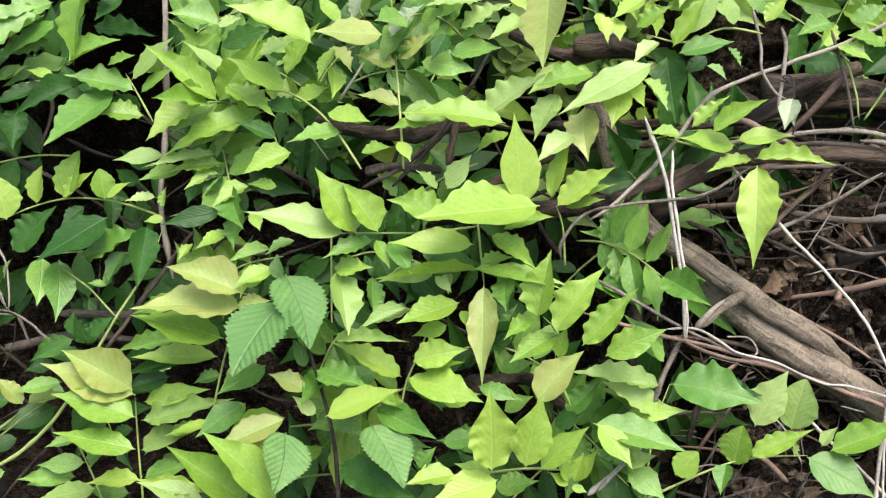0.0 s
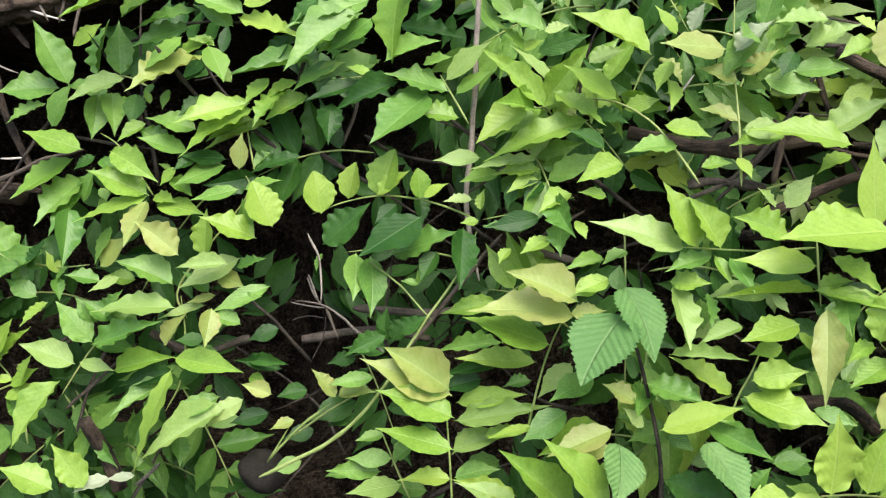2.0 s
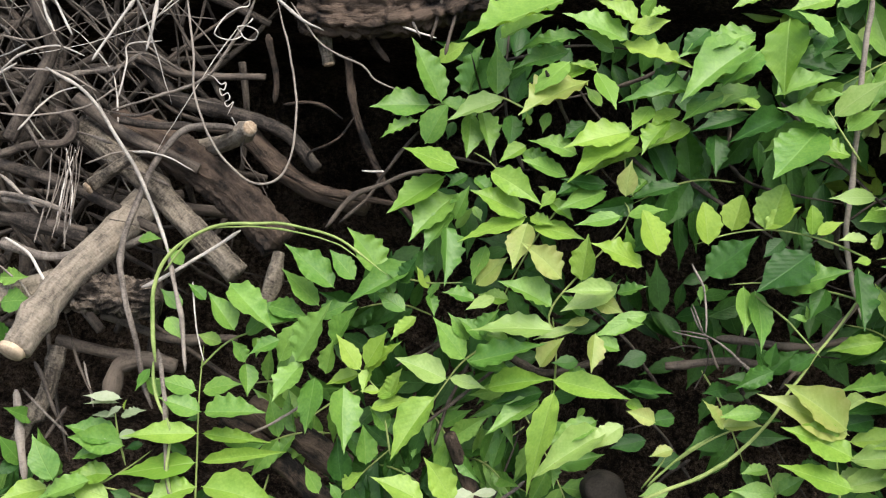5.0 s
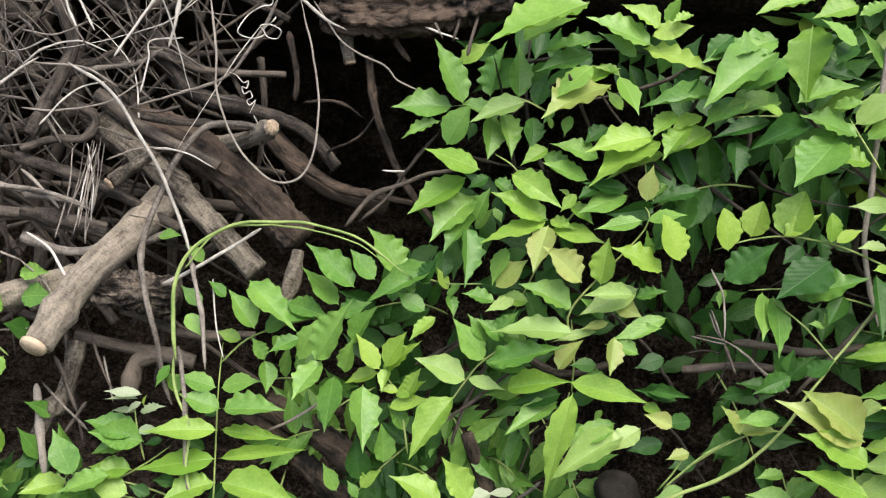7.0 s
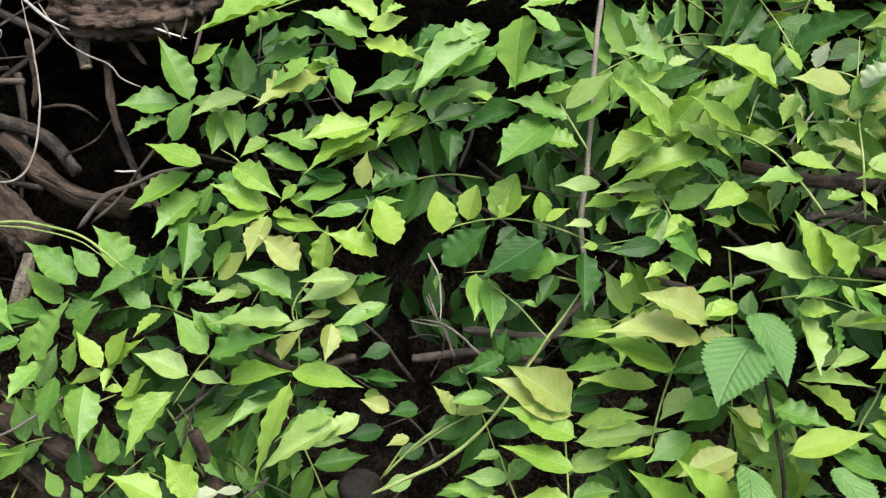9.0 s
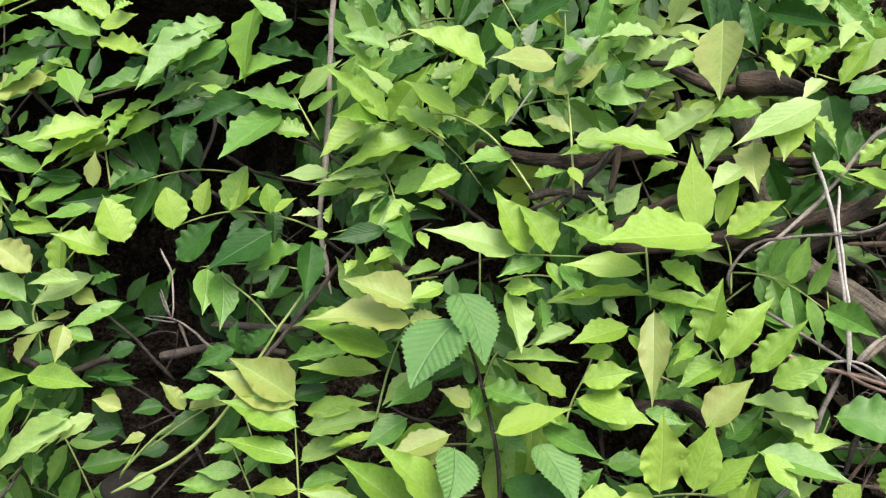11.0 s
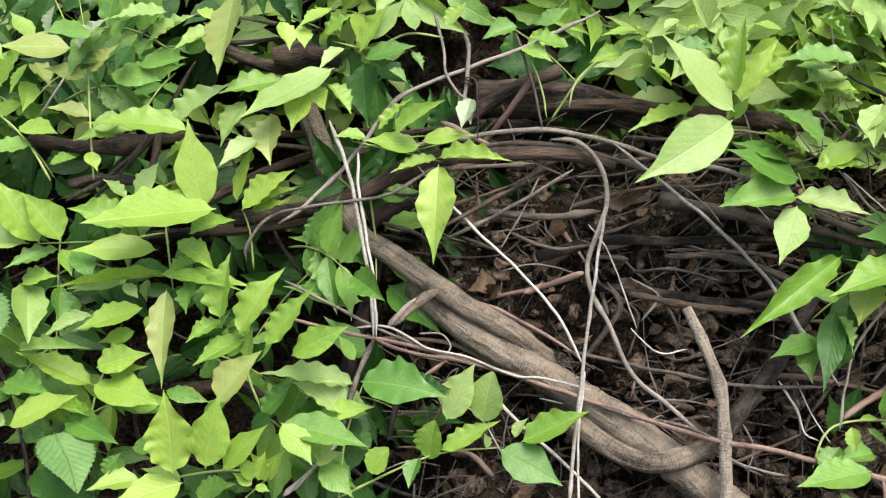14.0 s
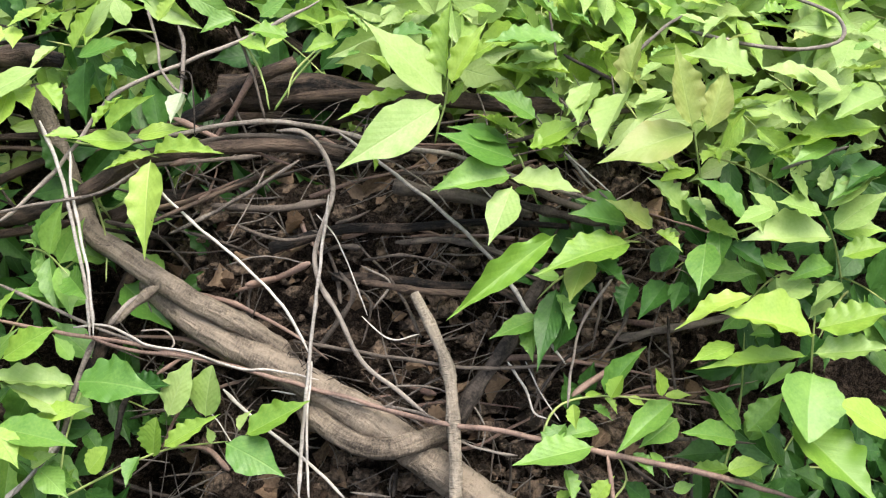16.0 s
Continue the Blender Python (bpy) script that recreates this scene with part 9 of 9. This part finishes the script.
leaf(s, 0.726, 0.658, 0.662, 0.706, 0.609, 0.637, 0.049, 6, GREEN, "round")
leaf(s, 0.710, 0.658, 0.623, 0.751, 0.590, 0.588, 0.048, -28, LIME2)
leaf(s, 0.722, 0.681, 0.662, 0.687, 0.663, 0.649, 0.009, 28, GREEN)
leaf(s, 0.781, 0.637, 0.615, 0.736, 0.637, 0.657, 0.034, 43)
leaf(s, 0.774, 0.649, 0.619, 0.751, 0.652, 0.639, 0.017, 31, GREEN)
leaf(s, 0.705, 0.686, 0.685, 0.685, 0.681, 0.689, 0.012, 29, GREEN)
leaf(s, 0.794, 0.675, 0.579, 0.763, 0.670, 0.590, 0.019, 17, DARK_SHADE)
s = spray(GREEN, "green spray on an upright stalk at the end of the bank", (0.654, 0.670, 0.550), (0.672, 0.685, 0.586), (0.683, 0.693, 0.626), (0.682, 0.687, 0.687))
leaf(s, 0.679, 0.677, 0.609, 0.652, 0.684, 0.648, 0.027, 36)
leaf(s, 0.678, 0.686, 0.622, 0.648, 0.686, 0.637, 0.019, 33)
leaf(s, 0.681, 0.673, 0.609, 0.711, 0.674, 0.642, 0.025, -31)
leaf(s, 0.689, 0.687, 0.593, 0.705, 0.689, 0.621, 0.018, -26)
leaf(s, 0.672, 0.667, 0.606, 0.624, 0.656, 0.624, 0.023, 32)
leaf(s, 0.705, 0.652, 0.588, 0.686, 0.658, 0.623, 0.023, 39)
leaf(s, 0.661, 0.659, 0.584, 0.692, 0.654, 0.593, 0.019, -38, LIME2)
leaf(s, 0.669, 0.674, 0.577, 0.628, 0.664, 0.584, 0.017, 45, LIME2)
leaf(s, 0.696, 0.672, 0.565, 0.672, 0.671, 0.583, 0.017, 37)
leaf(s, 0.675, 0.706, 0.574, 0.634, 0.697, 0.583, 0.024, 23, DARK_SHADE)
leaf(s, 0.740, 0.657, 0.562, 0.711, 0.656, 0.583, 0.020, 40)
leaf(s, 0.688, 0.663, 0.561, 0.707, 0.653, 0.560, 0.012, -45)
s = spray(LIME, "fine green shoot with small bright leaves", (0.517, 0.676, 0.611), (0.529, 0.690, 0.630), (0.546, 0.696, 0.638), (0.577, 0.694, 0.640), (0.613, 0.689, 0.635), (0.649, 0.688, 0.628))
leaf(s, 0.572, 0.672, 0.649, 0.582, 0.675, 0.666, 0.017, -46, LIME, "round")
leaf(s, 0.571, 0.686, 0.645, 0.602, 0.686, 0.685, 0.018, -36, GREEN)
leaf(s, 0.612, 0.669, 0.648, 0.608, 0.672, 0.671, 0.013, 22)
leaf(s, 0.620, 0.690, 0.638, 0.641, 0.685, 0.640, 0.009, -44)
leaf(s, 0.591, 0.692, 0.638, 0.605, 0.686, 0.634, 0.009, -32)
leaf(s, 0.556, 0.689, 0.645, 0.569, 0.685, 0.647, 0.005, -24)
leaf(s, 0.571, 0.686, 0.643, 0.580, 0.676, 0.634, 0.009, -43)
leaf(s, 0.544, 0.676, 0.645, 0.541, 0.660, 0.632, 0.012, 33)
leaf(s, 0.563, 0.690, 0.636, 0.576, 0.677, 0.627, 0.011, -45, GREEN)
s = spray(GREEN, "low green leaves by the reddish cane", (0.571, 0.667, 0.561), (0.586, 0.676, 0.575), (0.578, 0.679, 0.599))
leaf(s, 0.556, 0.661, 0.615, 0.490, 0.638, 0.620, 0.029, 43)
leaf(s, 0.539, 0.681, 0.626, 0.517, 0.661, 0.610, 0.019, 42)
leaf(s, 0.565, 0.679, 0.620, 0.531, 0.667, 0.625, 0.020, 42)
leaf(s, 0.625, 0.684, 0.636, 0.571, 0.649, 0.615, 0.022, 24)
leaf(s, 0.630, 0.687, 0.619, 0.593, 0.666, 0.609, 0.025, 30)
leaf(s, 0.604, 0.675, 0.598, 0.618, 0.660, 0.585, 0.014, -43)
leaf(s, 0.590, 0.673, 0.600, 0.603, 0.655, 0.589, 0.014, -37)
leaf(s, 0.535, 0.664, 0.596, 0.538, 0.641, 0.580, 0.016, -32)
leaf(s, 0.554, 0.654, 0.570, 0.568, 0.655, 0.593, 0.015, -44, LIME2)
leaf(s, 0.537, 0.657, 0.580, 0.523, 0.650, 0.577, 0.010, 44, LIME2)
leaf(s, 0.622, 0.670, 0.564, 0.639, 0.669, 0.570, 0.011, -37)
leaf(s, 0.605, 0.675, 0.552, 0.582, 0.676, 0.575, 0.018, 15, DARK_SHADE)
leaf(s, 0.551, 0.720, 0.615, 0.548, 0.727, 0.648, 0.019, 18, DARK_SHADE)
leaf(s, 0.566, 0.725, 0.627, 0.572, 0.728, 0.655, 0.016, -24, DARK_SHADE)
s = spray(DARK_SHADE, "dark jagged leaves at the edge of the bare soil", (0.555, 0.729, 0.734), (0.541, 0.728, 0.726), (0.527, 0.728, 0.713))
leaf(s, 0.529, 0.717, 0.703, 0.483, 0.692, 0.700, 0.020, 32, GREEN)
leaf(s, 0.541, 0.718, 0.725, 0.512, 0.660, 0.690, 0.021, 27)
leaf(s, 0.520, 0.717, 0.703, 0.514, 0.687, 0.678, 0.020, 44, GREEN)
leaf(s, 0.539, 0.708, 0.724, 0.547, 0.686, 0.704, 0.018, -41, GREEN)
leaf(s, 0.553, 0.723, 0.722, 0.538, 0.691, 0.705, 0.019, 26)
leaf(s, 0.569, 0.756, 0.714, 0.581, 0.744, 0.708, 0.010, -16)
leaf(s, 0.552, 0.721, 0.699, 0.534, 0.696, 0.682, 0.020, 20)
leaf(s, 0.544, 0.723, 0.709, 0.526, 0.701, 0.690, 0.019, 16)
s = spray(PALE, "dry papery husk clinging to a brown vine")
leaf(s, 0.263, 0.777, 0.888, 0.253, 0.758, 0.870, 0.016, 25)
leaf(s, 0.264, 0.777, 0.884, 0.261, 0.761, 0.871, 0.012, 38)
s = spray(GREEN, "broad low leaves in front of the cut log")
leaf(s, -0.897, 0.710, 0.539, -0.916, 0.718, 0.578, 0.025, 30)
leaf(s, -0.870, 0.724, 0.534, -0.913, 0.704, 0.523, 0.027, 44)
leaf(s, -0.847, 0.747, 0.558, -0.893, 0.734, 0.571, 0.028, 26)
leaf(s, -0.856, 0.739, 0.532, -0.895, 0.733, 0.536, 0.022, 26, LIME2)
s = spray(GREEN, "broad green leaves in the second layer under bright ones")
leaf(s, -0.007, 0.758, 0.759, -0.051, 0.742, 0.756, 0.022, 35, MINT)
leaf(s, -0.053, 0.752, 0.748, -0.052, 0.731, 0.730, 0.015, -30)
leaf(s, -0.023, 0.751, 0.727, -0.064, 0.736, 0.720, 0.015, 32, MINT)
leaf(s, 0.050, 0.757, 0.750, 0.049, 0.734, 0.733, 0.016, 28)
leaf(s, 0.004, 0.763, 0.754, 0.004, 0.749, 0.740, 0.011, 25, MINT)
leaf(s, 0.172, 0.771, 0.726, 0.110, 0.763, 0.748, 0.032, 43)
leaf(s, 0.173, 0.741, 0.689, 0.147, 0.746, 0.727, 0.026, 41)
leaf(s, 0.174, 0.720, 0.650, 0.122, 0.720, 0.676, 0.033, 38)
leaf(s, 0.095, 0.706, 0.659, 0.118, 0.707, 0.688, 0.019, -25)
leaf(s, 0.044, 0.728, 0.685, 0.069, 0.722, 0.698, 0.014, -33)
leaf(s, 0.018, 0.716, 0.662, -0.029, 0.707, 0.681, 0.023, 39)
leaf(s, 0.026, 0.692, 0.690, 0.055, 0.679, 0.687, 0.013, -31)
leaf(s, 0.047, 0.714, 0.657, 0.069, 0.713, 0.671, 0.015, -38)
leaf(s, 0.036, 0.700, 0.635, -0.004, 0.689, 0.647, 0.022, 30)
leaf(s, -0.022, 0.699, 0.633, -0.012, 0.685, 0.621, 0.012, -25)
s = spray(DARK_SHADE, "dull green leaves low among the crowded stems")
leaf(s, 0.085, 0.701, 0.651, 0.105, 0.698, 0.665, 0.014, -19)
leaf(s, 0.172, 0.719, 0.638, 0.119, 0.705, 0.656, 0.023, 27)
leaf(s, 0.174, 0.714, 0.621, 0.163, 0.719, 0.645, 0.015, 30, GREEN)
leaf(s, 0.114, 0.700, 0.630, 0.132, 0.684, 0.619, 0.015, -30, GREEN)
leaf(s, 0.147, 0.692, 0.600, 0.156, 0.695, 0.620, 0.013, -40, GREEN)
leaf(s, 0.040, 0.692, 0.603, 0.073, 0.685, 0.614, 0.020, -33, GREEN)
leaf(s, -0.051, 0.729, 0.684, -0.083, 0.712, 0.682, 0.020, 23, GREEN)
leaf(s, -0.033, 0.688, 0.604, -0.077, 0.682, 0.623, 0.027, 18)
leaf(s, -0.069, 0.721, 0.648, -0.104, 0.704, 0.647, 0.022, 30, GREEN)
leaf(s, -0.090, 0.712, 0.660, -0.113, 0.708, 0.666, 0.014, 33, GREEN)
s = spray(LIME2, "fresh yellow-green leaves with upturned wavy edges")
leaf(s, 0.113, 0.671, 0.670, 0.137, 0.646, 0.649, 0.022, -36)
leaf(s, 0.022, 0.727, 0.770, 0.087, 0.696, 0.774, 0.014, -35)
leaf(s, 0.086, 0.703, 0.708, 0.091, 0.705, 0.732, 0.014, -33)
leaf(s, -0.122, 0.712, 0.653, -0.172, 0.687, 0.642, 0.024, 23)
leaf(s, -0.134, 0.718, 0.641, -0.150, 0.687, 0.627, 0.021, 45)
leaf(s, -0.186, 0.696, 0.596, -0.237, 0.690, 0.612, 0.015, 28, LIME)
leaf(s, -0.177, 0.708, 0.652, -0.212, 0.694, 0.649, 0.012, 37, LIME)
leaf(s, -0.127, 0.728, 0.770, -0.153, 0.712, 0.764, 0.017, 32)
s = spray(LIME, "small young shoot with four pale lime leaves", (0.096, 0.665, 0.616), (0.096, 0.668, 0.623))
leaf(s, 0.091, 0.654, 0.633, 0.083, 0.656, 0.654, 0.012, 32)
leaf(s, 0.095, 0.653, 0.633, 0.101, 0.657, 0.655, 0.013, -33)
leaf(s, 0.091, 0.653, 0.630, 0.077, 0.654, 0.641, 0.010, 34)
leaf(s, 0.093, 0.651, 0.630, 0.104, 0.646, 0.629, 0.007, -28)
s = spray(MINT, "pale green leaves behind the yellow spray")
leaf(s, -0.216, 0.785, 0.670, -0.239, 0.770, 0.661, 0.014, 27)
leaf(s, -0.220, 0.745, 0.625, -0.240, 0.726, 0.615, 0.017, 32)
leaf(s, -0.156, 0.735, 0.653, -0.176, 0.715, 0.638, 0.018, 27, GREEN)
leaf(s, -0.148, 0.749, 0.688, -0.174, 0.721, 0.672, 0.021, 24)
leaf(s, -0.234, 0.780, 0.652, -0.256, 0.771, 0.649, 0.013, 45, GREEN)
leaf(s, -0.178, 0.757, 0.666, -0.201, 0.750, 0.663, 0.013, 39, GREEN)
leaf(s, -0.272, 0.751, 0.609, -0.290, 0.734, 0.593, 0.016, 43, GREEN)
leaf(s, -0.200, 0.736, 0.603, -0.234, 0.714, 0.599, 0.021, 37, GREEN)
leaf(s, -0.258, 0.739, 0.567, -0.294, 0.731, 0.578, 0.018, 38, GREEN)
# the darker green carries part of their shade
s = spray(DARK_SHADE, "shaded dark green leaves low over the bare soil")
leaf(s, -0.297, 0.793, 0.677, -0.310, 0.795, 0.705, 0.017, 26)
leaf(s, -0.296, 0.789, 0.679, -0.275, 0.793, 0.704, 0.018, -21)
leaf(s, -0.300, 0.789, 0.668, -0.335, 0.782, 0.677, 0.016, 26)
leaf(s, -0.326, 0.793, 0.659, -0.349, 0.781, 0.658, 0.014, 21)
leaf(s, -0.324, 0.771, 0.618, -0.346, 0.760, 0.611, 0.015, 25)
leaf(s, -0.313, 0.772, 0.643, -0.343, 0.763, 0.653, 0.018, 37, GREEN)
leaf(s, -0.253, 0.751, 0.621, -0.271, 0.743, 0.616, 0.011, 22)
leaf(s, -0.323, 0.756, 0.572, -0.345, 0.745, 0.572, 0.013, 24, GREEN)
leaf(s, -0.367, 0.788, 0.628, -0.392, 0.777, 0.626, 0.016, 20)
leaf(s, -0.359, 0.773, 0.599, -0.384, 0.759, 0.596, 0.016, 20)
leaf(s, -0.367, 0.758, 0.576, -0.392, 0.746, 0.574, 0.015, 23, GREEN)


# ---- leaf sprays deep in the growth ----
def spray_plan(rnd, base, along, pairs, size, facing):
    """Stalk points and leaflets (base, tip, width, roll) of a pinnate leaf: pairs along a drooping stalk, and one at its end."""
    along = along.normalized()
    length = pairs * size * 0.42 + size * 0.3
    pts = [base + along * (length * s) + Vector((0, 0, -0.35 * length * s * s)) for s in (0, 0.33, 0.66, 1)]
    line = smooth_line(pts, length / 30)
    side = along.cross(facing).normalized()
    up = (facing - along * facing.dot(along)).normalized()
    leaves = []
    for i in range(pairs + 1):
        s = 0.3 + 0.7 * i / pairs
        p = line[min(len(line) - 1, int(s * (len(line) - 1)))]
        ahead = along + Vector((0, 0, -0.7 * s * length * 3))
        for k in (-1, 1) if i < pairs else (0,):
            way = (ahead.normalized() * (0.45 if k else 1) + side * k + up * rnd.uniform(-0.35, 0.25) + Vector((0, 0, rnd.uniform(-0.35, 0.1)))).normalized()
            ln = size * rnd.uniform(0.8, 1.15) * (0.8 if i == 0 else 1)
            leaves.append((p, p + way * ln, ln * rnd.uniform(0.33, 0.43), rnd.uniform(-35, 35)))
    return pts, leaves


def grown_spray(rnd, base, along, pairs, size, material, label, facing=OUT):
    pts, leaves = spray_plan(rnd, base, along, pairs, size, facing)
    ob = spray(material, label, *pts)
    for p, q, width, roll in leaves:
        leaf(ob, *p, *q, width, roll)
    return ob


class Foliage:
    """Leaves that nobody could count, gathered in one mesh."""

    def __init__(self):
        self.verts, self.faces, self.uvs = [], [], []
        self.grids = [blade_grid(90 + i, rows=14, half=1, fold=0.2) for i in range(5)]

    def leaf(self, rnd, p, q, width, roll):
        m, (verts, faces, uvs), k = leaf_pose(p, q, width, roll), rnd.choice(self.grids), len(self.verts)
        self.verts += [m @ Vector(v) for v in verts]
        self.uvs += uvs
        self.faces += [tuple(n + k for n in g) for g in faces]

    def spray(self, rnd, base, along, pairs, size, facing=OUT):
        for p, q, width, roll in spray_plan(rnd, base, along, pairs, size, facing)[1]:
            self.leaf(rnd, p, q, width, roll)

    def done(self, name, material, label):
        return tagged(new(name, mesh_of(name, self.verts, self.faces, material, self.uvs, "blade")), label, "foliage", "", "stuff")


def leafy(x, v):
    """Where the face of the bank is overgrown, 0 to 1."""
    heap = (1 - step_up(x, -0.56, -0.46)) * step_up(v, -0.07, -0.01)
    bare = step_up(x, 0.14, 0.24) * (1 - step_up(x, 0.55, 0.68)) * (1 - step_up(v, 0.02, 0.09))
    return clamp(1 - heap - bare)


rnd = random.Random(11)
made = 0
while made < 60:
    x, v = rnd.uniform(-1.05, 1.05), rnd.uniform(-0.34, 0.34)
    if x < -0.72 or rnd.random() > leafy(x, v) * (0.5 if x < -0.2 else 1):
        continue
    d = 0.975 - 0.075 * step_up(x, -0.6, 0.1) + rnd.uniform(-0.01, 0.055)
    base = bank(x, d, v)
    way = Vector((rnd.uniform(-1, 1), rnd.uniform(-0.7, 0.0), rnd.uniform(-0.5, 0.6)))
    # mostly the darkest green, so the colour itself holds the depth's shade
    grown_spray(rnd, base, way, rnd.choice((3, 4, 4, 5)), rnd.uniform(0.045, 0.062), LIME2 if x > 0.3 and v > 0.1 else rnd.choice((GREEN, DARK_SHADE, DARK_SHADE, DARK_SHADE, DARK_SHADE)), "green pinnate leaf spray deep in the growth")
    made += 1

rnd = random.Random(47)
for i in range(16):
    x, v = rnd.uniform(-0.2, 0.14), rnd.uniform(-0.27, 0.2)
    way = Vector((rnd.uniform(-1, 1), rnd.uniform(-0.7, 0.0), rnd.uniform(-0.3, 0.6)))
    d = 0.895 - 0.04 * step_up(x, -0.4, 0.1) + rnd.uniform(0, 0.02)
    grown_spray(rnd, bank(x, d, v), way, rnd.choice((3, 3, 4)), rnd.uniform(0.04, 0.056), rnd.choice((GREEN, GREEN, DARK_SHADE, LIME2)), "green pinnate leaf spray among lighter shoots")
for i in range(30):
    x, v = rnd.uniform(-1.35, 0.05), rnd.uniform(-0.36, -0.27)
    way = Vector((rnd.uniform(-1, 1), rnd.uniform(-0.7, 0.0), rnd.uniform(-0.1, 0.6)))
    grown_spray(rnd, bank(x, rnd.uniform(0.93, 1.0), v), way, rnd.choice((3, 4)), rnd.uniform(0.045, 0.06), rnd.choice((GREEN, DARK_SHADE, DARK_SHADE)), "shaded green leaf spray at the foot of the bank")

for i in range(12):
    x, v = rnd.uniform(-0.8, -0.45), rnd.uniform(-0.3, -0.12)
    way = Vector((rnd.uniform(-1, 1), rnd.uniform(-0.7, 0.0), rnd.uniform(-0.3, 0.4)))
    grown_spray(rnd, bank(x, rnd.uniform(0.93, 0.96), v), way, rnd.choice((2, 3)), rnd.uniform(0.04, 0.055), rnd.choice((GREEN, DARK_SHADE)), "green leaf spray among the fallen branches")

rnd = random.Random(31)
# inner leaves share one green darkened in place of shade
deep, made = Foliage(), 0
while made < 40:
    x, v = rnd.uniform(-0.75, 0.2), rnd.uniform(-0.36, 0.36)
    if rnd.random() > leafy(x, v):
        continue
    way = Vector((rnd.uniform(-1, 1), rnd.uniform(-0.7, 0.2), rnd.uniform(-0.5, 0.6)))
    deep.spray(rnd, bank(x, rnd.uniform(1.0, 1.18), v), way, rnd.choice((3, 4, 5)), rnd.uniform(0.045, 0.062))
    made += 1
deep.done("shaded_foliage", DARK_SHADE, "inner leaves with shade put into their dark green")

# the growth goes on over the top of the bank
rnd = random.Random(23)
top, fresh = Foliage(), Foliage()
for i in range(300):
    x = rnd.uniform(-0.2, 1.4) if i < 130 else rnd.uniform(0.45, 1.3)
    v = rnd.uniform(0.1, 0.33)
    d = 0.86 + rnd.uniform(0.0, 0.3) + 0.5 * max(0, v - 0.16) - 0.03 * step_up(x, 0.5, 0.7)
    if x < 0.25:
        d += 0.06
    way = Vector((rnd.uniform(-1, 1), rnd.uniform(-0.8, 0.1), rnd.uniform(-0.1, 0.8)))
    size = rnd.uniform(0.042, 0.06)
    (top if i % 2 else fresh).spray(rnd, bank(x, d + 0.05 * (i % 2), v), way, rnd.choice((2, 3, 3, 4)), size, Vector((0, -0.3, 0.95)))
for i in range(110):
    way = Vector((rnd.uniform(-1, 1), rnd.uniform(-0.8, 0.1), rnd.uniform(-0.1, 0.8)))
    fresh.spray(rnd, bank(rnd.uniform(0.45, 1.3), rnd.uniform(0.88, 0.97), rnd.uniform(0.06, 0.3)), way, rnd.choice((2, 3, 4)), rnd.uniform(0.042, 0.058), Vector((0, -0.3, 0.95)))
# pale colour partly stands in for sky light on these upturned leaves
fresh.done("top_foliage", MINT, "pale green leaves crowded on top of the bank")
top.done("top_foliage", LIME, "light green leaves crowded on top of the bank")
# leaves hang over the top edge above the woody vine
for i in range(46):
    x, v = rnd.uniform(-0.05, 0.75), rnd.uniform(0.17, 0.33)
    way = Vector((rnd.uniform(-1, 1), rnd.uniform(-0.8, 0.0), rnd.uniform(-0.4, 0.5)))
    grown_spray(rnd, bank(x, rnd.uniform(0.89, 0.97), v), way, rnd.choice((2, 3, 3)), rnd.uniform(0.042, 0.058), rnd.choice((MINT, LIME2, GREEN, LIME)), "light green leaf spray hanging over the top edge", Vector((0, -0.4, 0.9)))
# light leaves crowd the upper end of the bank
for i in range(40):
    x, v = rnd.uniform(0.5, 1.25), rnd.uniform(0.07, 0.3)
    way = Vector((rnd.uniform(-1, 1), rnd.uniform(-0.8, 0.0), rnd.uniform(-0.3, 0.6)))
    d = 0.84 + rnd.uniform(0, 0.05) + 0.25 * max(0, v - 0.1)
    grown_spray(rnd, bank(x, d, v), way, rnd.choice((2, 3, 3)), rnd.uniform(0.045, 0.062), rnd.choice((MINT, LIME2, LIME, MINT)), "light green leaf spray crowding the top of the bank", Vector((0, -0.4, 0.9)))
for i in range(24):
    x, v = rnd.uniform(0.62, 1.2), rnd.uniform(-0.3, 0.12)
    way = Vector((rnd.uniform(-1, 1), rnd.uniform(-0.8, 0.0), rnd.uniform(-0.3, 0.6)))
    grown_spray(rnd, bank(x, rnd.uniform(0.85, 0.92), v), way, rnd.choice((3, 4)), rnd.uniform(0.045, 0.06), rnd.choice((GREEN, DARK_SHADE, DARK_SHADE)), "green leaf spray at the end of the bare soil")


def far_growth():
    """Leaves on the slope behind, too far to tell apart."""
    verts, faces, uvs = [], [], []
    grid = blade_grid(5, rows=5, half=1)
    for i in range(9000):
        y = 1.05 + 5.5 * rnd.random() ** 2.0
        x = rnd.uniform(-2.6, 3.4)
        z = 1.0 + (y - 1.05) * 0.3 + rnd.uniform(0.0, 0.13)
        a = rnd.uniform(0, 6.28)
        tip = Vector((math.cos(a), math.sin(a), rnd.uniform(-0.5, 0.3))).normalized() * rnd.uniform(0.04, 0.065)
        b = Vector((x, y, z))
        m = leaf_pose(b, b + tip, 0.026, rnd.uniform(-50, 50))
        k = len(verts)
        verts += [m @ Vector(p) for p in grid[0]]
        uvs += grid[2]
        faces += [tuple(n + k for n in g) for g in grid[1]]
    tagged(new("undergrowth", mesh_of("undergrowth", verts, faces, LIME, uvs, "blade")), "light green leafy growth on the slope behind", "undergrowth", "", "stuff")


far_growth()
